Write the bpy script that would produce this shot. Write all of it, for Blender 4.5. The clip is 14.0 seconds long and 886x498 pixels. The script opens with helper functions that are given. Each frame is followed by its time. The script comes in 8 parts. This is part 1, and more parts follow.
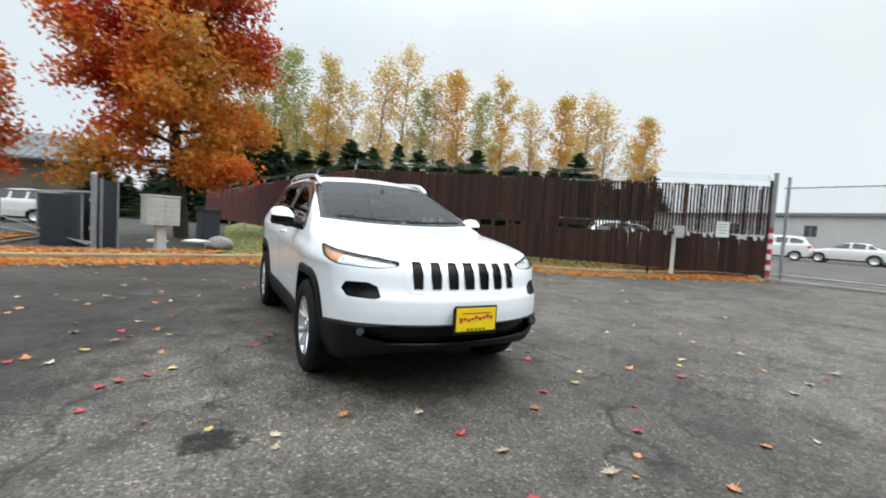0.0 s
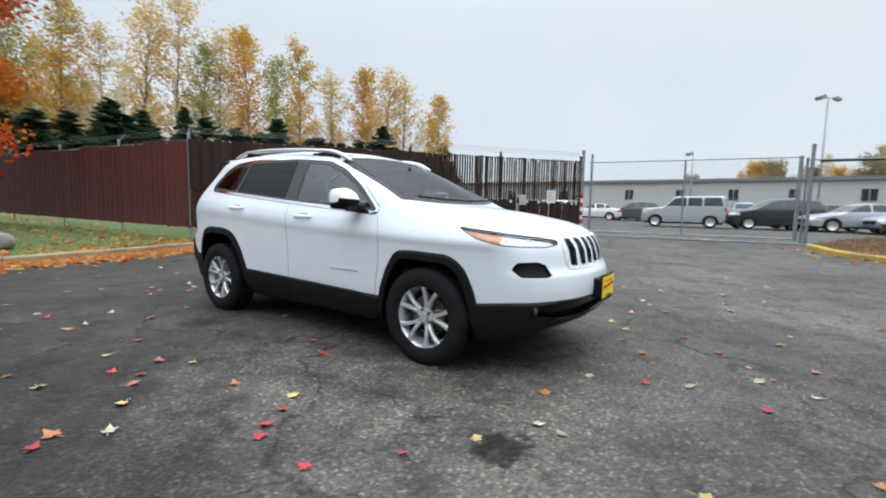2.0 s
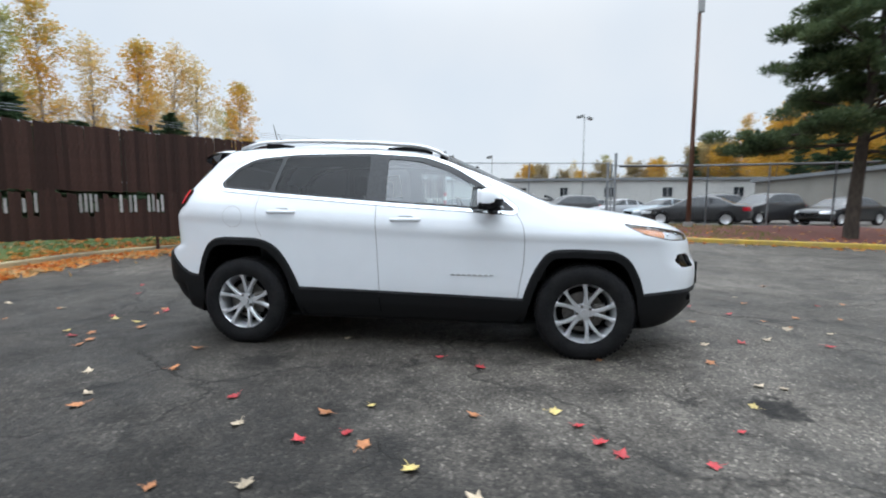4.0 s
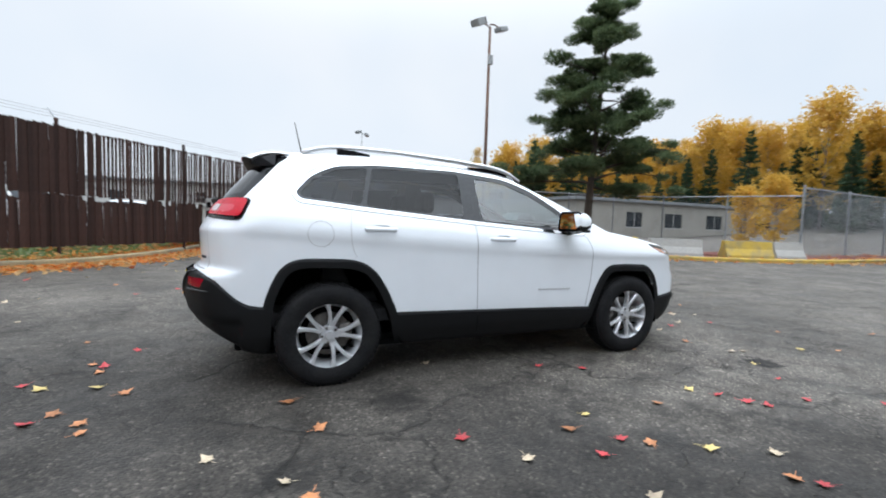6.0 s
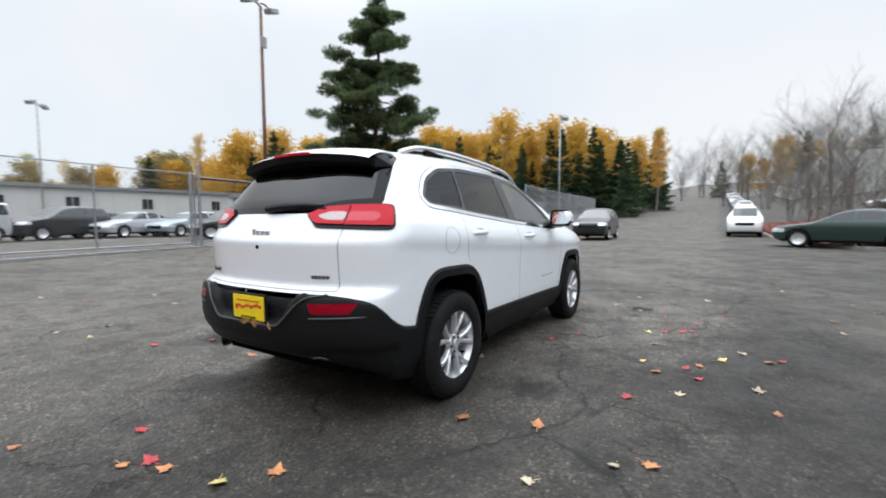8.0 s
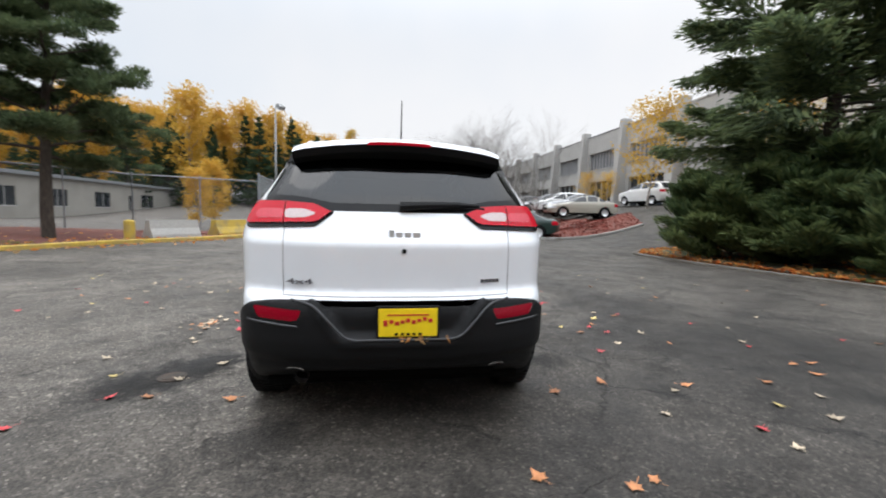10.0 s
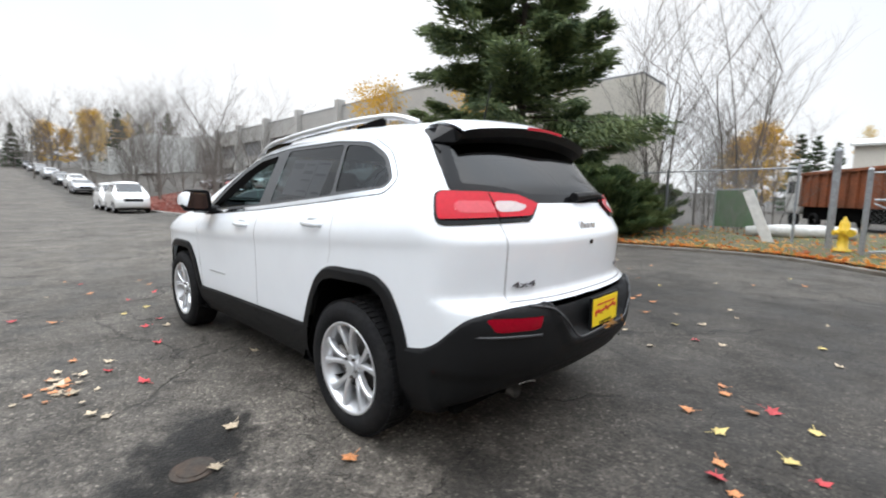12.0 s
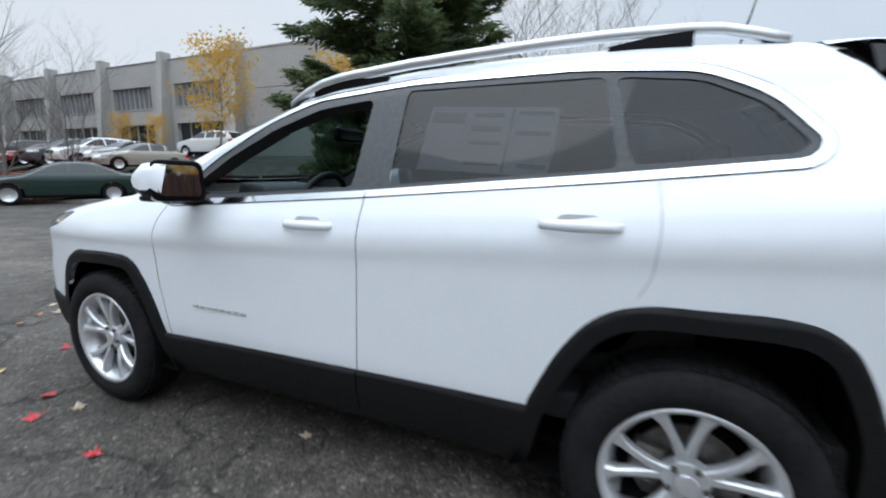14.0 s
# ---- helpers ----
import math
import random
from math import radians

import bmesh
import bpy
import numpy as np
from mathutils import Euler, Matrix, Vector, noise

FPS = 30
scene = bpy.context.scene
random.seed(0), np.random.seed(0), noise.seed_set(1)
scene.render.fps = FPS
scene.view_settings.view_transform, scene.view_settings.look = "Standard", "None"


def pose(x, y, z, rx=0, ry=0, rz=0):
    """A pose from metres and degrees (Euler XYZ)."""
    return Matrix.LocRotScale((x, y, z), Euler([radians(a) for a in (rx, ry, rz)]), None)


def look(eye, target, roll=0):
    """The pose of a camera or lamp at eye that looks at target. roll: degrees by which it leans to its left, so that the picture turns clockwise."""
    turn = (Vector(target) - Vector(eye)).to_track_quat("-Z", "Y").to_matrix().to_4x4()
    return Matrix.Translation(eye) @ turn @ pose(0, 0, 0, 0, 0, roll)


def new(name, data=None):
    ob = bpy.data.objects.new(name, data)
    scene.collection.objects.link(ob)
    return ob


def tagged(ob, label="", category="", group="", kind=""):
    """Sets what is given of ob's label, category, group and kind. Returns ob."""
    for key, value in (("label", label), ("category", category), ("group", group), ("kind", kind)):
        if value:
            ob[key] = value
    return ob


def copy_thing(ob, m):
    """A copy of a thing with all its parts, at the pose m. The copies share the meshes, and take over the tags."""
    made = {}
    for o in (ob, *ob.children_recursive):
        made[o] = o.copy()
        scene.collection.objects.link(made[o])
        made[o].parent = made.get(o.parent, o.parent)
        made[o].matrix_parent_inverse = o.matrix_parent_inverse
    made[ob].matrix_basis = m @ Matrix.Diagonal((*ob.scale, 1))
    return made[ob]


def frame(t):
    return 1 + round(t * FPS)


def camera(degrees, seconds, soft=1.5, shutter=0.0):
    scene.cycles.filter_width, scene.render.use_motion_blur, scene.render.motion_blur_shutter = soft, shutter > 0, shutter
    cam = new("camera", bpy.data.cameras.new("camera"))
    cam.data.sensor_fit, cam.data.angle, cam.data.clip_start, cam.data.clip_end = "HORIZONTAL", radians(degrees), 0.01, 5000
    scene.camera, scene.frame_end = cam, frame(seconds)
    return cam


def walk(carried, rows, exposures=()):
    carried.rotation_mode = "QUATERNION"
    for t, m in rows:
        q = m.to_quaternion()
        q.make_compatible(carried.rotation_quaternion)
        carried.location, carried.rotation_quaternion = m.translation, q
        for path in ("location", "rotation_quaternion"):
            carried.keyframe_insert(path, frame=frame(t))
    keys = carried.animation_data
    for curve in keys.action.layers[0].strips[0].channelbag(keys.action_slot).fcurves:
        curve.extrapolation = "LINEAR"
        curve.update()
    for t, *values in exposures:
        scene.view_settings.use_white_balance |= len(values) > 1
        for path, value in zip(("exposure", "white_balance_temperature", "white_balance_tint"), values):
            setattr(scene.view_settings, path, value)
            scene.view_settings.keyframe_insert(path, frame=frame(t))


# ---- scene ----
cam = camera(91.0, 14.0, 1.9, .4)
PATH = [
    (0, (4.762, -1.575, 1.182), (3.008, -0.62, 1.073), 3.5),
    (0.5, (4.429, -2.041, 1.177), (2.809, -0.878, 1.032), 3.9),
    (1, (4.099, -2.535, 1.168), (2.587, -1.234, 1.026), 4.4),
    (1.5, (3.658, -2.934, 1.154), (2.341, -1.434, 1.031), 2.6),
    (2, (3.179, -3.319, 1.136), (2.051, -1.678, 0.942), 1.1),
    (2.5, (2.629, -3.568, 1.133), (1.679, -1.817, 0.952), 0.6),
    (3, (2.037, -3.834, 1.126), (1.263, -2.002, 0.917), -0.3),
    (3.5, (1.445, -3.981, 1.132), (0.901, -2.068, 0.924), -0.3),
    (4, (0.797, -4.132, 1.126), (0.497, -2.164, 0.933), 0.1),
    (4.2, (0.554, -4.164, 1.136), (0.359, -2.179, 0.986), -0.4),
    (6.3, (-2.166, -3.723, 1.166), (-1.243, -1.955, 1.025), 2.7),
    (6.5, (-2.387, -3.587, 1.184), (-1.374, -1.869, 1.026), 3.2),
    (7, (-2.935, -3.267, 1.186), (-1.665, -1.727, 1.066), 2.7),
    (7.2, (-3.129, -3.108, 1.165), (-1.761, -1.654, 1.049), 1.5),
    (9.5, (-4.428, -0.546, 1.224), (-2.435, -0.459, 1.079), 1.9),
    (10, (-4.413, 0.089, 1.213), (-2.438, -0.186, 1.052), 1.2),
    (10.5, (-4.238, 0.686, 1.226), (-2.315, 0.18, 1.014), 1.3),
    (11, (-3.999, 1.249, 1.23), (-2.242, 0.32, 1.008), 1.8),
    (11.5, (-3.61, 1.711, 1.233), (-2.057, 0.47, 1.011), 2.8),
    (12, (-3.201, 2.137, 1.243), (-1.832, 0.698, 1.002), 0.7),
    (12.5, (-2.702, 2.352, 1.236), (-1.532, 0.764, 0.908), 1.4),
    (13, (-2.207, 2.5, 1.225), (-1.249, 0.779, 0.879), 0.1),
    (13.5, (-1.686, 2.416, 1.219), (-0.809, 0.666, 0.809), 0.3),
    (14, (-1.148, 2.194, 1.231), (-0.359, 0.389, 0.885), 0.6),
]
walk(cam, [(t, look(eye, target, roll)) for t, eye, target, roll in PATH], [(0, .06, 6600, 8), (2, -.08, 6300, 10), (4, -.06, 6250, 10), (7, .10, 6400, 11), (9.5, .02, 6650, 12), (10.5, .13, 6650, 13), (11.5, .22, 6680, 12), (13, .22, 6500, 12), (14, -.22, 6100, 10)])

# ---------------------------------------------------------------- overcast daylight
world = bpy.data.worlds.new("overcast_sky")
scene.world = world
world.use_nodes = True
wn, wl = world.node_tree.nodes, world.node_tree.links
wn.clear()
sky = wn.new("ShaderNodeTexSky")
sky.sky_type, sky.sun_disc = "NISHITA", False
sky.sun_elevation, sky.sun_rotation = radians(32), radians(150)
cloud_at, cloud, cloud_ramp, veil = wn.new("ShaderNodeTexCoord"), wn.new("ShaderNodeTexNoise"), wn.new("ShaderNodeValToRGB"), wn.new("ShaderNodeMix")
cloud.inputs["Scale"].default_value, cloud.inputs["Detail"].default_value = 1.6, 4
cloud_ramp.color_ramp.elements[0].position, cloud_ramp.color_ramp.elements[0].color = .3, (.78, .88, .98, 1)
cloud_ramp.color_ramp.elements[1].position, cloud_ramp.color_ramp.elements[1].color = .7, (.95, .99, 1.02, 1)
veil.data_type = "RGBA"
veil.inputs["Factor"].default_value = .94
# an overcast sky is two to three times as bright overhead as near the horizon
part_z, rise, high_sky, whole = wn.new("ShaderNodeSeparateXYZ"), wn.new("ShaderNodeMapRange"), wn.new("ShaderNodeMath"), wn.new("ShaderNodeMix")
wl.new(cloud_at.outputs["Generated"], part_z.inputs["Vector"])
rise.inputs["From Min"].default_value, rise.inputs["From Max"].default_value = .30, 1.0
rise.interpolation_type = "SMOOTHERSTEP"
rise.inputs["To Min"].default_value, rise.inputs["To Max"].default_value = 0.0, 1.0
wl.new(part_z.outputs["Z"], rise.inputs["Value"])
high_sky.operation, high_sky.inputs[1].default_value, high_sky.inputs[2].default_value = "MULTIPLY_ADD", 27.0, 8.6
wl.new(rise.outputs["Result"], high_sky.inputs[0])
whole.data_type, whole.blend_type, whole.clamp_result = "RGBA", "MULTIPLY", False
whole.inputs["Factor"].default_value = 1
back, wout = wn.new("ShaderNodeBackground"), wn.new("ShaderNodeOutputWorld")
wl.new(cloud_at.outputs["Generated"], cloud.inputs["Vector"])
wl.new(cloud.outputs["Fac"], cloud_ramp.inputs["Fac"])
wl.new(cloud_ramp.outputs["Color"], whole.inputs["A"])
wl.new(high_sky.outputs["Value"], whole.inputs["B"])
wl.new(sky.outputs["Color"], veil.inputs["A"])
wl.new(whole.outputs["Result"], veil.inputs["B"])
wl.new(veil.outputs["Result"], back.inputs["Color"])
back.inputs["Strength"].default_value = .108
wl.new(back.outputs["Background"], wout.inputs["Surface"])
sun = new("sun", bpy.data.lights.new("sun", "SUN"))
sun.data.energy, sun.data.angle, sun.data.color = .6, radians(40), (1, .97, .93)
sun.matrix_basis = look((0, 0, 30), (-12, -10, 0))
scene.view_settings.exposure = 0.0

# ---------------------------------------------------------------- materials
def material(name, color, rough=.6, metal=0.0, grain=0.0, grain_size=40.0, stain=0.0, stain_size=2.0, stain_color=None, bump=0.0, bump_size=None,
             per_object=0.0, per_island=0.0, coat=0.0, spec=.5, trans=0.0, emit=0.0, stretch=(1, 1, 1), alpha=1.0):
    """A surface of one base colour, with fine grain, larger stains, relief and a change from piece to piece."""
    m = bpy.data.materials.new(name)
    m.use_nodes = True
    n, l = m.node_tree.nodes, m.node_tree.links
    p = n["Principled BSDF"]
    p.inputs["Base Color"].default_value = (*color, 1)
    p.inputs["Roughness"].default_value, p.inputs["Metallic"].default_value = rough, metal
    p.inputs["Coat Weight"].default_value, p.inputs["Coat Roughness"].default_value = coat, .04
    p.inputs["Specular IOR Level"].default_value, p.inputs["Alpha"].default_value = spec, alpha
    if emit:
        p.inputs["Emission Color"].default_value, p.inputs["Emission Strength"].default_value = (*color, 1), emit
    if not (grain or stain or bump or per_object or per_island):
        return m
    at, mp = n.new("ShaderNodeTexCoord"), n.new("ShaderNodeMapping")
    mp.inputs["Scale"].default_value = stretch
    l.new(at.outputs["Object"], mp.inputs["Vector"])
    col = None

    def noise_node(size, detail=4.0):
        t = n.new("ShaderNodeTexNoise")
        t.inputs["Scale"].default_value, t.inputs["Detail"].default_value = size, detail
        l.new(mp.outputs["Vector"], t.inputs["Vector"])
        return t.outputs["Fac"]

    def vary(source, lo, hi, amount, tint=None):
        nonlocal col
        r = n.new("ShaderNodeMapRange")
        r.inputs["From Min"].default_value, r.inputs["From Max"].default_value = lo, hi
        r.inputs["To Min"].default_value, r.inputs["To Max"].default_value = (1 - amount, 1 + amount) if tint is None else (0, amount)
        l.new(source, r.inputs["Value"])
        x = n.new("ShaderNodeMix")
        x.data_type = "RGBA"
        if tint is None:
            x.blend_type, x.clamp_result = "MULTIPLY", False
            x.inputs["Factor"].default_value = 1
            l.new(r.outputs["Result"], x.inputs["B"])
        else:
            x.inputs["B"].default_value = (*tint, 1)
            l.new(r.outputs["Result"], x.inputs["Factor"])
        if col is None:
            x.inputs["A"].default_value = (*color, 1)
        else:
            l.new(col, x.inputs["A"])
        col = x.outputs["Result"]

    if grain:
        vary(noise_node(grain_size, 3), .3, .7, grain)
    if stain:
        vary(noise_node(stain_size, 6), .42, .68, stain, stain_color or tuple(c * .5 for c in color))
    if per_object:
        o = n.new("ShaderNodeObjectInfo")
        vary(o.outputs["Random"], 0, 1, per_object)
    if per_island:
        g = n.new("ShaderNodeNewGeometry")
        vary(g.outputs["Random Per Island"], 0, 1, per_island)
    if col is not None:
        l.new(col, p.inputs["Base Color"])
    if bump:
        b = n.new("ShaderNodeBump")
        b.inputs["Strength"].default_value, b.inputs["Distance"].default_value = bump, .01
        l.new(noise_node(bump_size or grain_size, 5), b.inputs["Height"])
        l.new(b.outputs["Normal"], p.inputs["Normal"])
    return m


def glass(name, tint, rough=.0, ior=1.6, graze=1.0):
    """A pane of one sheet: tinted see-through, with a clear reflection that grows at a slant."""
    m = bpy.data.materials.new(name)
    m.use_nodes = True
    n, l = m.node_tree.nodes, m.node_tree.links
    n.clear()
    o, mix, clear, shine, f, g5, sch = (n.new("ShaderNode" + k) for k in ("OutputMaterial", "MixShader", "BsdfTransparent", "BsdfGlossy", "LayerWeight", "Math", "Math"))
    clear.inputs["Color"].default_value = (*tint, 1)
    shine.inputs["Roughness"].default_value = rough
    f.inputs["Blend"].default_value = .5
    f0 = ((ior - 1) / (ior + 1)) ** 2
    g5.operation, g5.inputs[1].default_value = "POWER", 5.0
    sch.operation, sch.inputs[1].default_value, sch.inputs[2].default_value = "MULTIPLY_ADD", (1 - f0) * graze, f0
    l.new(f.outputs["Facing"], g5.inputs[0])
    l.new(g5.outputs["Value"], sch.inputs[0])
    l.new(sch.outputs["Value"], mix.inputs["Fac"])
    l.new(clear.outputs["BSDF"], mix.inputs[1])
    l.new(shine.outputs["BSDF"], mix.inputs[2])
    l.new(mix.outputs["Shader"], o.inputs["Surface"])
    return m


def ramp_leaf(name, colors, size=.35, rough=.55, scatter=.25):
    """Foliage whose colour drifts over the crown and from leaf to leaf."""
    m = bpy.data.materials.new(name)
    m.use_nodes = True
    n, l = m.node_tree.nodes, m.node_tree.links
    p = n["Principled BSDF"]
    at, t, g, a, r, o = (n.new("ShaderNode" + k) for k in ("TexCoord", "TexNoise", "NewGeometry", "Math", "ValToRGB", "ObjectInfo"))
    t.inputs["Scale"].default_value, t.inputs["Detail"].default_value = size, 2
    l.new(at.outputs["Object"], t.inputs["Vector"])
    a.operation = "MULTIPLY_ADD"
    a.inputs[1].default_value = scatter
    l.new(g.outputs["Random Per Island"], a.inputs[0])
    l.new(t.outputs["Fac"], a.inputs[2])
    b = n.new("ShaderNodeMath")
    b.operation = "MULTIPLY_ADD"
    b.inputs[1].default_value = .12
    l.new(o.outputs["Random"], b.inputs[0])
    l.new(a.outputs["Value"], b.inputs[2])
    r.color_ramp.elements[0].position = .3 + scatter * .3
    r.color_ramp.elements[1].position = .75 + scatter * .5
    r.color_ramp.elements[0].color, r.color_ramp.elements[1].color = (*colors[0], 1), (*colors[-1], 1)
    for k, c in enumerate(colors[1:-1]):
        e = r.color_ramp.elements.new(.3 + scatter * .3 + (.45 + scatter * .2) * (k + 1) / (len(colors) - 1))
        e.color = (*c, 1)
    l.new(b.outputs["Value"], r.inputs["Fac"])
    l.new(r.outputs["Color"], p.inputs["Base Color"])
    p.inputs["Roughness"].default_value = rough
    p.inputs["Specular IOR Level"].default_value = .25
    lit, mix = n.new("ShaderNodeBsdfTranslucent"), n.new("ShaderNodeMixShader")
    l.new(r.outputs["Color"], lit.inputs["Color"])
    mix.inputs["Fac"].default_value = .42
    l.new(p.outputs["BSDF"], mix.inputs[1])
    l.new(lit.outputs["BSDF"], mix.inputs[2])
    l.new(mix.outputs["Shader"], n["Material Output"].inputs["Surface"])
    return m


def asphalt_material():
    m = bpy.data.materials.new("worn_asphalt")
    m.use_nodes = True
    n, l = m.node_tree.nodes, m.node_tree.links
    p = n["Principled BSDF"]
    at = n.new("ShaderNodeTexCoord")

    def tex(kind, **kw):
        t = n.new("ShaderNodeTex" + kind)
        for k, v in kw.items():
            t.inputs[k].default_value = v
        l.new(at.outputs["Object"], t.inputs["Vector"])
        return t

    def rng(s, a, b, c, d):
        r = n.new("ShaderNodeMapRange")
        for k, v in zip(("From Min", "From Max", "To Min", "To Max"), (a, b, c, d)):
            r.inputs[k].default_value = v
        l.new(s, r.inputs["Value"])
        return r.outputs["Result"]

    def math_node(op, a, b):
        q = n.new("ShaderNodeMath")
        q.operation = op
        for i, v in enumerate((a, b)):
            if isinstance(v, float):
                q.inputs[i].default_value = v
            else:
                l.new(v, q.inputs[i])
        return q.outputs["Value"]

    stones = tex("Voronoi", Scale=72.0)
    fine = tex("Noise", Scale=240.0, Detail=3.0)
    mid = tex("Noise", Scale=9.0, Detail=6.0, Roughness=.65)
    wide = tex("Noise", Scale=.55, Detail=5.0, Roughness=.6)
    damp = tex("Noise", Scale=1.7, Detail=4.0, Roughness=.55)
    grit = n.new("ShaderNodeSeparateColor")
    l.new(stones.outputs["Color"], grit.inputs["Color"])
    tone = math_node("MULTIPLY", rng(grit.outputs["Red"], 0.0, 1.0, .60, 1.52), rng(fine.outputs["Fac"], .3, .7, .82, 1.18))
    tone = math_node("MULTIPLY", tone, rng(grit.outputs["Green"], .88, .92, 1.0, 2.1))
    tone = math_node("MULTIPLY", tone, rng(mid.outputs["Fac"], .3, .72, .72, 1.26))
    tone = math_node("MULTIPLY", tone, rng(wide.outputs["Fac"], .34, .66, .70, 1.32))
    tone = math_node("MULTIPLY", tone, rng(damp.outputs["Fac"], .54, .72, 1.0, .58))
    # darker, oily and damp patches, and one wide area beside the car darkened partly for lens vignetting
    blots = tex("Noise", Scale=2.6, Detail=5.0, Roughness=.6)
    tone = math_node("MULTIPLY", tone, rng(blots.outputs["Fac"], .50, .66, 1.0, .62))
    speck = tex("Noise", Scale=34.0, Detail=4.0, Roughness=.7)
    tone = math_node("MULTIPLY", tone, rng(speck.outputs["Fac"], .36, .66, .80, 1.20))
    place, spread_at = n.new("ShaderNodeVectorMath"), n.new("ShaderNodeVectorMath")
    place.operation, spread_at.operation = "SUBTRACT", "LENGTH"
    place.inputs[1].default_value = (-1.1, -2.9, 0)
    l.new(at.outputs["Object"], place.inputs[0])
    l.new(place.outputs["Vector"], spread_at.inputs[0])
    dim_edge = math_node("ADD", spread_at.outputs["Value"], rng(wide.outputs["Fac"], .3, .7, -1.2, 1.2))
    tone = math_node("MULTIPLY", tone, rng(dim_edge, 1.0, 3.3, .64, 1.0))
    # the older, darker paving round the car ends in worn edges
    axes = n.new("ShaderNodeSeparateXYZ")
    l.new(at.outputs["Object"], axes.inputs["Vector"])
    ragged = rng(mid.outputs["Fac"], .3, .7, -.25, .25)
    up = math_node("ADD", axes.outputs["Y"], ragged)
    low = math_node("ADD", math_node("MULTIPLY", axes.outputs["X"], -.30), up)
    older = math_node("MULTIPLY", rng(up, 2.0, 2.3, 1.0, 0.0), rng(low, -4.35, -4.0, 0.0, 1.0))
    older = math_node("MULTIPLY", older, rng(axes.outputs["X"], 3.5, 6.5, 1.0, 0.0))
    tone = math_node("MULTIPLY", tone, rng(older, 0.0, 1.0, 1.0, .72))
    tone = math_node("MULTIPLY", tone, rng(math_node("ADD", axes.outputs["X"], ragged), -2.2, .8, .94, 1.0))
    # strip along the passenger side and behind the car, lens fall-off partly painted into its tone
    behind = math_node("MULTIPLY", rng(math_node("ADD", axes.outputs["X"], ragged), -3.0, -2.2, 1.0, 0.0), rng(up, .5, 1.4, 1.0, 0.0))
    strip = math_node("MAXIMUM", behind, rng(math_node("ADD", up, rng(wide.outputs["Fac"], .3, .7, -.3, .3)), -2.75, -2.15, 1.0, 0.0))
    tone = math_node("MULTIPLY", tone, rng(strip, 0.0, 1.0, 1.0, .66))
    # pale spots of ragged outline beside the car
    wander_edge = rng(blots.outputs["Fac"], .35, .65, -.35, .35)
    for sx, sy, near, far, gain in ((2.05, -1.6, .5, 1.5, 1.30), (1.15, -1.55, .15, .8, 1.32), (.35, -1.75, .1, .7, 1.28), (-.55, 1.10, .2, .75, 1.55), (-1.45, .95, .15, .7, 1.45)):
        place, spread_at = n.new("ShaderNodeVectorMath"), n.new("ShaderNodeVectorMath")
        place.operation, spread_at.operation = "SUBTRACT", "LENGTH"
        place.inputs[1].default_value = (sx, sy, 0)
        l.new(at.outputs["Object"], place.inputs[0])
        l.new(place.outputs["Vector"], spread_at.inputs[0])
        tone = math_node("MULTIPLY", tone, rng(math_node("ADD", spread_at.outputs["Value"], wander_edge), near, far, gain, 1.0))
    # oil and puddle stains
    for sx, sy, sr in ((2.3, -1.53, .16), (2.29, -1.50, .12), (1.83, -1.51, .10), (.12, -1.77, .14), (2.28, -1.56, .13), (-1.1, 1.62, .34), (-.85, 1.45, .25), (-1.3, 1.85, .3), (-2.1, .72, .26), (-.99, -1.29, .2), (-.2, -1.9, .12), (1.1, -2.3, .12), (-1.7, -1.9, .16)):
        gap, far_off = n.new("ShaderNodeVectorMath"), n.new("ShaderNodeVectorMath")
        gap.operation, far_off.operation = "SUBTRACT", "LENGTH"
        gap.inputs[1].default_value = (sx, sy, 0)
        l.new(at.outputs["Object"], gap.inputs[0])
        l.new(gap.outputs["Vector"], far_off.inputs[0])
        edge = math_node("ADD", far_off.outputs["Value"], rng(mid.outputs["Fac"], .3, .7, -.12, .12))
        tone = math_node("MULTIPLY", tone, rng(edge, sr * .55, sr * 1.3, .52, 1.0))
    # two wet hollows that have filled with silt
    wet = None
    for sx, sy, sr in ((-1.28, 1.72, .24), (-.98, 1.52, .26), (-.8, 1.36, .16)):
        gap, far_off = n.new("ShaderNodeVectorMath"), n.new("ShaderNodeVectorMath")
        gap.operation, far_off.operation = "SUBTRACT", "LENGTH"
        gap.inputs[1].default_value = (sx, sy, 0)
        l.new(at.outputs["Object"], gap.inputs[0])
        l.new(gap.outputs["Vector"], far_off.inputs[0])
        edge = math_node("ADD", far_off.outputs["Value"], rng(mid.outputs["Fac"], .3, .7, -.1, .1))
        one = rng(edge, sr * .7, sr * 1.25, 1.0, 0.0)
        wet = one if wet is None else math_node("MAXIMUM", wet, one)
    tone = math_node("MULTIPLY", tone, rng(wet, 0.0, 1.0, 1.0, .36))
    # cracks: edges of large warped cells, broken up
    warp = n.new("ShaderNodeMix")
    warp.data_type, warp.blend_type = "RGBA", "ADD"
    warp.inputs["Factor"].default_value = .9
    l.new(at.outputs["Object"], warp.inputs["A"])
    wob = tex("Noise", Scale=1.9, Detail=6.0)
    l.new(wob.outputs["Color"], warp.inputs["B"])
    cells = n.new("ShaderNodeTexVoronoi")
    cells.feature = "DISTANCE_TO_EDGE"
    cells.inputs["Scale"].default_value = .36
    l.new(warp.outputs["Result"], cells.inputs["Vector"])
    some = rng(wide.outputs["Fac"], .40, .50, 0.0, 1.0)
    crack = math_node("MULTIPLY", rng(cells.outputs["Distance"], .001, .010, 1.0, 0.0), some)
    small = n.new("ShaderNodeTexVoronoi")
    small.feature = "DISTANCE_TO_EDGE"
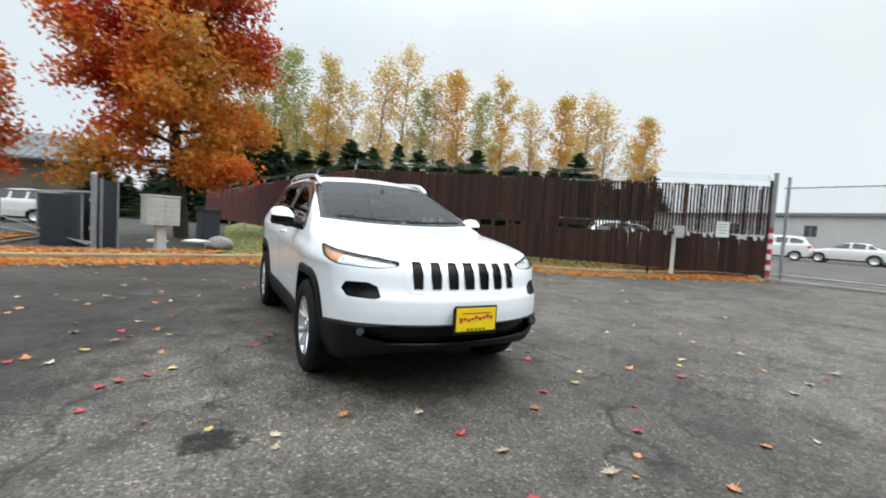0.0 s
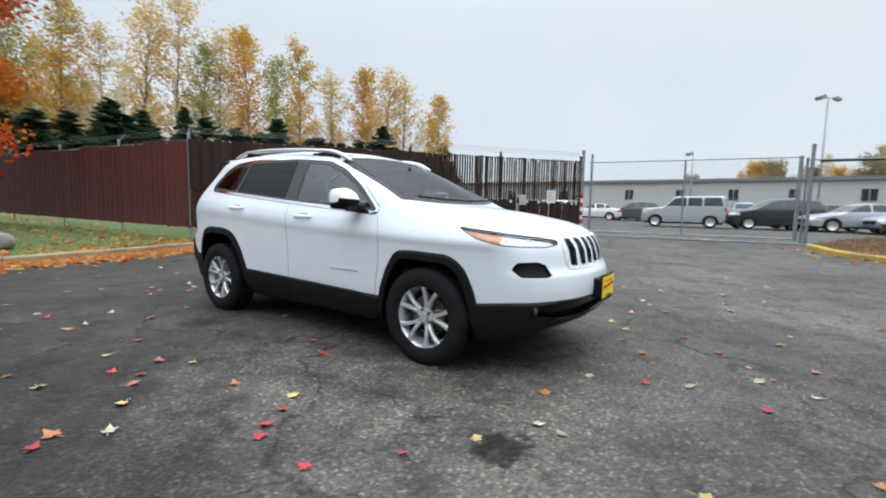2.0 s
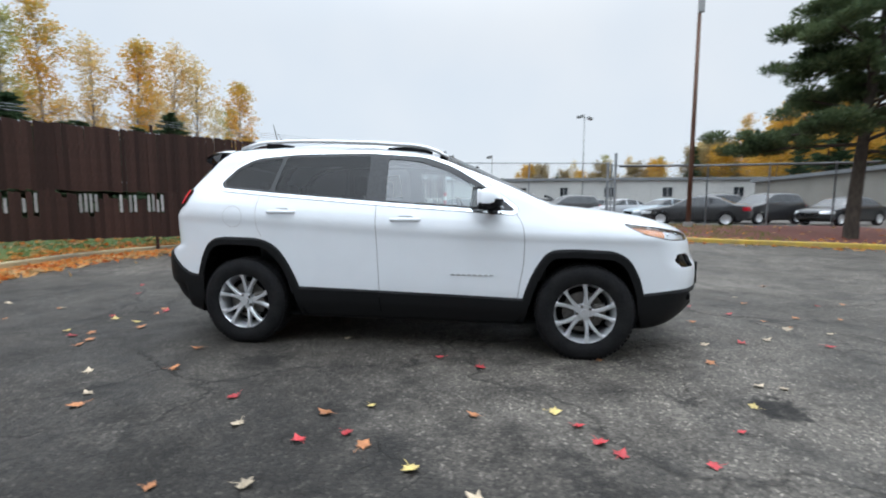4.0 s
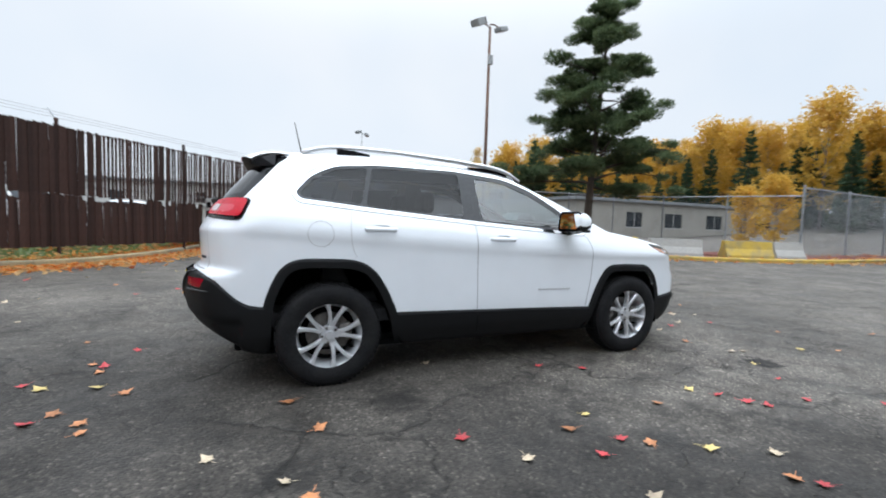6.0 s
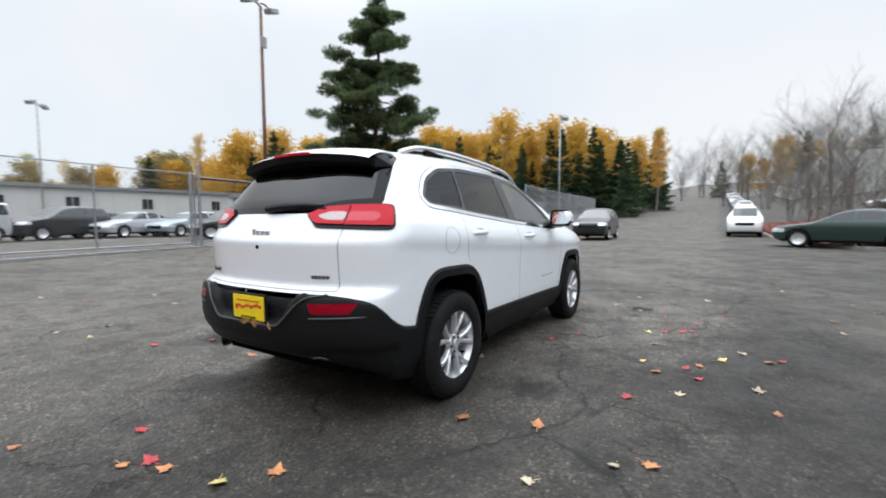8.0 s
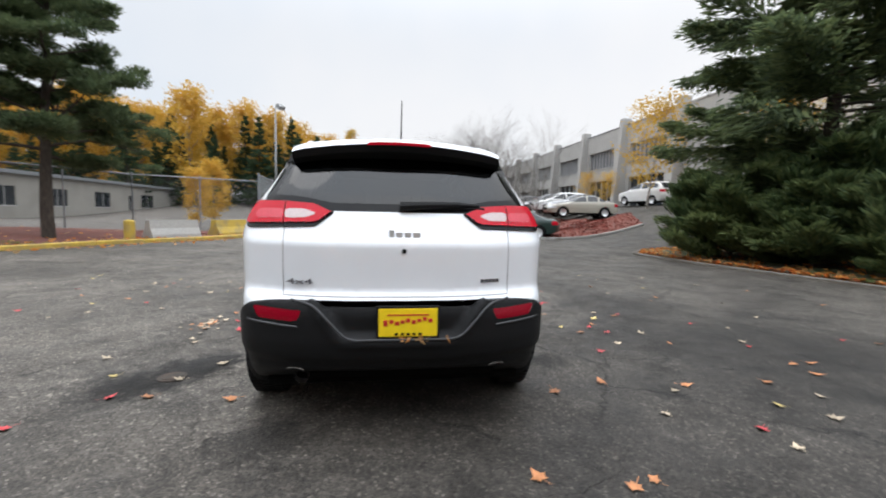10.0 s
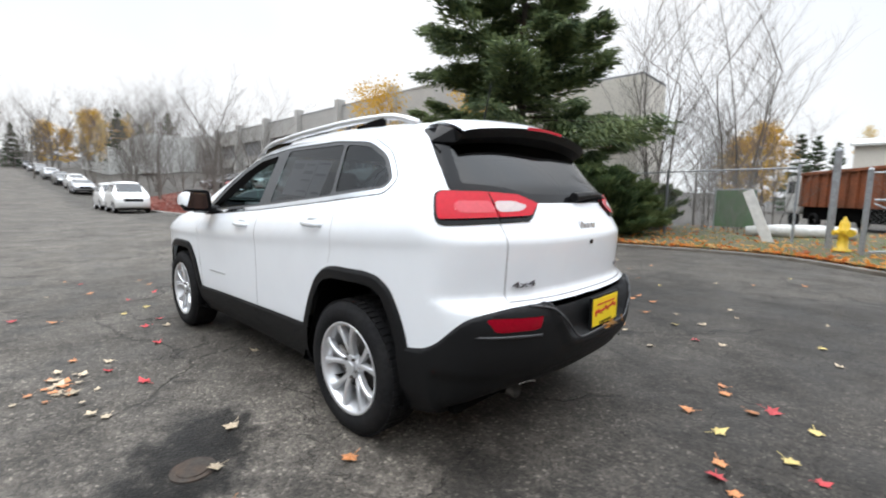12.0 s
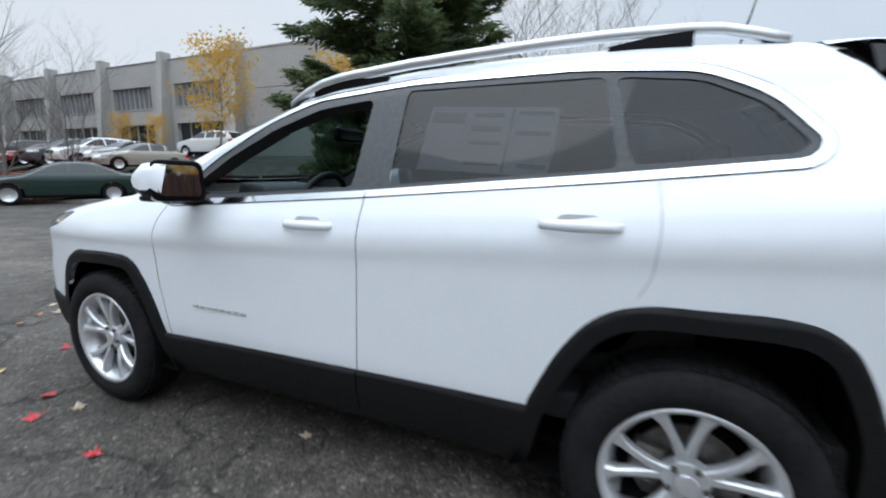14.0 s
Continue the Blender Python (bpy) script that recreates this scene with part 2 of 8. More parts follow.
    small.inputs["Scale"].default_value = 1.5
    l.new(warp.outputs["Result"], small.inputs["Vector"])
    worn = rng(tex("Noise", Scale=.8, Detail=4.0).outputs["Fac"], .50, .58, 0.0, 1.0)
    crack = math_node("MAXIMUM", crack, math_node("MULTIPLY", rng(small.outputs["Distance"], .004, .016, 1.0, 0.0), worn))
    tone = math_node("MULTIPLY", tone, rng(crack, 0.0, 1.0, 1.0, .48))
    c = n.new("ShaderNodeMix")
    c.data_type, c.blend_type = "RGBA", "MULTIPLY"
    c.inputs["Factor"].default_value = 1
    c.inputs["A"].default_value = (.086, .0765, .0650, 1)
    p.inputs["Specular IOR Level"].default_value = .3
    l.new(tone, c.inputs["B"])
    l.new(c.outputs["Result"], p.inputs["Base Color"])
    l.new(math_node("MULTIPLY", rng(damp.outputs["Fac"], .40, .74, .78, .5), rng(wet, 0.0, 1.0, 1.0, 1.12)), p.inputs["Roughness"])
    h = math_node("ADD", rng(stones.outputs["Distance"], 0.0, .8, 1.0, 0.0), math_node("MULTIPLY", crack, -3.0))
    b = n.new("ShaderNodeBump")
    b.inputs["Strength"].default_value, b.inputs["Distance"].default_value = .55, .006
    l.new(h, b.inputs["Height"])
    l.new(b.outputs["Normal"], p.inputs["Normal"])
    return m


def paint(name, color, metallic=0.0, rough=.32):
    return material(name, color, rough, metallic * .4, grain=.03, grain_size=7, coat=.45)


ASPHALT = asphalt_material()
WHITE_PAINT = material("white_car_paint", (.83, .86, .895), .34, 0, grain=.015, grain_size=5, coat=.8)
BLACK_PLASTIC = material("black_moulded_plastic", (.0095, .0098, .0105), .5, 0, spec=.16, grain=.25, grain_size=300, bump=.15, bump_size=500)
GLOSS_BLACK = material("gloss_black", (.007, .007, .008), .16, 0, spec=.16, grain=.1, grain_size=5)
SATIN_BLACK = material("satin_black_pillar", (.014, .014, .015), .35, 0, spec=.28, grain=.1, grain_size=60)
GAP = material("panel_gap", (.26, .265, .27), .9, grain=.1)
SOFT_GAP = material("tight_panel_gap", (.56, .57, .58), .8, grain=.1)
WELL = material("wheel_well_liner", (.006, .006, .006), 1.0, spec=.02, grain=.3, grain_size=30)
RUBBER = material("tyre_rubber", (.011, .011, .012), .8, 0, spec=.15, grain=.3, grain_size=60, stain=.3, stain_size=9, stain_color=(.03, .029, .027), bump=.2, bump_size=140)
ALLOY = material("silver_alloy", (.70, .71, .73), .30, .6, grain=.05, grain_size=60)
BADGE_DARK = material("dark_chrome_badge", (.11, .11, .12), .3, .4, grain=.03, grain_size=10)
# lighter black: paints the highlight on the bumper ridges; the pillars take it too
SATIN_BLACK = material("lightened_black", (.055, .057, .060), .45, 0, spec=.4, grain=.2, grain_size=60)
CHROME = material("chrome", (.78, .79, .80), .12, 1.0, grain=.03, grain_size=10)
STEEL = material("galvanised_steel", (.33, .35, .37), .5, .6, grain=.2, grain_size=25, stain=.4, stain_size=5, stain_color=(.20, .20, .20))
BRAKE = material("brake_iron", (.16, .15, .14), .45, .8, grain=.3, grain_size=30)
GLASS_DARK = glass("privacy_glass", (.20, .208, .22), ior=1.5)
GLASS_REAR = glass("rear_privacy_glass", (.018, .019, .021), ior=1.6)
GLASS_TINT = glass("green_tinted_glass", (.62, .75, .76), ior=2.4)
GLASS_SCREEN = glass("windscreen_glass", (.34, .45, .45), ior=1.35, graze=.72)
LENS_CLEAR = glass("clear_lamp_lens", (.93, .94, .95))
LENS_RED = material("red_lamp_lens", (.50, .004, .018), .25, 0, grain=.08, grain_size=60, coat=.08, spec=.2)
REFLECTOR_RED = material("red_reflector", (.24, .002, .012), .25, 0, grain=.15, grain_size=120, coat=.08, spec=.2)
LENS_PINK = material("pink_lamp_lens", (.56, .030, .055), .22, 0, grain=.1, grain_size=90, coat=.1)
LENS_WHITE = material("frosted_lamp_lens", (.52, .42, .42), .18, 0, grain=.1, grain_size=90, coat=.3)
LENS_AMBER = material("amber_lamp_lens", (.72, .27, .09), .2, 0, grain=.1, grain_size=90, coat=1.0)
REFLECTOR = material("lamp_reflector", (.78, .80, .82), .30, .35, grain=.1, grain_size=50)
SEAT = material("black_cloth", (.025, .025, .027), .9, 0, grain=.3, grain_size=200, bump=.3, bump_size=400)
TRIM_GREY = material("grey_interior_trim", (.09, .09, .092), .7, 0, grain=.15, grain_size=150)
PLATE_YELLOW = material("yellow_plate_card", (.90, .66, .012), .45, 0, grain=.04, grain_size=20)
PLATE_RED = material("red_print", (.55, .02, .02), .5, 0, grain=.05, grain_size=20)
PAPER = material("white_paper", (.74, .75, .74), .8, 0, grain=.03, grain_size=20)
PAPER_INK = material("grey_print", (.30, .32, .33), .8, 0, grain=.05, grain_size=20)
VERGE_SOIL = material("leafy_verge_soil", (.085, .072, .042), .85, 0, grain=.5, grain_size=26, stain=.85, stain_size=1.1, stain_color=(.070, .095, .028), bump=.6, bump_size=50)
GRASS = material("wet_grass", (.085, .135, .030), .8, 0, grain=.5, grain_size=30, stain=.5, stain_size=1.3, stain_color=(.14, .11, .035), bump=.6, bump_size=60)
BLADES = ramp_leaf("grass_blades", [(.065, .125, .022), (.12, .19, .036), (.20, .21, .06)], .8, .6, .4)
KERB = material("concrete_kerb", (.30, .29, .27), .85, 0, grain=.25, grain_size=40, stain=.6, stain_size=3, stain_color=(.13, .12, .10), bump=.4, bump_size=50)
KERB_DIRTY = material("dirty_concrete_kerb", (.15, .135, .115), .9, 0, grain=.3, grain_size=40, stain=.7, stain_size=2.5, stain_color=(.075, .06, .045), bump=.5, bump_size=50)
KERB_WORN = material("kerb_with_faded_paint", (.33, .27, .15), .8, 0, grain=.25, grain_size=40, stain=.8, stain_size=2.2, stain_color=(.17, .15, .11), bump=.4, bump_size=50)
KERB_YELLOW = material("worn_yellow_kerb_paint", (.52, .36, .06), .75, 0, grain=.25, grain_size=40, stain=.75, stain_size=2.5, stain_color=(.26, .22, .13), bump=.4, bump_size=50)
CONCRETE = material("pale_concrete", (.40, .39, .37), .85, 0, grain=.10, grain_size=14, stain=.35, stain_size=.7, stain_color=(.29, .285, .27), bump=.2, bump_size=20)
CONCRETE_DARK = material("shaded_concrete_block", (.30, .29, .27), .85, 0, grain=.2, grain_size=14, stain=.4, stain_size=2)
SLAT_RED = material("maroon_fence_slat", (.125, .032, .031), .6, 0, grain=.25, grain_size=30, stain=.6, stain_size=3, stain_color=(.050, .018, .016), per_object=.18, stretch=(1, 1, .3))
SLAT_BROWN = material("weathered_brown_slat", (.036, .017, .013), .75, 0, spec=.25, grain=.3, grain_size=30, stain=.5, stain_size=2.5, stain_color=(.062, .036, .028), per_object=.35, stretch=(1, 1, .3))
# pale colour that stands in for daylight seen through the fence
SLIT_LIGHT = material("pale_slit_light", (.34, .34, .33), .6, 0, grain=.15, grain_size=30, stain=.5, stain_size=4, stain_color=(.22, .19, .17), per_object=.3)
WALL_CREAM = material("cream_metal_siding", (.60, .57, .51), .7, 0, grain=.06, grain_size=8, stain=.3, stain_size=.5, stain_color=(.50, .47, .42))
WALL_WHITE = material("off_white_metal_siding", (.56, .56, .54), .7, 0, grain=.06, grain_size=10, stain=.3, stain_size=.6, stain_color=(.42, .42, .41))
ROOF_GREY = material("grey_roof_edge", (.20, .21, .22), .7, 0, grain=.15, grain_size=10, stain=.3, stain_size=1)
WALL_TAN = material("grey_tan_block_wall", (.30, .285, .255), .85, 0, grain=.1, grain_size=10, stain=.3, stain_size=.8, bump=.2, bump_size=15)
WINDOW_DARK = material("dark_window_glass", (.025, .03, .035), .08, 0, grain=.2, grain_size=1.5)
MULLION = material("window_mullion", (.42, .42, .41), .6, 0, grain=.1)
BARK = material("dark_bark", (.060, .048, .038), .95, 0, grain=.4, grain_size=22, stain=.4, stain_size=4, bump=.9, bump_size=18, stretch=(1, 1, .25))
TWIG = material("grey_twigs", (.15, .135, .12), .9, 0, grain=.3, grain_size=14, stain=.4, stain_size=3, stain_color=(.075, .065, .058), stretch=(1, 1, .3))
BARK_PALE = material("pale_bark", (.24, .215, .19), .9, 0, grain=.3, grain_size=14, stain=.5, stain_size=3, stain_color=(.10, .09, .08), bump=.5, bump_size=18, stretch=(1, 1, .3))
MAPLE = ramp_leaf("autumn_maple_leaves", [(.36, .016, .022), (.50, .04, .022), (.64, .15, .022), (.62, .25, .04), (.50, .33, .07)], .17, .55, .18)
POPLAR = ramp_leaf("yellowing_poplar_leaves", [(.36, .33, .11), (.60, .42, .10), (.76, .41, .06), (.78, .46, .14)], .10, .6, .35)
POPLAR_GREEN = ramp_leaf("greenish_poplar_leaves", [(.26, .31, .11), (.42, .40, .13), (.60, .47, .13)], .10, .6, .35)
POPLAR_PALE = ramp_leaf("pale_poplar_leaves", [(.50, .45, .22), (.70, .54, .25), (.78, .52, .22)], .10, .6, .35)
HILL_LEAF = ramp_leaf("hillside_leaves", [(.17, .15, .07), (.30, .23, .10), (.38, .29, .15)], .2, .6, .3)
GOLD = ramp_leaf("golden_leaves", [(.46, .31, .06), (.62, .38, .055), (.66, .43, .10)], .2, .6, .3)
PINE = ramp_leaf("pine_needles", [(.045, .070, .040), (.085, .125, .062), (.14, .18, .085)], .7, .7, .45)
SPRUCE = ramp_leaf("spruce_needles", [(.045, .070, .042), (.090, .128, .066), (.16, .20, .085)], .8, .7, .5)
JUNIPER = ramp_leaf("juniper_needles", [(.036, .060, .030), (.072, .110, .045), (.13, .16, .06)], .9, .7, .45)
FIR = ramp_leaf("dark_fir_needles", [(.030, .056, .030), (.050, .088, .044), (.075, .115, .055)], .3, .8, .4)
MULCH = material("red_bark_mulch", (.14, .042, .028), .95, 0, grain=.6, grain_size=22, stain=.5, stain_size=2, stain_color=(.085, .04, .03), bump=1.0, bump_size=25)
BARK_CHIPS = ramp_leaf("red_bark_chips", [(.07, .025, .018), (.16, .035, .026), (.26, .05, .035)], .9, .8, .6)
BLIND = material("grey_window_blind", (.15, .155, .17), .35, 0, grain=.1, grain_size=3, stain=.2, stain_size=.8)
LITTER = ramp_leaf("fallen_leaf_litter", [(.36, .09, .03), (.62, .19, .04), (.70, .32, .08), (.52, .34, .16)], .9, .7, .6)
LEAF_RED = material("fallen_red_leaf", (.42, .035, .040), .55, 0, grain=.2, grain_size=40, per_object=.25)
LEAF_ORANGE = material("fallen_orange_leaf", (.42, .17, .065), .6, 0, grain=.25, grain_size=40, per_object=.3)
LEAF_YELLOW = material("fallen_yellow_leaf", (.48, .37, .13), .6, 0, grain=.2, grain_size=40, per_object=.25)
LEAF_TAN = material("fallen_tan_leaf", (.42, .34, .24), .7, 0, grain=.25, grain_size=40, per_object=.3)
WOOD_POLE = material("weathered_pole_paint", (.14, .070, .045), .7, .2, grain=.3, grain_size=15, stain=.5, stain_size=2, stain_color=(.20, .15, .12), stretch=(1, 1, .2))
GREY_METAL = material("grey_painted_metal", (.33, .34, .34), .5, .3, grain=.08, grain_size=15, stain=.2, stain_size=3)
MAIL_GREY = material("light_grey_mailbox_paint", (.50, .51, .50), .45, .2, grain=.05, grain_size=15, stain=.2, stain_size=5)
ROOF_METAL = material("grey_corrugated_roofing", (.13, .14, .15), .5, .3, grain=.15, grain_size=6, stain=.4, stain_size=.6, stain_color=(.085, .09, .095))
WALL_BROWN = material("brown_plank_wall", (.15, .115, .085), .8, 0, grain=.2, grain_size=8, stain=.4, stain_size=.7)
DARK_PANEL = material("dark_blue_black_sheet", (.020, .026, .036), .6, 0, grain=.2, grain_size=12, stain=.3, stain_size=3)
RUST = material("rust_orange_steel", (.27, .085, .035), .75, .2, grain=.25, grain_size=12, stain=.6, stain_size=1.6, stain_color=(.13, .055, .03), bump=.2, bump_size=20)
HYDRANT = material("yellow_hydrant_paint", (.70, .46, .03), .45, 0, grain=.12, grain_size=25, stain=.3, stain_size=9, stain_color=(.42, .26, .03))
STONE = material("grey_rock", (.26, .25, .23), .9, 0, grain=.3, grain_size=14, stain=.4, stain_size=4, bump=.6, bump_size=14)
TARP = material("white_tarp", (.62, .62, .60), .6, 0, grain=.1, grain_size=8, stain=.3, stain_size=3)
WHITE_POST = material("white_painted_steel", (.66, .66, .63), .55, 0, grain=.08, grain_size=12, stain=.35, stain_size=4, stain_color=(.42, .38, .33))

# ---------------------------------------------------------------- tools
def bm_obj(name, bm, material, parent=None, label="", smooth=False):
    me = bpy.data.meshes.new(name)
    bm.normal_update()
    bm.to_mesh(me)
    bm.free()
    if smooth:
        me.shade_smooth()
    me.materials.append(material)
    ob = new(name, me)
    if parent is not None:
        ob.parent = parent
    if label:
        ob["label"] = label
    return ob


def part(name, bm, material, parent, label="", smooth=False):
    return bm_obj(name, bm, material, parent, label, smooth)


def np_mesh(name, V, faces, material, smooth=False, normals=None):
    me = bpy.data.meshes.new(name)
    me.from_pydata(np.asarray(V, float).tolist(), [], faces if isinstance(faces, list) else np.asarray(faces).tolist())
    if smooth or normals is not None:
        me.shade_smooth()
    if normals is not None:
        me.normals_split_custom_set_from_vertices(np.asarray(normals, float).tolist())
    for m in material if isinstance(material, (list, tuple)) else [material]:
        me.materials.append(m)
    return me


def np_part(name, V, faces, material, parent=None, label="", smooth=False, normals=None):
    ob = new(name, np_mesh(name, V, faces, material, smooth, normals))
    if parent is not None:
        ob.parent = parent
    if label:
        ob["label"] = label
    return ob


def thing(name, label, category, group="", at=None):
    ob = tagged(new(name), label, category, group)
    if at is not None:
        ob.matrix_basis = at
    return ob


def box(bm, x0, x1, y0, y1, z0, z1, bevel=0.0, m=None):
    r = bmesh.ops.create_cube(bm, size=1)
    vs = r["verts"]
    for v in vs:
        v.co = Vector((x0 + (v.co.x + .5) * (x1 - x0), y0 + (v.co.y + .5) * (y1 - y0), z0 + (v.co.z + .5) * (z1 - z0)))
        if m is not None:
            v.co = m @ v.co
    if bevel:
        es = {e for v in vs for e in v.link_edges}
        bmesh.ops.bevel(bm, geom=list(es), offset=bevel, segments=2, affect="EDGES", profile=.5)


def cyl(bm, a, b, ra, rb=None, n=12, caps=True):
    a, b = Vector(a), Vector(b)
    rb = ra if rb is None else rb
    q = (b - a).to_track_quat("Z", "Y").to_matrix().to_4x4()
    m = Matrix.Translation((a + b) / 2) @ q
    bmesh.ops.create_cone(bm, cap_ends=caps, segments=n, radius1=ra, radius2=rb, depth=(b - a).length, matrix=m)


def tube(bm, pts, radii, n=8):
    """A tube along points, with rounded joints left open between rings."""
    pts = [Vector(p) for p in pts]
    if not hasattr(radii, "__len__"):
        radii = [radii] * len(pts)
    rings = []
    for i, p in enumerate(pts):
        d = (pts[min(i + 1, len(pts) - 1)] - pts[max(i - 1, 0)]).normalized()
        u = d.cross(Vector((0.13, 0.21, 1)) if abs(d.z) < .95 else Vector((1, .1, 0))).normalized()
        w = d.cross(u)
        rings.append([bm.verts.new(p + radii[i] * (math.cos(k * 2 * math.pi / n) * u + math.sin(k * 2 * math.pi / n) * w)) for k in range(n)])
    for r0, r1 in zip(rings, rings[1:]):
        for k in range(n):
            bm.faces.new((r0[k], r0[(k + 1) % n], r1[(k + 1) % n], r1[k]))
    bm.faces.new(rings[0][::-1])
    bm.faces.new(rings[-1])


def prism(bm, outline, y0, y1, axis="y", bevel=0.0):
    """An outline of (x, z), extruded along y (or of (y, z) along x, of (x, y) along z)."""
    put = {"y": lambda a, b, c: (a, c, b), "x": lambda a, b, c: (c, a, b), "z": lambda a, b, c: (a, b, c)}[axis]
    lo = [bm.verts.new(put(a, b, y0)) for a, b in outline]
    hi = [bm.verts.new(put(a, b, y1)) for a, b in outline]
    n = len(outline)
    fs = [bm.faces.new(lo), bm.faces.new(hi[::-1])]
    for k in range(n):
        fs.append(bm.faces.new((lo[k], hi[k], hi[(k + 1) % n], lo[(k + 1) % n])))
    bmesh.ops.recalc_face_normals(bm, faces=fs)
    if bevel:
        es = {e for f in fs[:2] for e in f.edges}
        bmesh.ops.bevel(bm, geom=list(es), offset=bevel, segments=2, affect="EDGES", profile=.5)


def sstep(a, b, x):
    t = np.clip((np.asarray(x, float) - a) / (b - a), 0, 1)
    return t * t * (3 - 2 * t)


def curve1(points, soft):
    """A smooth function through few (x, value) pairs: linear, then rounded over soft metres."""
    xs, vs = zip(*sorted(points))
    g = np.arange(xs[0] - 1.0, xs[-1] + 1.0, .01)
    lo, hi = (vs[1] - vs[0]) / (xs[1] - xs[0]), (vs[-1] - vs[-2]) / (xs[-1] - xs[-2])
    v = np.interp(g, xs, vs) + np.minimum(g - xs[0], 0) * lo + np.maximum(g - xs[-1], 0) * hi
    k = np.exp(-.5 * (np.arange(-60, 61) * .01 / soft) ** 2)
    k /= k.sum()
    w = np.convolve(np.pad(v, 60, mode="reflect", reflect_type="odd"), k, "valid")
    return lambda x: np.interp(x, g, w)


def smax(a, b, k):
    h = np.clip(.5 + .5 * (a - b) / k, 0, 1)
    return b + (a - b) * h + k * h * (1 - h)


def poly_sd(points, px, py):
    """The signed distance to a polygon, negative within."""
    P = np.asarray(points, float)
    Q = np.roll(P, -1, 0)
    d = np.full(np.shape(px), 1e9)
    inside = np.zeros(np.shape(px), bool)
    for (ax, ay), (bx, by) in zip(P, Q):
        ex, ey = bx - ax, by - ay
        t = np.clip(((px - ax) * ex + (py - ay) * ey) / (ex * ex + ey * ey + 1e-12), 0, 1)
        d = np.minimum(d, np.hypot(px - ax - t * ex, py - ay - t * ey))
        with np.errstate(divide="ignore", invalid="ignore"):
            inside ^= ((ay > py) != (by > py)) & (px < ax + (py - ay) * ex / np.where(ey == 0, 1e-12, ey))
    return np.where(inside, -d, d)


def round_poly(points, r):
    """The same polygon, its corners rounded by about r."""
    P = [np.array(p, float) for p in points]
    out = []
    for i, p in enumerate(P):
        a, b = P[i - 1] - p, P[(i + 1) % len(P)] - p
        la, lb = np.linalg.norm(a), np.linalg.norm(b)
        s = min(r, la * .45, lb * .45)
        p0, p1 = p + a / la * s, p + b / lb * s
        out += [tuple((1 - t) ** 2 * p0 + 2 * t * (1 - t) * p + t * t * p1) for t in (0, .25, .5, .75, 1)]
    return out


def skin(field, lo, hi, step):
    """The surface on which a field is nought: vertices and quads (surface nets), drawn exactly on to it."""
    ax = [np.arange(l, h + step, step) for l, h in zip(lo, hi)]
    X, Y, Z = np.meshgrid(*ax, indexing="ij")
    f = field(X, Y, Z)
    s = f < 0
    n = [len(a) for a in ax]
    acc, cnt = np.zeros((n[0] - 1, n[1] - 1, n[2] - 1, 3)), np.zeros((n[0] - 1, n[1] - 1, n[2] - 1))
    corner = [(i, j, k) for i in (0, 1) for j in (0, 1) for k in (0, 1)]
    cut = lambda c: tuple(slice(o, o + m - 1) for o, m in zip(c, n))
    for a in corner:
        for d in range(3):
            if a[d]:
                continue
            b = tuple(v + (i == d) for i, v in enumerate(a))
            fa, fb = f[cut(a)], f[cut(b)]
            on = (fa < 0) != (fb < 0)
            t = np.where(on, fa / np.where(on, fa - fb, 1), 0)
            for i in range(3):
                acc[..., i] += on * (a[i] + (t if i == d else 0))
            cnt += on
    at = cnt > 0
    index = np.full(cnt.shape, -1)
    index[at] = np.arange(at.sum())
    V = (np.argwhere(at) + acc[at] / cnt[at][:, None]) * step + np.array(lo)
    quads = []
    for d in range(3):
        o = [i for i in range(3) if i != d]
        sl0 = [slice(1, -1)] * 3
        sl0[d] = slice(0, n[d] - 1)
        sl1 = list(sl0)
        sl1[d] = slice(1, n[d])
        a, b = s[tuple(sl0)], s[tuple(sl1)]
        for way in (False, True):
            hit = np.argwhere((a & ~b) if not way else (~a & b))
            hit = hit + np.array([0 if i == d else 1 for i in range(3)])
            c = []
            for da, db in ((0, 0), (-1, 0), (-1, -1), (0, -1)):
                q = hit.copy()
                q[:, o[0]] += da
                q[:, o[1]] += db
                c.append(index[q[:, 0], q[:, 1], q[:, 2]])
            q = np.stack(c, 1)
            quads.append(q[:, ::-1] if way != (d == 1) else q)
    Q = np.concatenate(quads)
    Q = Q[(Q >= 0).all(1)]
    return draw_on(field, V, 4), Q


def slope(field, V, e=2e-3):
    g = np.stack([(field(*(V + e * a).T) - field(*(V - e * a).T)) / (2 * e) for a in np.eye(3)], 1)
    return g


def draw_on(field, V, rounds=2):
    for _ in range(rounds):
        g = slope(field, V)
        V = V - np.clip(field(*V.T), -.03, .03)[:, None] * g / np.maximum((g * g).sum(1), .05)[:, None]
    return V


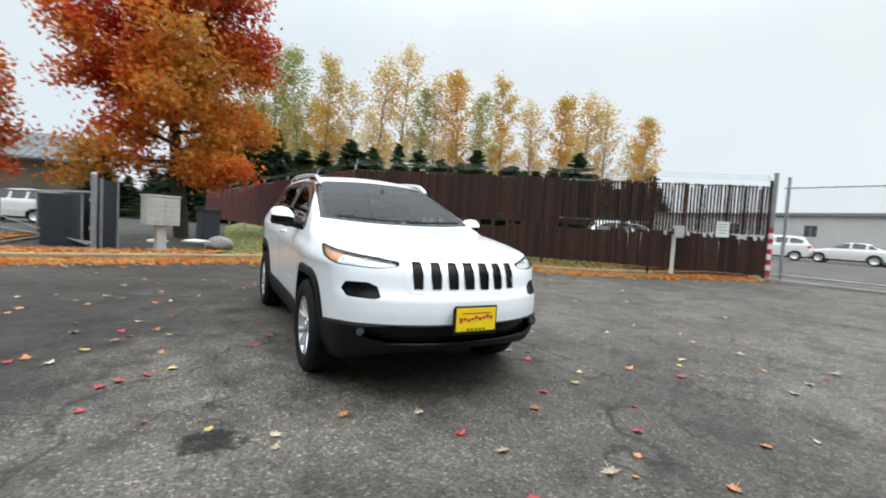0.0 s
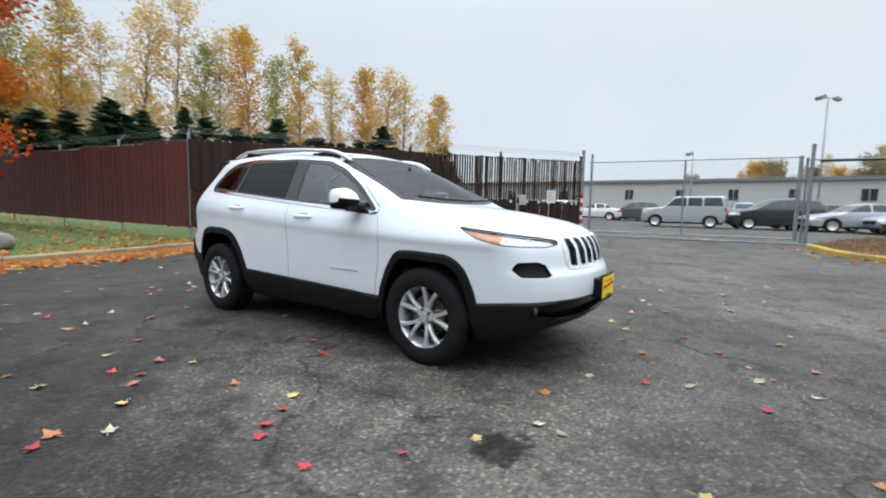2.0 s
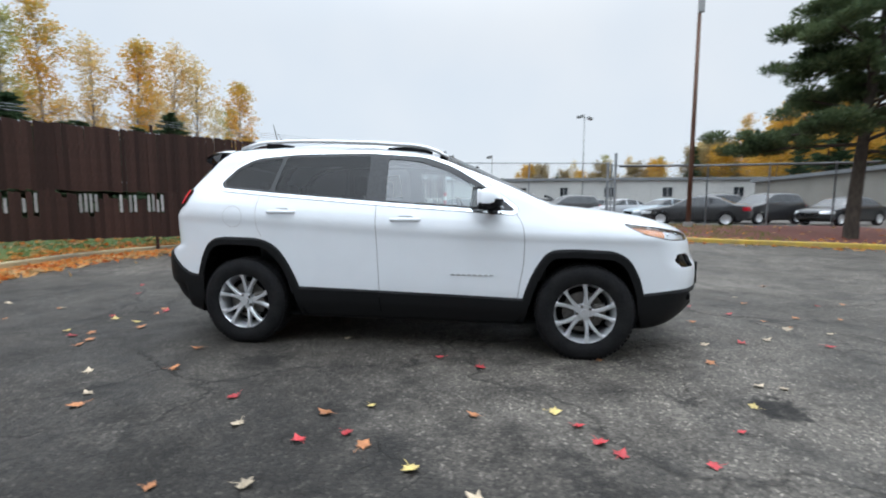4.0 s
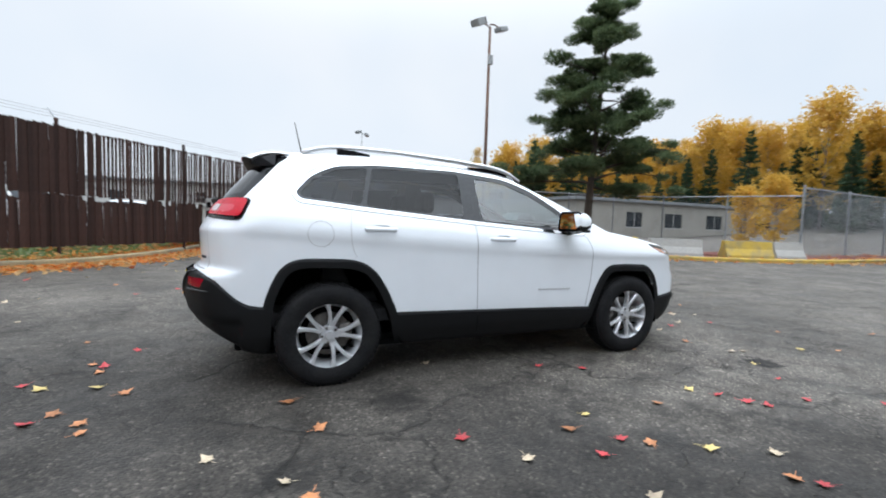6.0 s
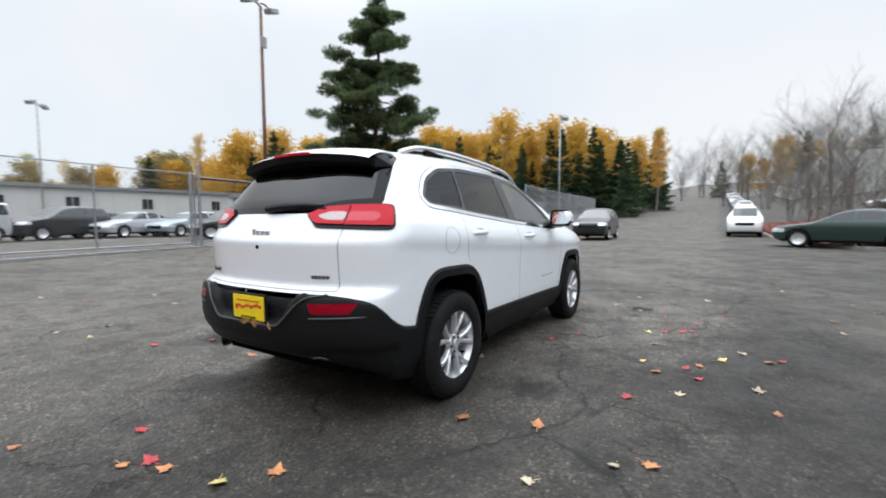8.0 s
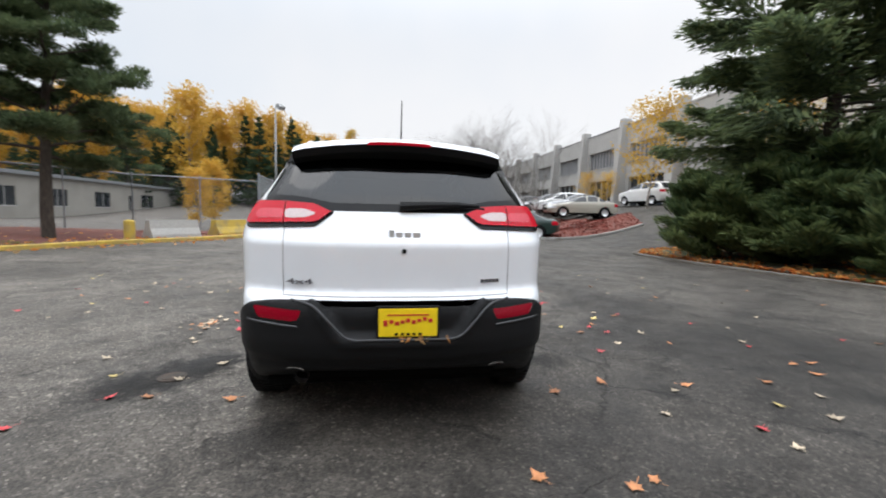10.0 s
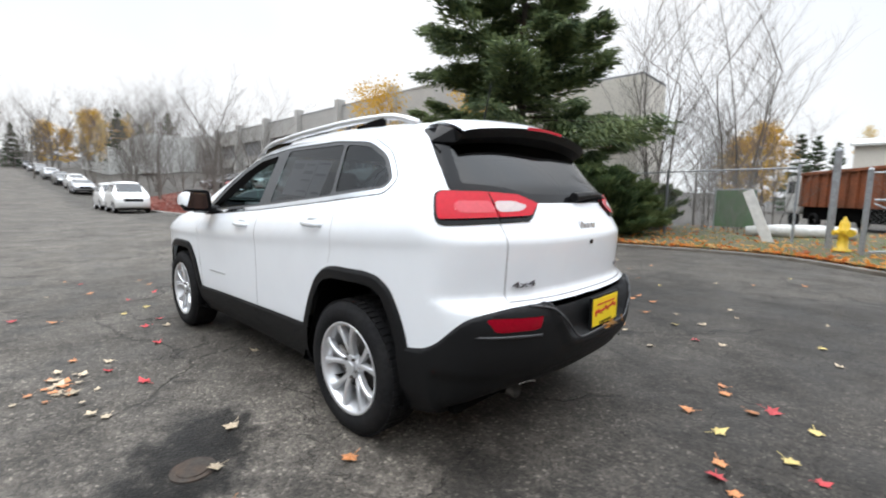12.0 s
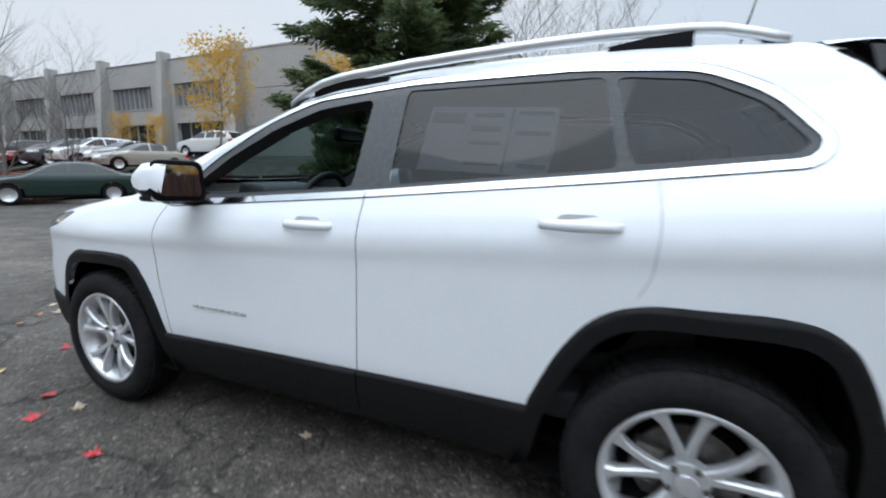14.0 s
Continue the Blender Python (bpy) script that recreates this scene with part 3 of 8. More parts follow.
class Shell:
    """A triangle mesh with a name for each triangle, to be cut along lines and taken apart."""

    def __init__(self, V, Q, field):
        self.V, self.field = V, field
        self.T = np.concatenate([Q[:, [0, 1, 2]], Q[:, [0, 2, 3]]])
        self.L = np.array(["body"] * len(self.T), dtype="<U24")

    def cut(self, f, only=None):
        v = f(*self.V.T)
        v = np.where(np.abs(v) < 1e-5, 1e-5, v)
        pos = v > 0
        k = pos[self.T].sum(1)
        mixed = (k == 1) | (k == 2)
        if only is not None:
            mixed &= np.isin(self.L, only)
        if not mixed.any():
            return self
        T, lab = self.T[mixed], self.L[mixed]
        lone = np.where((k[mixed] == 1)[:, None], pos[T], ~pos[T]).argmax(1)
        r = np.arange(len(T))
        a, b, c = T[r, lone], T[r, (lone + 1) % 3], T[r, (lone + 2) % 3]
        E = np.sort(np.concatenate([np.stack([a, b], 1), np.stack([a, c], 1)]), 1)
        U, inv = np.unique(E, axis=0, return_inverse=True)
        inv = inv.ravel()
        t = v[U[:, 0]] / (v[U[:, 0]] - v[U[:, 1]])
        P = self.V[U[:, 0]] + t[:, None] * (self.V[U[:, 1]] - self.V[U[:, 0]])
        p, q = inv[:len(T)] + len(self.V), inv[len(T):] + len(self.V)
        self.V = np.concatenate([self.V, P])
        self.T = np.concatenate([self.T[~mixed], np.stack([a, p, q], 1), np.stack([p, b, c], 1), np.stack([p, c, q], 1)])
        self.L = np.concatenate([self.L[~mixed], lab, lab, lab])
        return self

    def mark(self, name, f, only=None, split=True):
        """Cut along f = 0 and give what lies below nought a new name."""
        if split:
            self.cut(f, only)
        m = f(*self.V[self.T].mean(1).T) < 0
        if only is not None:
            m &= np.isin(self.L, only)
        self.L[m] = name
        return self

    def take(self, names, push=None, mirror=False):
        """Vertices, triangles and normals of the named pieces. push: metres outwards, a number or a function of x, y, z."""
        T = self.T[np.isin(self.L, names)]
        if not len(T):
            return np.zeros((0, 3)), T, np.zeros((0, 3))
        u, inv = np.unique(T, return_inverse=True)
        V, T = self.V[u], inv.reshape(-1, 3)
        N = slope(self.field, V)
        N /= np.maximum(np.linalg.norm(N, axis=1), 1e-6)[:, None]
        if push is not None:
            V = V + N * (push(*V.T) if callable(push) else np.full(len(V), push))[:, None]
        w = np.cross(V[T[:, 1]] - V[T[:, 0]], V[T[:, 2]] - V[T[:, 0]])
        T = np.where(((w * N[T].mean(1)).sum(1) < 0)[:, None], T[:, ::-1], T)
        if mirror:
            V, N, T = V * (1, -1, 1), N * (1, -1, 1), T[:, ::-1]
        return V, T, N


def both(shell, names, push=None):
    """The pieces of both sides as one mesh."""
    V, T, N = shell.take(names, push)
    W, S, M = shell.take(names, push, mirror=True)
    return np.concatenate([V, W]), np.concatenate([T, S + len(V)]), np.concatenate([N, M])

# ---------------------------------------------------------------- the white car
HERO = dict(
    top=curve1([(2.42, .78), (2.32, .885), (2.22, .955), (2.1, .998), (1.9, 1.055), (1.6, 1.105), (1.3, 1.138), (1.17, 1.152), (.84, 1.322),
                (.5, 1.485), (.25, 1.592), (.05, 1.64), (-.3, 1.672), (-.7, 1.683), (-1.1, 1.678), (-1.5, 1.655), (-1.85, 1.622), (-2.05, 1.60)], .03),
    wide=curve1([(.15, .75), (.24, .825), (.36, .872), (.5, .890), (.62, .893), (.78, .896), (.90, .900), (.938, .9075), (.985, .906), (1.05, .887), (1.15, .838), (1.3, .77),
                 (1.5, .675), (1.62, .61), (1.75, .54)], .016),
    plan=curve1([(-2.4, .80), (-2.15, .885), (-1.9, .945), (-1.65, .99), (-1.35, 1.012), (-.95, .99), (-.5, .98), (0, .978), (.5, .98), (.95, .99),
                 (1.35, 1.012), (1.65, .985), (1.95, .925), (2.2, .85), (2.4, .78)], .09),
    front=curve1([(.15, 2.08), (.26, 2.19), (.38, 2.275), (.5, 2.318), (.6, 2.325), (.69, 2.318), (.735, 2.285), (.85, 2.262), (.93, 2.232), (1.0, 2.15), (1.15, 1.9)], .014),
    rear=curve1([(.2, -2.07), (.3, -2.17), (.42, -2.25), (.56, -2.285), (.7, -2.285), (.765, -2.265), (.80, -2.195), (.95, -2.205), (1.055, -2.21), (1.09, -2.185),
                 (1.2, -2.12), (1.3, -2.055), (1.5, -1.875), (1.6, -1.765), (1.75, -1.6)], .014),
    nose=.33, tail=.25, belt=lambda x: 1.13 - .062 * x, low=.235)


def car_field(P, slim=.10):
    """The body of a car as a field: side, top, front, rear and floor, rounded into one another."""
    tg = np.arange(-3.5, 3.5, .02)
    ts = np.gradient(P["top"](tg), .02)
    crown = curve1([(-2.2, .05), (-.5, .05), (.2, .055), (.8, .05), (1.2, .03), (1.6, .045), (2.3, .06)], .1)

    def field(x, y, z):
        y = np.abs(y)
        lift = (P["belt"](x) - 1.13) * sstep(.75, 1.0, z)
        w = P["wide"](z - lift) * P["plan"](x)
        w = w * (1 - slim * sstep(-1.0, -2.1, x) * sstep(1.15, 1.5, z))
        side = (y - w) * .93
        top = (z - P["top"](x) + crown(x) * (y / .65) ** 2) / np.sqrt(1 + np.interp(x, tg, ts) ** 2)
        u = np.minimum(y / .85, 1.3)
        nose = (x - P["front"](z) + P["nose"] * u ** 2.5) * .85
        tail = (P["rear"](z) + P["tail"] * u ** 2.8 - x) * .85
        floor = P["low"] + .13 * sstep(1.75, 2.3, x) + .165 * sstep(-1.75, -2.25, x) - z
        k = .05 + .05 * sstep(1.25, 1.5, z)
        f = smax(smax(side, top, k), smax(nose, tail, .02), .075 + .03 * sstep(.95, 1.2, z))
        return smax(f, floor, .04)

    return field


HUB_X, HUB_Y, HUB_Z, TYRE_R = 1.35, .80, .35, .352


REAR_ARCH = round_poly([(-1.80, .05), (-1.775, .58), (-1.73, .71), (-1.675, .815), (-1.60, .868), (-1.5, .882), (-1.22, .876), (-1.115, .848), (-1.035, .79), (-.955, .675), (-.875, .505), (-.76, .05)], .05)
FRONT_ARCH = round_poly([(.79, .05), (.898, .436), (.928, .539), (.986, .674), (1.06, .783), (1.123, .817), (1.288, .824), (1.532, .814), (1.613, .783), (1.676, .723), (1.735, .607), (1.775, .467), (1.80, .05)], .05)


def arch(cx, grow):
    """The flattened wheel opening in side view; grow 0: its inner edge, .062: the outer edge of the lip."""
    pts = REAR_ARCH if cx < 0 else FRONT_ARCH
    return lambda x, y, z: poly_sd(pts, x, z) + .062 - grow


def wheel(side):
    """One road wheel, its face towards side."""
    ob = new("road_wheel")
    # tyre: a turned section with rounded shoulders
    sec = [(.220, -.10), (.242, -.112), (.28, -.118), (.322, -.112), (.344, -.092), (.352, -.05), (.353, 0), (.352, .05), (.344, .092), (.322, .112), (.284, .119), (.258, .114), (.238, .10)]
    n = 72
    V, Fc = [], []
    for k in range(n):
        a = 2 * math.pi * k / n
        for r, w in sec:
            V.append((r * math.cos(a), w, r * math.sin(a)))
    m = len(sec)
    for k in range(n):
        for j in range(m - 1):
            Fc.append((k * m + j, k * m + j + 1, (k + 1) % n * m + j + 1, (k + 1) % n * m + j))
    tyre = np_part("tyre", V, Fc, RUBBER, ob, smooth=True)
    # tread blocks
    bm = bmesh.new()
    for k in range(60):
        a = 2 * math.pi * k / 60
        for w0, w1, da in ((-.088, -.035, 0), (-.028, .028, .04), (.035, .088, 0)):
            q = Matrix.Rotation(-(a + da), 4, "Y")
            box(bm, .349, .3575, w0, w1, -.013, .013, 0, q)
    part("tread", bm, RUBBER, ob)
    # rim barrel and lip
    sec = [(.211, -.10), (.196, -.06), (.200, .05), (.218, .085), (.228, .104), (.242, .111), (.2445, .104), (.236, .094)]
    V, Fc = [], []
    for k in range(n):
        a = 2 * math.pi * k / n
        for r, w in sec:
            V.append((r * math.cos(a), w * side, r * math.sin(a)))
    m = len(sec)
    for k in range(n):
        for j in range(m - 1):
            Fc.append((k * m + j, k * m + j + 1, (k + 1) % n * m + j + 1, (k + 1) % n * m + j))
    rim = np_part("rim", V, Fc, ALLOY, ob, smooth=True)
    # ten spokes in five pairs
    for k in range(10):
        pair, leg = divmod(k, 2)
        a0 = 2 * math.pi * pair / 5 + (.12 if leg else -.12)
        a1 = 2 * math.pi * pair / 5 + (.30 if leg else -.30)
        bm = bmesh.new()
        rows = []
        for t, wd, dp in ((0, .018, .066), (.25, .0150, .078), (.45, .0132, .086), (.65, .0130, .091), (.84, .0155, .094), (1, .028, .094)):
            a, r = a0 + (a1 - a0) * t ** 1.25, .045 + (.227 - .045) * t
            c, tn = Vector((math.cos(a) * r, 0, math.sin(a) * r)), Vector((-math.sin(a), 0, math.cos(a)))
            up = Vector((0, side, 0))
            rows.append([bm.verts.new(c + tn * s * wd * f + up * (dp + h)) for s, f, h in ((-1, 1, -.03), (-1, .95, -.004), (-.6, 1, .003), (.6, 1, .003), (1, .95, -.004), (1, 1, -.03))])
        for r0, r1 in zip(rows, rows[1:]):
            for j in range(6):
                bm.faces.new((r0[j], r0[(j + 1) % 6], r1[(j + 1) % 6], r1[j]))
        bm.faces.new(rows[-1])
        bmesh.ops.recalc_face_normals(bm, faces=bm.faces)
        part("spoke", bm, ALLOY, ob)
    bm = bmesh.new()
    cyl(bm, (0, side * .045, 0), (0, side * .078, 0), .070, .060, 24)
    cyl(bm, (0, side * .084, 0), (0, side * .092, 0), .032, .029, 20)
    part("hub_cap", bm, ALLOY, ob)
    for k in range(5):
        a = 2 * math.pi * (k + .5) / 5
        bm = bmesh.new()
        cyl(bm, (.052 * math.cos(a), side * .06, .052 * math.sin(a)), (.052 * math.cos(a), side * .088, .052 * math.sin(a)), .010, .009, 6)
        part("lug_nut", bm, BRAKE, ob)
    bm = bmesh.new()
    cyl(bm, (0, side * .005, 0), (0, side * .022, 0), .150, .150, 32)
    box(bm, .07, .155, side * .03 - .03, side * .03 + .03, -.06, .06, .01)
    part("brake_disc", bm, BRAKE, ob)
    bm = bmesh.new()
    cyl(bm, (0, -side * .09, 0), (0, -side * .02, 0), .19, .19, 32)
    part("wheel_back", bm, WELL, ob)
    return ob


def build_hero():
    car = thing("white_suv", "clean white compact SUV with black lower cladding, parked on leaf-strewn asphalt", "car")
    field = car_field(HERO)
    V, Q = skin(field, (-2.5, -.06, .14), (2.5, 1.02, 1.76), .022)
    S = Shell(V, Q, field)
    S.mark("gone", lambda x, y, z: y, None)
    low_line = curve1([(2.5, .535), (2.0, .53), (1.78, .505), (1.5, .45), (.88, .445), (-.92, .487), (-1.6, .54), (-1.86, .572), (-1.93, .61), (-2.06, .735), (-2.16, .772), (-2.5, .775)], .018)
    for cx in (HUB_X, -HUB_X):
        a_out, a_in = arch(cx, .062), arch(cx, 0)
        S.mark("clad_edge", a_out)
        S.mark("clad", lambda x, y, z: a_out(x, y, z) + .014)
        S.mark("gone", a_in)
    S.mark("clad_edge", lambda x, y, z: z - low_line(x), ["body"])
    S.mark("clad", lambda x, y, z: z - low_line(x) + .014, ["clad_edge"])
    # side windows
    dlo = round_poly([(.86, 1.088), (.60, 1.292), (.36, 1.436), (.12, 1.522), (-.35, 1.560), (-.95, 1.556), (-1.30, 1.524), (-1.47, 1.445), (-1.578, 1.320), (-1.548, 1.276),
                      (-1.1, 1.234), (-.2, 1.160)], .06)
    dl = lambda x, y, z: np.maximum(poly_sd(dlo, x, z), .45 - y)
    strip = lambda x, y, z: dl(x, y, z) - .024
    S.mark("trim_gap", lambda x, y, z: dl(x, y, z) - .029, ["body"])
    S.mark("window_trim", strip, ["trim_gap"])
    S.mark("pillar", dl, ["window_trim"])
    for name, pts in (("glass_front", [(.775, 1.116), (.54, 1.286), (.315, 1.406), (.09, 1.485), (-.175, 1.514), (-.165, 1.174)]),
                      ("glass_rear", [(-.325, 1.186), (-.325, 1.539), (-1.035, 1.531), (-1.098, 1.248)]),
                      ("glass_quarter", [(-1.132, 1.258), (-1.068, 1.528), (-1.30, 1.500), (-1.45, 1.428), (-1.550, 1.318), (-1.522, 1.290)])):
        rp = round_poly(pts, .03)
        S.mark(name, lambda x, y, z: np.maximum(poly_sd(rp, x, z), .45 - y), ["pillar"])
    # windscreen, rear window
    screen = lambda x, y, z: np.maximum(1.08 - z, np.maximum(np.maximum(x - 1.16 + .30 * y ** 2, .285 - x - .10 * y ** 2), y - .735 + .135 * (1.1 - x)))
    S.mark("screen_edge", lambda x, y, z: screen(x, y, z) - .012, ["body"])
    S.mark("screen", lambda x, y, z: screen(x, y, z) + .035, ["screen_edge"])
    back_pts = round_poly([(-.3, 1.215), (.36, 1.215), (.50, 1.245), (.735, 1.264), (.620, 1.575), (-.3, 1.64)], .03)
    back = lambda x, y, z: np.maximum(poly_sd(back_pts, y, z), x + 1.5)
    S.mark("rear_edge", back, ["body"])
    S.mark("rear_glass", lambda x, y, z: back(x, y, z) + .045, ["rear_edge"])
    # tail lamps
    tl = round_poly([(.335, 1.208), (.43, 1.134), (.90, 1.116), (.97, 1.19), (.93, 1.268), (.60, 1.266), (.44, 1.254)], .008)
    tail = lambda x, y, z: smax(poly_sd(tl, y, z), (x + 1.875 - .45 * (z - 1.19)) * .8, .030)
    S.mark("lamp_frame", tail, ["body", "rear_edge", "rear_glass"])
    S.mark("lamp_red", lambda x, y, z: np.maximum(tail(x, y, z) + .009, 1.152 - .03 * (y - .43) - z), ["lamp_frame"])
    tw = round_poly([(.42, 1.195), (.475, 1.172), (.588, 1.168), (.588, 1.216), (.49, 1.216)], .014)
    S.mark("lamp_white", lambda x, y, z: np.maximum(poly_sd(tw, y, z), x + 1.84), ["lamp_red"])
    tp = round_poly([(.598, 1.168), (.74, 1.166), (.755, 1.19), (.735, 1.216), (.598, 1.216)], .012)
    S.mark("lamp_pink", lambda x, y, z: np.maximum(poly_sd(tp, y, z), x + 1.84), ["lamp_red"])
    # reflectors and plate recess in the rear bumper
    rf = round_poly([(.475, .722), (.50, .672), (.70, .677), (.735, .734)], .015)
    S.mark("reflector", lambda x, y, z: np.maximum(poly_sd(rf, y, z), x + 1.5), ["clad"])
    pr = round_poly([(-.2, .80), (.43, .80), (.29, .585), (-.2, .585)], .05)
    S.mark("recess", lambda x, y, z: np.maximum(poly_sd(pr, y, z), x + 1.9), ["clad", "clad_edge"])
    # head lamps
    hl = round_poly([(1.60, 1.008), (1.86, .980), (2.05, .948), (2.145, .927), (2.168, .894), (2.12, .876), (1.93, .888), (1.76, .926), (1.65, .975)], .022)
    head = lambda x, y, z: np.maximum(poly_sd(hl, x, z), .45 - y)
    S.mark("head_frame", head, ["body"])
    S.mark("head_lens", lambda x, y, z: head(x, y, z) + .007, ["head_frame"])
    # dark inserts under the lamps, grille slots
    ins = round_poly([(.590, .700), (.63, .686), (.775, .692), (.80, .742), (.775, .786), (.66, .788), (.605, .765)], .007)
    S.mark("insert", lambda x, y, z: np.maximum(poly_sd(ins, y, z), 1.7 - x), ["body"])
    gr = round_poly([(-.1, .722), (.425, .728), (.452, .80), (.445, .945), (-.1, .953)], .03)
    S.mark("grille_surround", lambda x, y, z: np.maximum(poly_sd(gr, y, z), 1.7 - x), ["body"])
    for k in range(4):
        c, w = .121 * k, .046 - .002 * k
        sl = round_poly([(c - w * .86, .752), (c + w * .86, .752), (c + w, .86), (c + w * .92, .934), (c - w * .92, .934), (c - w, .86)], .012)
        S.mark("slot_frame", lambda x, y, z: np.maximum(poly_sd(sl, np.abs(y), z), 1.7 - x), ["grille_surround"])
        S.mark("slot", lambda x, y, z: np.maximum(poly_sd(sl, np.abs(y), z) + .0055, 1.7 - x), ["slot_frame"])
    # lower grille mouth
    mouth = round_poly([(-.1, .40), (.50, .405), (.70, .45), (.74, .50), (.55, .525), (-.1, .525)], .03)
    S.mark("mouth", lambda x, y, z: np.maximum(poly_sd(mouth, y, z), 1.7 - x), ["clad", "clad_edge"])
    # seams: split along the line, then along both its edges
    w, gaps = .0026, []

    def seam(d, within, only):
        name = "gap%d" % len(gaps)
        gaps.append(name)
        S.cut(lambda x, y, z: np.where(within(x, y, z) < .05, d(x, y, z), 1.0), only)
        S.mark(name, lambda x, y, z: np.maximum(np.abs(d(x, y, z)) - w, within(x, y, z)), only)

    def upright(pts):
        xs, zs = zip(*pts[::-1])
        f = curve1(list(zip(zs, xs)), .02)
        return lambda x, y, z: (x - f(z))

    for pts, lo, hi in (([(.83, 1.10), (.895, 1.0), (.912, .88), (.905, .70), (.875, .53), (.86, .40)], .44, 1.085),
                        ([(-.24, 1.25), (-.225, .9), (-.205, .40)], .30, 1.155),
                        ([(-1.20, 1.26), (-1.222, 1.10), (-1.21, .95), (-1.165, .87)], .885, 1.225)):
        d = upright(pts)
        seam(d, lambda x, y, z: np.maximum.reduce([lo - z, z - hi, .5 - y]), ["body", "window_trim", "trim_gap", "clad", "clad_edge"])
    hood = lambda x, y: y - (.735 - .10 * sstep(1.3, 2.2, x))
    seam(lambda x, y, z: hood(x, y), lambda x, y, z: np.maximum.reduce([.93 - z, .98 - x, x - 2.13]), ["body"])
    seam(lambda x, y, z: z - .957 + .03 * y ** 2, lambda x, y, z: np.maximum(y - .60, 1.9 - x), ["body"])
    seam(lambda x, y, z: y - .592, lambda x, y, z: np.maximum.reduce([x + 1.7, z - 1.27, .785 - z]), ["body", "lamp_red", "lamp_white", "lamp_frame"])
    seam(lambda x, y, z: z - .787, lambda x, y, z: np.maximum(x + 1.9, y - .593), ["body"])
    seam(lambda x, y, z: np.hypot(x + 1.42, z - 1.045) - .085, lambda x, y, z: np.maximum(.5 - y, -(x + 1.62)), ["body"])
    seam(lambda x, y, z: z - (.93 + .0 * x), lambda x, y, z: np.maximum.reduce([.5 - y, 1.735 - x, x - 1.80]), ["body"])
    # name the body panels
    b = ["body"]
    S.mark("tailgate", lambda x, y, z: np.where((x < -1.75) & (z > .78), y - .592, 1.0), b, False)
    S.mark("hood", lambda x, y, z: np.where((x > 1.0) & (z > .95), hood(x, y), 1.0), b, False)
    S.mark("roof", lambda x, y, z: np.where((z > 1.50) & (x < .5), y - .60, 1.0), b, False)
    S.mark("front_bumper", lambda x, y, z: np.where(z < .99, 1.80 - x, 1.0), b, False)
    S.mark("front_door", lambda x, y, z: np.where((z < 1.17) & (x > -.23), x - .90, 1.0), b, False)
    S.mark("rear_door", lambda x, y, z: np.where((z < 1.26) & (x <= -.2), -1.205 - x, 1.0), b, False)
    S.mark("front_fender", lambda x, y, z: .80 - x, b, False)
    # whole pieces
    for name, keys, mt, push, lab in (
            ("hood", ["hood"], WHITE_PAINT, None, "white bonnet"), ("roof", ["roof"], WHITE_PAINT, None, ""), ("front_bumper", ["front_bumper"], WHITE_PAINT, None, ""),
            ("tailgate", ["tailgate"], WHITE_PAINT, None, ""), ("grille_surround", ["grille_surround"], WHITE_PAINT, .004, ""),
            ("lower_cladding", ["clad", "clad_edge", "recess"], BLACK_PLASTIC, lambda x, y, z: .016 * clad_in(x, y, z) + np.where(x < -1.9, -.046 * sstep(.004, -.030, poly_sd(pr, np.abs(y), z)) + .012 * np.exp(-((poly_sd(pr, np.abs(y), z) - .022) / .014) ** 2) - .022 * sstep(.50, .44, z), 0), "black plastic lower cladding"),
            ("lower_grille", ["mouth"], GLOSS_BLACK, -.03, "black lower air intake"),
            ("windscreen", ["screen"], GLASS_SCREEN, -.004, "tinted windscreen"), ("windscreen_border", ["screen_edge"], GLOSS_BLACK, -.003, ""),
            ("rear_window", ["rear_glass"], GLASS_REAR, -.004, "dark privacy glass"), ("rear_window_border", ["rear_edge"], GLOSS_BLACK, -.003, "")):
        def clad_in(x, y, z):
            d = np.minimum.reduce([z - low_line(x), arch(HUB_X, .062)(x, y, z), arch(-HUB_X, .062)(x, y, z)])
            return sstep(-.002, -.013, d)
        Vb, Tb, Nb = both(S, keys, push)
        np_part(name, Vb, Tb, mt, car, lab, normals=Nb if name != "lower_cladding" else None, smooth=True)
    for gname in gaps:
        for mir in (False, True):
            if gname == "gap7" and not mir:  # the filler flap is on one side only
                Vp, Tp, Np_ = S.take([gname], None, mir)
                np_part("quarter_strip", Vp, Tp, WHITE_PAINT, car, normals=Np_)
                continue
            Vp, Tp, Np_ = S.take([gname], -.001, mir)
            if len(Tp):
                np_part("panel_gap", Vp, Tp, SOFT_GAP if gname in ("gap2", "gap7") else GAP, car, normals=Np_)
    # grille slots: a bright frame and a black hollow each
    Vt, Tt, Nt = both(S, ["slot_frame"], .006)
    np_part("grille_frames", Vt, Tt, CHROME, car, "bright rims of the grille slots", normals=Nt)
    Vt, Tt, Nt = both(S, ["slot"], -.006)
    for k in range(-3, 4):
        sel = np.abs(Vt[Tt].mean(1)[:, 1] - .121 * k) < .06
        u, inv = np.unique(Tt[sel], return_inverse=True)
        np_part("grille_slot", Vt[u], inv.reshape(-1, 3), GLOSS_BLACK, car, normals=Nt[u])
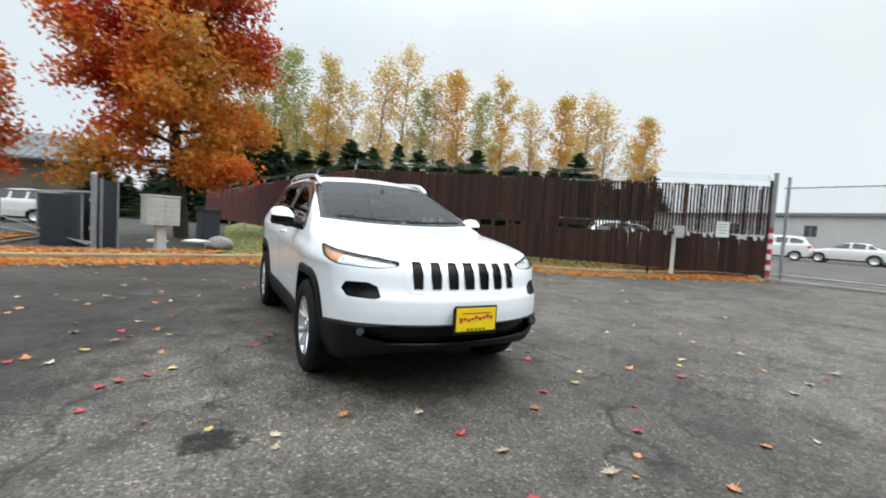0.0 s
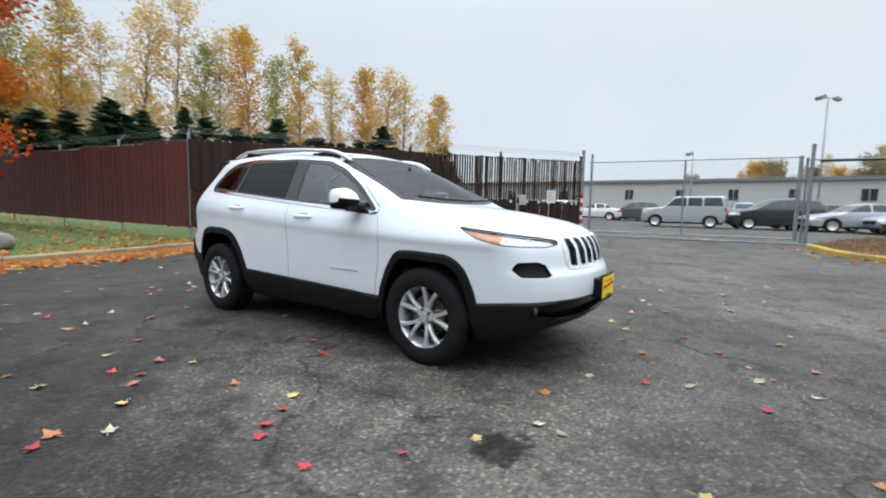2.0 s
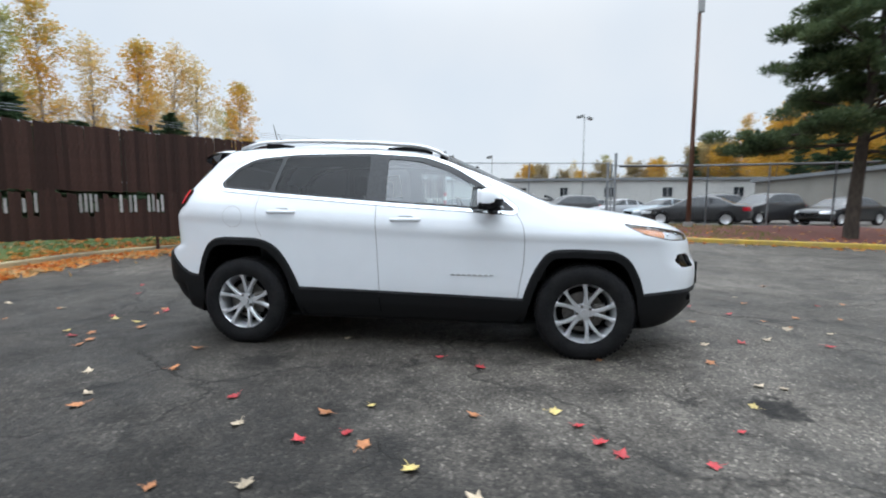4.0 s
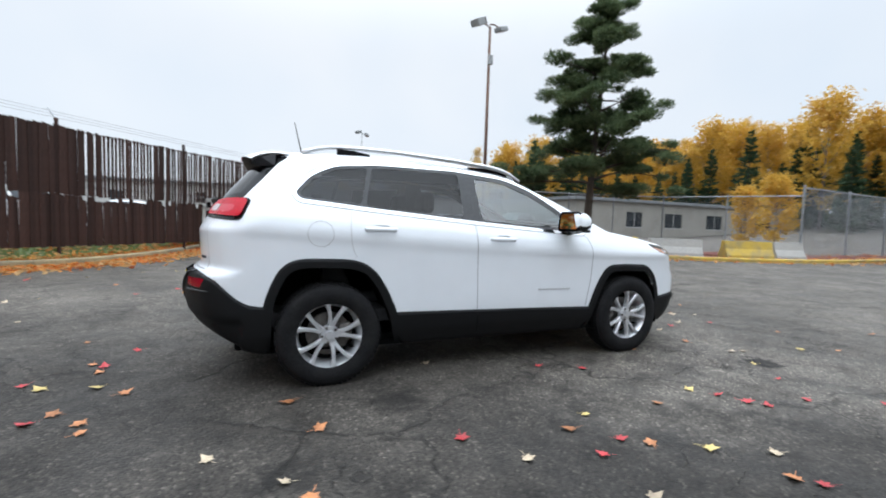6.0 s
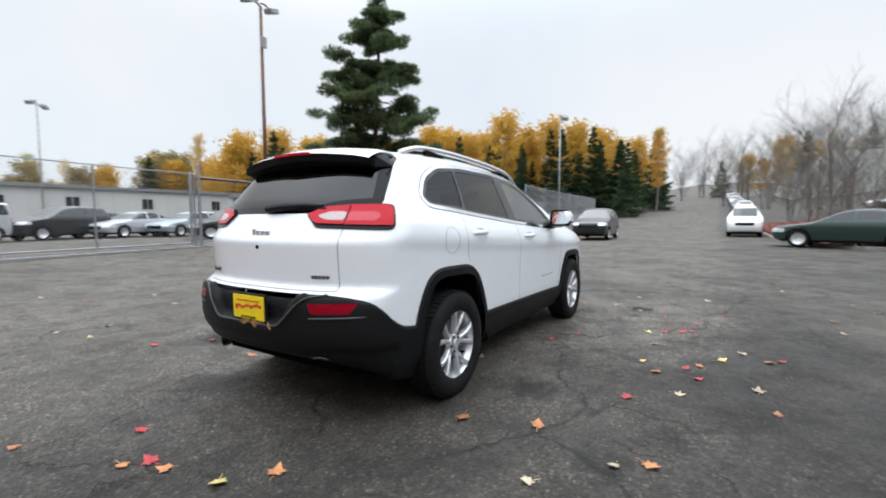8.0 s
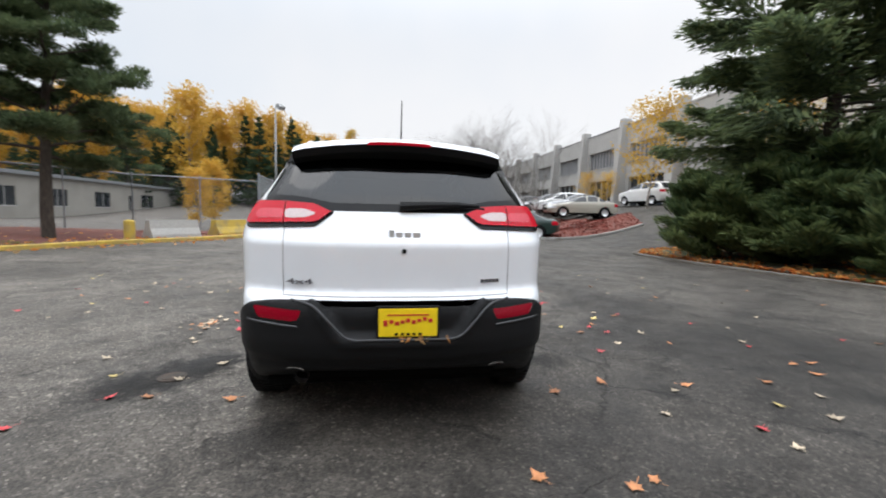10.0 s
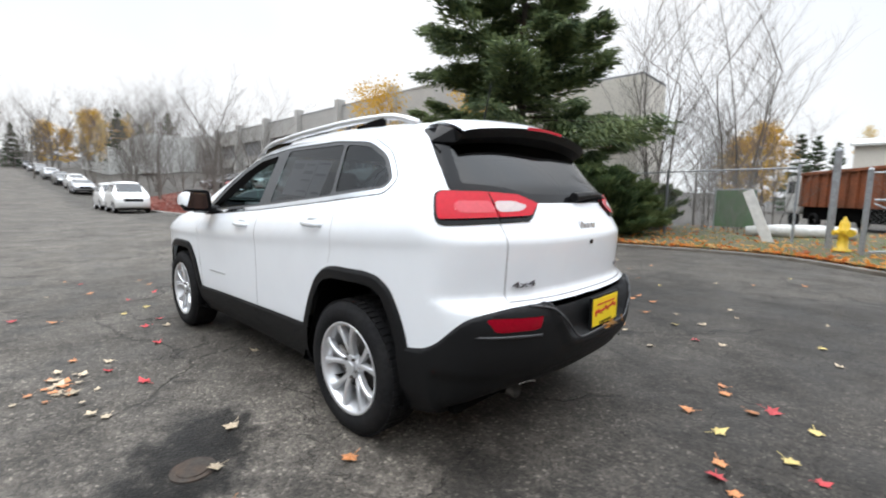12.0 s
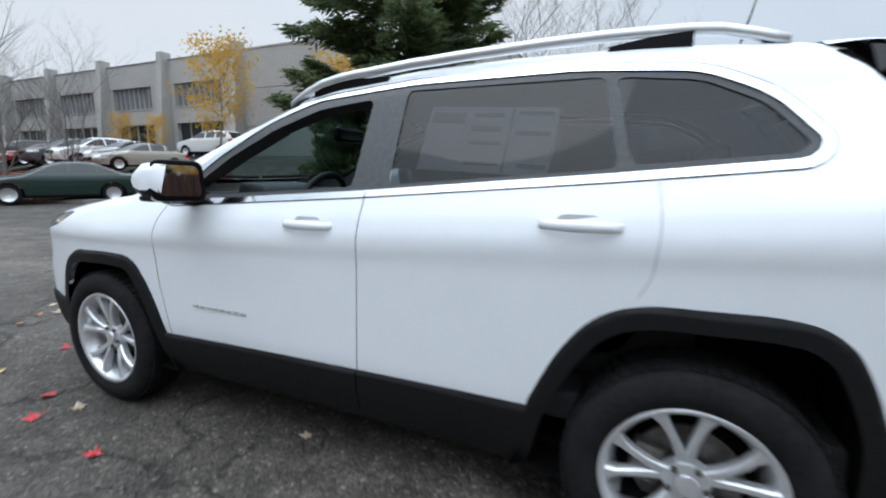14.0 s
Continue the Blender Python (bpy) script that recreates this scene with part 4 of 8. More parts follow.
    for mir in (False, True):
        for name, keys, mt, push, lab in (
                ("front_door", ["front_door"], WHITE_PAINT, None, ""), ("rear_door", ["rear_door"], WHITE_PAINT, None, ""), ("front_fender", ["front_fender"], WHITE_PAINT, None, ""),
                ("rear_quarter", ["body"], WHITE_PAINT, None, ""), ("window_trim", ["window_trim"], CHROME, .003, "bright window surround"), ("trim_gap", ["trim_gap"], GAP, -.002, ""), ("pillar_trim", ["pillar"], SATIN_BLACK, -.002, "black window pillars"),
                ("rear_door_glass", ["glass_rear"], GLASS_DARK, -.006, "dark privacy glass"), ("quarter_glass", ["glass_quarter"], GLASS_DARK, -.006, "dark privacy glass"),
                ("tail_lamp", ["lamp_frame"], GLOSS_BLACK, .008, "red and clear tail lamp"), ("rear_reflector", ["reflector"], REFLECTOR_RED, .014, "red reflector"),
                ("head_lamp", ["head_frame"], GLOSS_BLACK, -.003, "slim head lamp"), ("bumper_insert", ["insert"], GLOSS_BLACK, -.018, "black recess under the head lamp")):
            Vp, Tp, Np_ = S.take(keys, push, mir)
            ob = np_part(name, Vp, Tp, mt, car, lab, normals=Np_)
            if name == "tail_lamp":
                for nm, ks, mm, pp in (("red_lens", ["lamp_red"], LENS_RED, .018), ("clear_lens", ["lamp_white"], LENS_WHITE, .019), ("pink_lens", ["lamp_pink"], LENS_PINK, .019)):
                    Vq, Tq, Nq = S.take(ks, pp, mir)
                    np_part(nm, Vq, Tq, mm, ob, normals=Nq)
            if name == "head_lamp":
                Vq, Tq, Nq = S.take(["head_lens"], .001, mir)
                np_part("lens", Vq, Tq, LENS_CLEAR, ob, normals=Nq)
                Vq, Tq, Nq = S.take(["head_lens"], -.02, mir)
                c = Vq[Tq].mean(1)
                for nm, sel, mm in (("reflector", c[:, 0] > 1.90, REFLECTOR), ("turn_signal", c[:, 0] <= 1.90, LENS_AMBER)):
                    u, inv = np.unique(Tq[sel], return_inverse=True)
                    np_part(nm, Vq[u], inv.reshape(-1, 3), mm, ob, normals=Nq[u])
        if mir:  # the driver's window on the other side is down
            Vp, Tp, Np_ = S.take(["glass_front"], -.006, mir)
            np_part("front_door_glass", Vp, Tp, GLASS_TINT, car, "lightly tinted glass", normals=Np_)
    return car, S, field



hero, hero_shell, hero_field = build_hero()
for hx in (HUB_X, -HUB_X):
    for sd in (1, -1):
        wh = wheel(sd)
        wh.parent = hero
        wh.matrix_basis = pose(hx, sd * HUB_Y, HUB_Z, 0, {(1, -1): -3, (-1, -1): -6, (-1, 1): -11, (1, 1): -20}[(1 if hx > 0 else -1, sd)], 0)


def liner(pts):
    """The hollow behind a wheel opening: its edge drawn inwards."""
    P = [p for p in round_poly(pts, .02)]
    V, Fc = [], []
    ys = (.865, .80, .62, .50)
    for y in ys:
        V += [(x, y, max(z, .25)) for x, z in P]
    n = len(P)
    for j in range(len(ys) - 1):
        Fc += [(j * n + k, j * n + (k + 1) % n, (j + 1) * n + (k + 1) % n, (j + 1) * n + k) for k in range(n)]
    Fc.append(tuple(range((len(ys) - 1) * n, len(ys) * n)))
    return np.array(V), Fc


def shrink(pts, d):
    P = np.array(pts)
    c = np.array([P[:, 0].mean(), .35])
    r = np.linalg.norm(P - c, axis=1)[:, None]
    return [tuple(p) for p in c + (P - c) * (1 - d / r)]


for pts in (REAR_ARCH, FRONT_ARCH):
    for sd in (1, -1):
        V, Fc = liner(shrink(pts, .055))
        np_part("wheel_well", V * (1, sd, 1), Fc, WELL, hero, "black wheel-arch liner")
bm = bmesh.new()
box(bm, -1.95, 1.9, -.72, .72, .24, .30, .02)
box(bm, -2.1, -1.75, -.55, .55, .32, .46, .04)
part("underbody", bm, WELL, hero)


def surface_y(x, z):
    """The body's half-width at a place of its side."""
    y = np.linspace(.3, 1.05, 400)
    f = hero_field(np.full(400, x), y, np.full(400, z))
    return float(y[np.argmax(f > 0)])


def surface_x(y, z, rear):
    x = np.linspace(1.5, 2.5, 600) * (-1 if rear else 1)
    return float(x[np.argmax(hero_field(x, np.full(600, y), np.full(600, z)) > 0)])


def surface_z(x, y):
    z = np.linspace(.7, 1.8, 600)
    return float(z[np.argmax((hero_field(np.full(600, x), np.full(600, y), z) > 0) & (z > .9))])


# door handles, over a grey plate whose colour paints the shade of the grip
for sd in (1, -1):
    for x0, x1, z in ((-1.125, -.885, 1.083), (-.115, .125, 1.026)):
        bm = bmesh.new()
        rows = []
        for t in np.linspace(0, 1, 11):
            x = x0 + (x1 - x0) * t
            y = surface_y(x, z)
            o = .004 + .030 * math.sin(math.pi * min(1, max(0, t * 1.0))) ** .35
            hh = .014 + .004 * math.sin(math.pi * t)
            rows.append([bm.verts.new((x, sd * (y + a), z + b)) for a, b in ((o - .012, -hh), (o, -hh * .6), (o, hh * .6), (o - .012, hh))])
        for r0, r1 in zip(rows, rows[1:]):
            for k in range(4):
                bm.faces.new((r0[k], r0[(k + 1) % 4], r1[(k + 1) % 4], r1[k]))
        bm.faces.new(rows[0])
        bm.faces.new(rows[-1])
        bmesh.ops.recalc_face_normals(bm, faces=bm.faces)
        part("door_handle", bm, WHITE_PAINT, hero, "white pull handle", True)
        bm = bmesh.new()
        c = (x0 + x1) / 2
        y = surface_y(c, z)
        prism(bm, round_poly([(c - .075, z - .004), (c + .075, z - .004), (c + .055, z + .032), (c - .055, z + .032)], .02), sd * (y - .02), sd * (surface_y(c, z + .03) + .0025), "y")
        part("handle_recess", bm, material("shaded_white", (.50, .51, .52), .4, 0, grain=.02) if "shaded_white" not in bpy.data.materials else bpy.data.materials["shaded_white"], hero)
# wing mirrors
for sd in (1, -1):
    bm = bmesh.new()
    rows = []
    for y, xa, xb, za, zb in ((.90, .60, .73, 1.128, 1.215), (.94, .575, .755, 1.112, 1.255), (1.0, .565, .755, 1.108, 1.268), (1.055, .570, .735, 1.118, 1.258), (1.085, .590, .700, 1.150, 1.230)):
        rows.append([bm.verts.new((xa + (xb - xa) * u, sd * y, za + (zb - za) * v)) for u, v in ((0, .12), (0, .88), (.15, 1), (.6, .97), (.9, .75), (1, .45), (.92, .15), (.6, 0), (.15, 0))])
    low = bmesh.new()
    low_rows = [[low.verts.new(v.co) for v in r] for r in rows]
    for r0, r1, q0, q1 in zip(rows, rows[1:], low_rows, low_rows[1:]):
        for k in range(5):
            bm.faces.new((r0[k], r0[k + 1], r1[k + 1], r1[k]))
        for k in (5, 6, 7, 8):
            low.faces.new((q0[k], q0[(k + 1) % 9], q1[(k + 1) % 9], q1[k]))
    bm.faces.new(rows[0])
    bm.faces.new(rows[-1])
    for m_ in (bm, low):
        bmesh.ops.recalc_face_normals(m_, faces=m_.faces)
    mirror = part("wing_mirror", bm, WHITE_PAINT, hero, "white mirror housing with black base", True)
    part("lower_shell", low, BLACK_PLASTIC, mirror, "black lower shell", True)
    bm = bmesh.new()
    prism(bm, round_poly([(sd * .893, 1.100), (sd * 1.092, 1.107), (sd * 1.084, 1.274), (sd * .900, 1.269)], .035), .553, .625, "x", .006)
    mirror_turn = Matrix.Translation((.545, sd * .99, 1.19)) @ Matrix.Rotation(radians(-24 * sd), 4, "Z") @ Matrix.Rotation(radians(5), 4, "Y") @ Matrix.Translation((-.545, -sd * .99, -1.19))
    bm.transform(mirror_turn)
    part("mirror_rim", bm, GLOSS_BLACK, mirror)
    bm = bmesh.new()
    prism(bm, round_poly([(sd * .912, 1.122), (sd * 1.070, 1.128), (sd * 1.063, 1.250), (sd * .920, 1.247)], .024), .546, .556, "x")
    bm.transform(mirror_turn)
    part("mirror_glass", bm, material("mirror_silver", (.80, .82, .82), .03, 1.0, grain=.02) if "mirror_silver" not in bpy.data.materials else bpy.data.materials["mirror_silver"], mirror, "mirror glass")
    bm = bmesh.new()
    yb = surface_y(.66, 1.12)
    tube(bm, [(.67, sd * (yb - .03), 1.10), (.67, sd * .90, 1.118), (.66, sd * .98, 1.118)], [.045, .035, .03], 10)
    box(bm, .60, .74, min(sd * .93, sd * 1.04), max(sd * .93, sd * 1.04), 1.100, 1.125, .01)
    part("mirror_foot", bm, BLACK_PLASTIC, mirror)
# roof rails
for sd in (1, -1):
    bm = bmesh.new()
    line = []
    for x in np.linspace(.30, -1.52, 22):
        t = (x - .30) / (-1.82)
        yy = .585 - .02 * t + (.015 * math.sin(math.pi * t))
        end = min(1, min(t, 1 - t) / .13)
        z0 = surface_z(x, yy)
        line.append((x, sd * yy, z0 + .004 + .040 * math.sin(end * math.pi / 2)))
    rows = []
    for p in line:
        rows.append([bm.verts.new((p[0], p[1] + a, p[2] + b)) for a, b in ((-.018, -.015), (-.021, .005), (-.011, .018), (.011, .018), (.021, .005), (.018, -.015))])
    for r0, r1 in zip(rows, rows[1:]):
        for k in range(6):
            bm.faces.new((r0[k], r0[(k + 1) % 6], r1[(k + 1) % 6], r1[k]))
    bm.faces.new(rows[0])
    bm.faces.new(rows[-1])
    bmesh.ops.recalc_face_normals(bm, faces=bm.faces)
    rl = part("roof_rail", bm, material("satin_silver_rail", (.66, .67, .68), .32, .6, grain=.03) if "satin_silver_rail" not in bpy.data.materials else bpy.data.materials["satin_silver_rail"], hero, "satin silver roof rail", True)
    for xa, xb in ((.17, -.20), (-1.274, -1.03)):
        bm = bmesh.new()
        rows = []
        for t in (0, .5, 1):
            x = xa + (xb - xa) * t
            yy = .585
            z0 = surface_z(x, yy)
            rows.append([bm.verts.new((x, sd * (yy + a), z)) for a, z in ((-.010, z0 - .02), (-.010, z0 + .032 * (1 - t) ** .7 + .010), (.010, z0 + .032 * (1 - t) ** .7 + .010), (.010, z0 - .03))])
        for r0, r1 in zip(rows, rows[1:]):
            for k in range(4):
                bm.faces.new((r0[k], r0[(k + 1) % 4], r1[(k + 1) % 4], r1[k]))
        bm.faces.new(rows[0])
        bm.faces.new(rows[-1])
        bmesh.ops.recalc_face_normals(bm, faces=bm.faces)
        part("rail_foot", bm, GLOSS_BLACK, rl)
# tailgate spoiler: white top, black underside and cheeks
def lip(u):
    """The spoiler's trailing edge at u of its half-width."""
    return -1.928 + .065 * u ** 2 + .04 * u ** 8, 1.602 - .058 * u ** 1.8


def spoiler():
    ys = np.linspace(-.595, .595, 33)
    n = 9
    top, low = [], []
    for y in ys:
        u = abs(y) / .655
        xt, zt = lip(u)
        xs = np.linspace(-1.60, xt, n)
        for k, x in enumerate(xs):
            t = k / (n - 1)
            zr = surface_z(-1.60, abs(y))
            top.append((x, y, zr + .004 + (zt + .012 - zr) * t + .016 * math.sin(math.pi * t) - .020 * t ** 5 - .006 * t * max(0, (abs(y) - .49) / .105) ** 2))
        for k, t in enumerate(np.linspace(0, 1, 5)):
            xg, zg = -1.79 + .05 * u ** 2, 1.492 - .030 * u ** 2
            low.append((xt + .020 + (xg - xt) * t, y, zt - .046 + (zg - zt + .046) * t - .004 * math.sin(math.pi * t)))
    T = np.array(top).reshape(33, n, 3)
    L = np.array(low).reshape(33, 5, 3)
    q = lambda a, b, m: [(i * m + j, (i + 1) * m + j, (i + 1) * m + j + 1, i * m + j + 1) for i in range(a - 1) for j in range(b - 1)]
    quads = q(33, n, n)
    sp = np_part("spoiler", T.reshape(-1, 3), quads, WHITE_PAINT, hero, "white roof spoiler with black underside", smooth=True)
    np_part("underside", L.reshape(-1, 3), q(33, 5, 5), BLACK_PLASTIC, sp, smooth=True)
    edge = np.concatenate([T[:, -1], L[:, 0]])
    np_part("trailing_edge", edge, [(i, i + 1, 34 + i, 33 + i) for i in range(32)], BLACK_PLASTIC, sp)
    for i in (0, -1):
        sg = np.sign(T[i, 0, 1])
        a, b = T[i, 4], T[i, -1]
        V = [tuple(T[i, k] + (0, 0, -.022 * k / n - .003)) for k in range(3, n)] + [tuple(L[i, k]) for k in range(5)] + [(-1.77, sg * .66, 1.45), (-1.70, sg * .655, 1.50)]
        np_part("cheek", V, [tuple(range(len(V)))], GLOSS_BLACK, sp)
    V, Fc = [], []
    for k, y in enumerate(np.linspace(-.175, .175, 9)):
        u = abs(y) / .655
        xt, zt = lip(u)
        V += [(xt - .004, y, zt + .004), (xt - .004, y, zt - .012)]
    for k in range(8):
        Fc.append((2 * k, 2 * k + 1, 2 * k + 3, 2 * k + 2))
    np_part("brake_light", V, Fc, LENS_RED, sp, "red high-level brake light")


spoiler()
# rear wiper
bm = bmesh.new()
xw = lambda y, z: surface_x(abs(y), z, True) - .02
tube(bm, [(xw(0.0, 1.245), .0, 1.245), (xw(.15, 1.25) - .008, -.15, 1.256), (xw(.30, 1.25), -.30, 1.262), (xw(.43, 1.25) + .006, -.43, 1.258)], [.026, .020, .015, .010], 8)
wiper = part("rear_wiper", bm, BLACK_PLASTIC, hero, "black rear wiper")
bm = bmesh.new()
tube(bm, [(xw(.12, 1.24), -.08, 1.238), (xw(.46, 1.24), -.46, 1.243)], .008, 6)
part("blade", bm, RUBBER, wiper)
# front wipers on the cowl
for y0, y1 in ((.58, -.02), (-.06, -.60)):
    bm = bmesh.new()
    tube(bm, [(1.16 - .30 * y * y + .02, y, surface_z(1.13 - .30 * y * y, abs(y)) + .015) for y in np.linspace(y0, y1, 7)], .010, 6)
    part("wiper", bm, BLACK_PLASTIC, hero, "black windscreen wiper")
# aerial
bm = bmesh.new()
cyl(bm, (-1.46, -.025, 1.655), (-1.475, -.025, 1.69), .022, .012, 12)
tube(bm, [(-1.475, -.025, 1.69), (-1.53, -.025, 1.93)], [.005, .003], 6)
part("aerial", bm, BLACK_PLASTIC, hero, "thin black roof aerial")


def plate(name, x, y, z, way, w, h):
    """A dealer's card in a frame: yellow with red strokes of print that cannot be told."""
    bm = bmesh.new()
    box(bm, min(x, x - way * .014), max(x, x - way * .014), y - w / 2 - .012, y + w / 2 + .012, z - h / 2 - .012, z + h / 2 + .012, .004)
    pl = part(name, bm, BLACK_PLASTIC, hero, "black frame with a yellow card")
    bm = bmesh.new()
    box(bm, min(x, x + way * .003), max(x, x + way * .003), y - w / 2, y + w / 2, z - h / 2 + .012, z + h / 2, .001)
    card = part("card", bm, PLATE_YELLOW, pl, "yellow card")
    for k in range(9):
        t = (k - 4) / 4.4
        bm = bmesh.new()
        hh = h * (.20 if k == 0 else .13 if k % 3 else .10)
        zz = z + .012 + .012 * (-t) * way * 0 + .006 * math.sin(k * 2.1) + .010 * t
        yy = y - way * -t * w * .42
        box(bm, min(x, x + way * .006), max(x, x + way * .006), yy - w * .036, yy + w * .036, zz - hh / 2, zz + hh / 2, .002)
        part("print_bar", bm, PLATE_RED, pl)
    bm = bmesh.new()
    box(bm, min(x, x + way * .0055), max(x, x + way * .0055), y - w * .36, y + w * .36, z + h * .27, z + h * .31)
    part("print_line", bm, PLATE_RED, pl)
    bm = bmesh.new()
    for k in range(5):
        box(bm, min(x, x + way * .006), max(x, x + way * .006), y - w * .2 + k * w * .1 - .008, y - w * .2 + k * w * .1 + .008, z - h / 2 + .018, z - h / 2 + .03)
    part("small_print", bm, GLOSS_BLACK, pl)


CAR_LENS = material("fog_lamp_glass", (.14, .15, .16), .15, .6, grain=.1, grain_size=40)
plate("front_plate", 2.385, 0.0, .572, 1, .305, .165)
plate("rear_plate", -2.293, -.040, .668, -1, .290, .152)
bm = bmesh.new()
box(bm, 2.30, 2.375, -.14, .14, .50, .64, .01)
part("plate_bracket", bm, BLACK_PLASTIC, hero)
# emblem and badges as plain raised shapes
for y0, y1, z0, z1 in ((.078, .050, 1.075, 1.128), (.042, .008, 1.084, 1.116), (-.002, -.036, 1.084, 1.116), (-.044, -.084, 1.068, 1.116)):
    bm = bmesh.new()
    x = surface_x(.02, 1.1, True)
    box(bm, x - .008, x + .01, min(y0, y1) - .02, max(y0, y1) - .02, z0, z1, .004)
    part("emblem_bar", bm, ALLOY, hero, "plain chrome emblem shape")
bm = bmesh.new()
x = surface_x(0, 1.02, True)
cyl(bm, (x + .01, -.02, 1.02), (x - .004, -.02, 1.02), .012, .012, 12)
part("tailgate_camera", bm, GLOSS_BLACK, hero)
fc = bpy.data.curves.new("badge_text", "FONT")
fc.body, fc.size, fc.extrude, fc.align_x = "4x4", .062, .003, "CENTER"
fo = new("badge_text", fc)
dg = bpy.context.evaluated_depsgraph_get()
fme = bpy.data.meshes.new_from_object(fo.evaluated_get(dg))
bpy.data.objects.remove(fo)
fme.materials.append(BADGE_DARK)
badge = new("badge", fme)
badge.parent, badge["label"] = hero, "dark chrome 4x4 badge"
badge.matrix_basis = pose(surface_x(.5, .865, True) - .006, .505, .845, 90, 0, -90 - 14) @ Matrix.Diagonal((1.5, .62, 1, 1))
for k in range(5):
    bm = bmesh.new()
    yy = -.44 - k * .022
    x = surface_x(abs(yy), .86, True)
    box(bm, x - .005, x + .006, yy - .009, yy + .009, .852, .870, .002)
    part("badge_bar", bm, BADGE_DARK, hero, "small dark chrome badge")
for sd in (1, -1):
    for k in range(8):
        bm = bmesh.new()
        xx = .375 + k * .042
        y = surface_y(xx, .615)
        box(bm, xx - .015, xx + .015, min(sd * (y - .004), sd * (y + .004)), max(sd * (y - .004), sd * (y + .004)), .607, .619, .001)
        part("door_badge", bm, material("grey_badge", (.55, .56, .57), .3, .5, grain=.03) if "grey_badge" not in bpy.data.materials else bpy.data.materials["grey_badge"], hero)
# ridges that frame the plate recess and the reflectors, greyed to paint their edge highlight, and bright lips over the
# exhausts
bm = bmesh.new()
ridge = round_poly([(.56, .778), (.42, .758), (.34, .675), (.26, .590), (-.30, .590), (-.38, .675), (-.46, .758), (-.60, .778)], .05)[1:-1]
ridge = [p for p in ridge if p[1] > .5]
tube(bm, [(surface_x(abs(y), z, True) - .026, y, z) for y, z in ridge], .006, 6)
part("recess_ridge", bm, SATIN_BLACK, hero, "ridge round the plate recess, greyed for its edge highlight", True)
for sd in (1, -1):
    bm = bmesh.new()
    tube(bm, [(surface_x(yy, .650 + .05 * (yy - .55), True) - .018, sd * yy, .650 + .05 * (yy - .55)) for yy in np.linspace(.50, .80, 9)], .006, 6)
    part("reflector_ridge", bm, SATIN_BLACK, hero, "", True)
    bm = bmesh.new()
    tube(bm, [(surface_x(.52 + a * .045, .425, True) - .006, sd * (.52 + a * .045), .416 + .008 * (1 - a * a)) for a in np.linspace(-1, 1, 9)], .004, 6)
    part("exhaust_lip", bm, BRAKE, hero, "dull steel lip over the exhaust", True)
# exhaust tip, fog lamps, chin
bm = bmesh.new()
cyl(bm, (-1.98, .50, .362), (-2.13, .50, .352), .034, .034, 18, False)
cyl(bm, (-1.99, .50, .362), (-2.00, .50, .362), .031, .031, 18)
part("exhaust_tip", bm, BRAKE, hero, "dull steel exhaust tip")
for sd in (1, -1):
    bm = bmesh.new()
    x = surface_x(.70, .475, False)
    cyl(bm, (x - .05, sd * .70, .475), (x + .012, sd * .70, .475), .042, .038, 20)
    fog = part("fog_lamp", bm, GLOSS_BLACK, hero, "round fog lamp")
    bm = bmesh.new()
    cyl(bm, (x + .012, sd * .70, .475), (x + .016, sd * .70, .475), .026, .024, 20)
    part("lens", bm, CAR_LENS, fog)
bm = bmesh.new()
line = [(surface_x(abs(y), .40, False) + .006, y, .395) for y in np.linspace(-.62, .62, 15)]
tube(bm, line, .014, 8)
part("chin_strip", bm, GLOSS_BLACK, hero, "gloss black strip under the lower intake", True)
# head-lamp projectors seen through the lens
for sd in (1, -1):
    for xx in (1.93, 2.03):
        bm = bmesh.new()
        y = surface_y(xx, .93)
        bmesh.ops.create_uvsphere(bm, u_segments=14, v_segments=8, radius=.013, matrix=Matrix.Translation((xx - .006, sd * (y - .024), .923)))
        part("projector", bm, CHROME, hero, smooth=True)

# inside
bm = bmesh.new()
prism(bm, round_poly([(.40, .55), (1.08, .55), (1.08, 1.09), (.86, 1.125), (.52, 1.09), (.46, .92)], .06), -.74, .74, "y", .02)
part("dashboard", bm, material("dark_dash", (.022, .025, .027), .6, 0, grain=.2, grain_size=200), hero, "dark dashboard")
bm = bmesh.new()
prism(bm, round_poly([(.47, 1.08), (.72, 1.08), (.68, 1.175), (.52, 1.16)], .03), .20, .58, "y", .02)
part("instrument_hood", bm, TRIM_GREY, hero)
bm = bmesh.new()
ring = []
mm = Matrix.Translation((.34, .385, 1.045)) @ Matrix.Rotation(radians(-24), 4, "Y")
pts = [mm @ Vector((0, .185 * math.cos(a), .185 * math.sin(a))) for a in np.linspace(0, 2 * math.pi, 41)]
tube(bm, pts, .016, 10)
for a in (.0, math.pi, -math.pi / 2):
    tube(bm, [mm @ Vector((.03, 0, 0)), mm @ Vector((.0, .175 * math.cos(a), .175 * math.sin(a)))], [.03, .014], 8)
cyl(bm, mm @ Vector((-.01, 0, 0)), mm @ Vector((.06, 0, 0)), .075, .06, 18)
part("steering_wheel", bm, material("steering_black", (.02, .02, .022), .5, 0, grain=.1), hero, "black steering wheel", True)
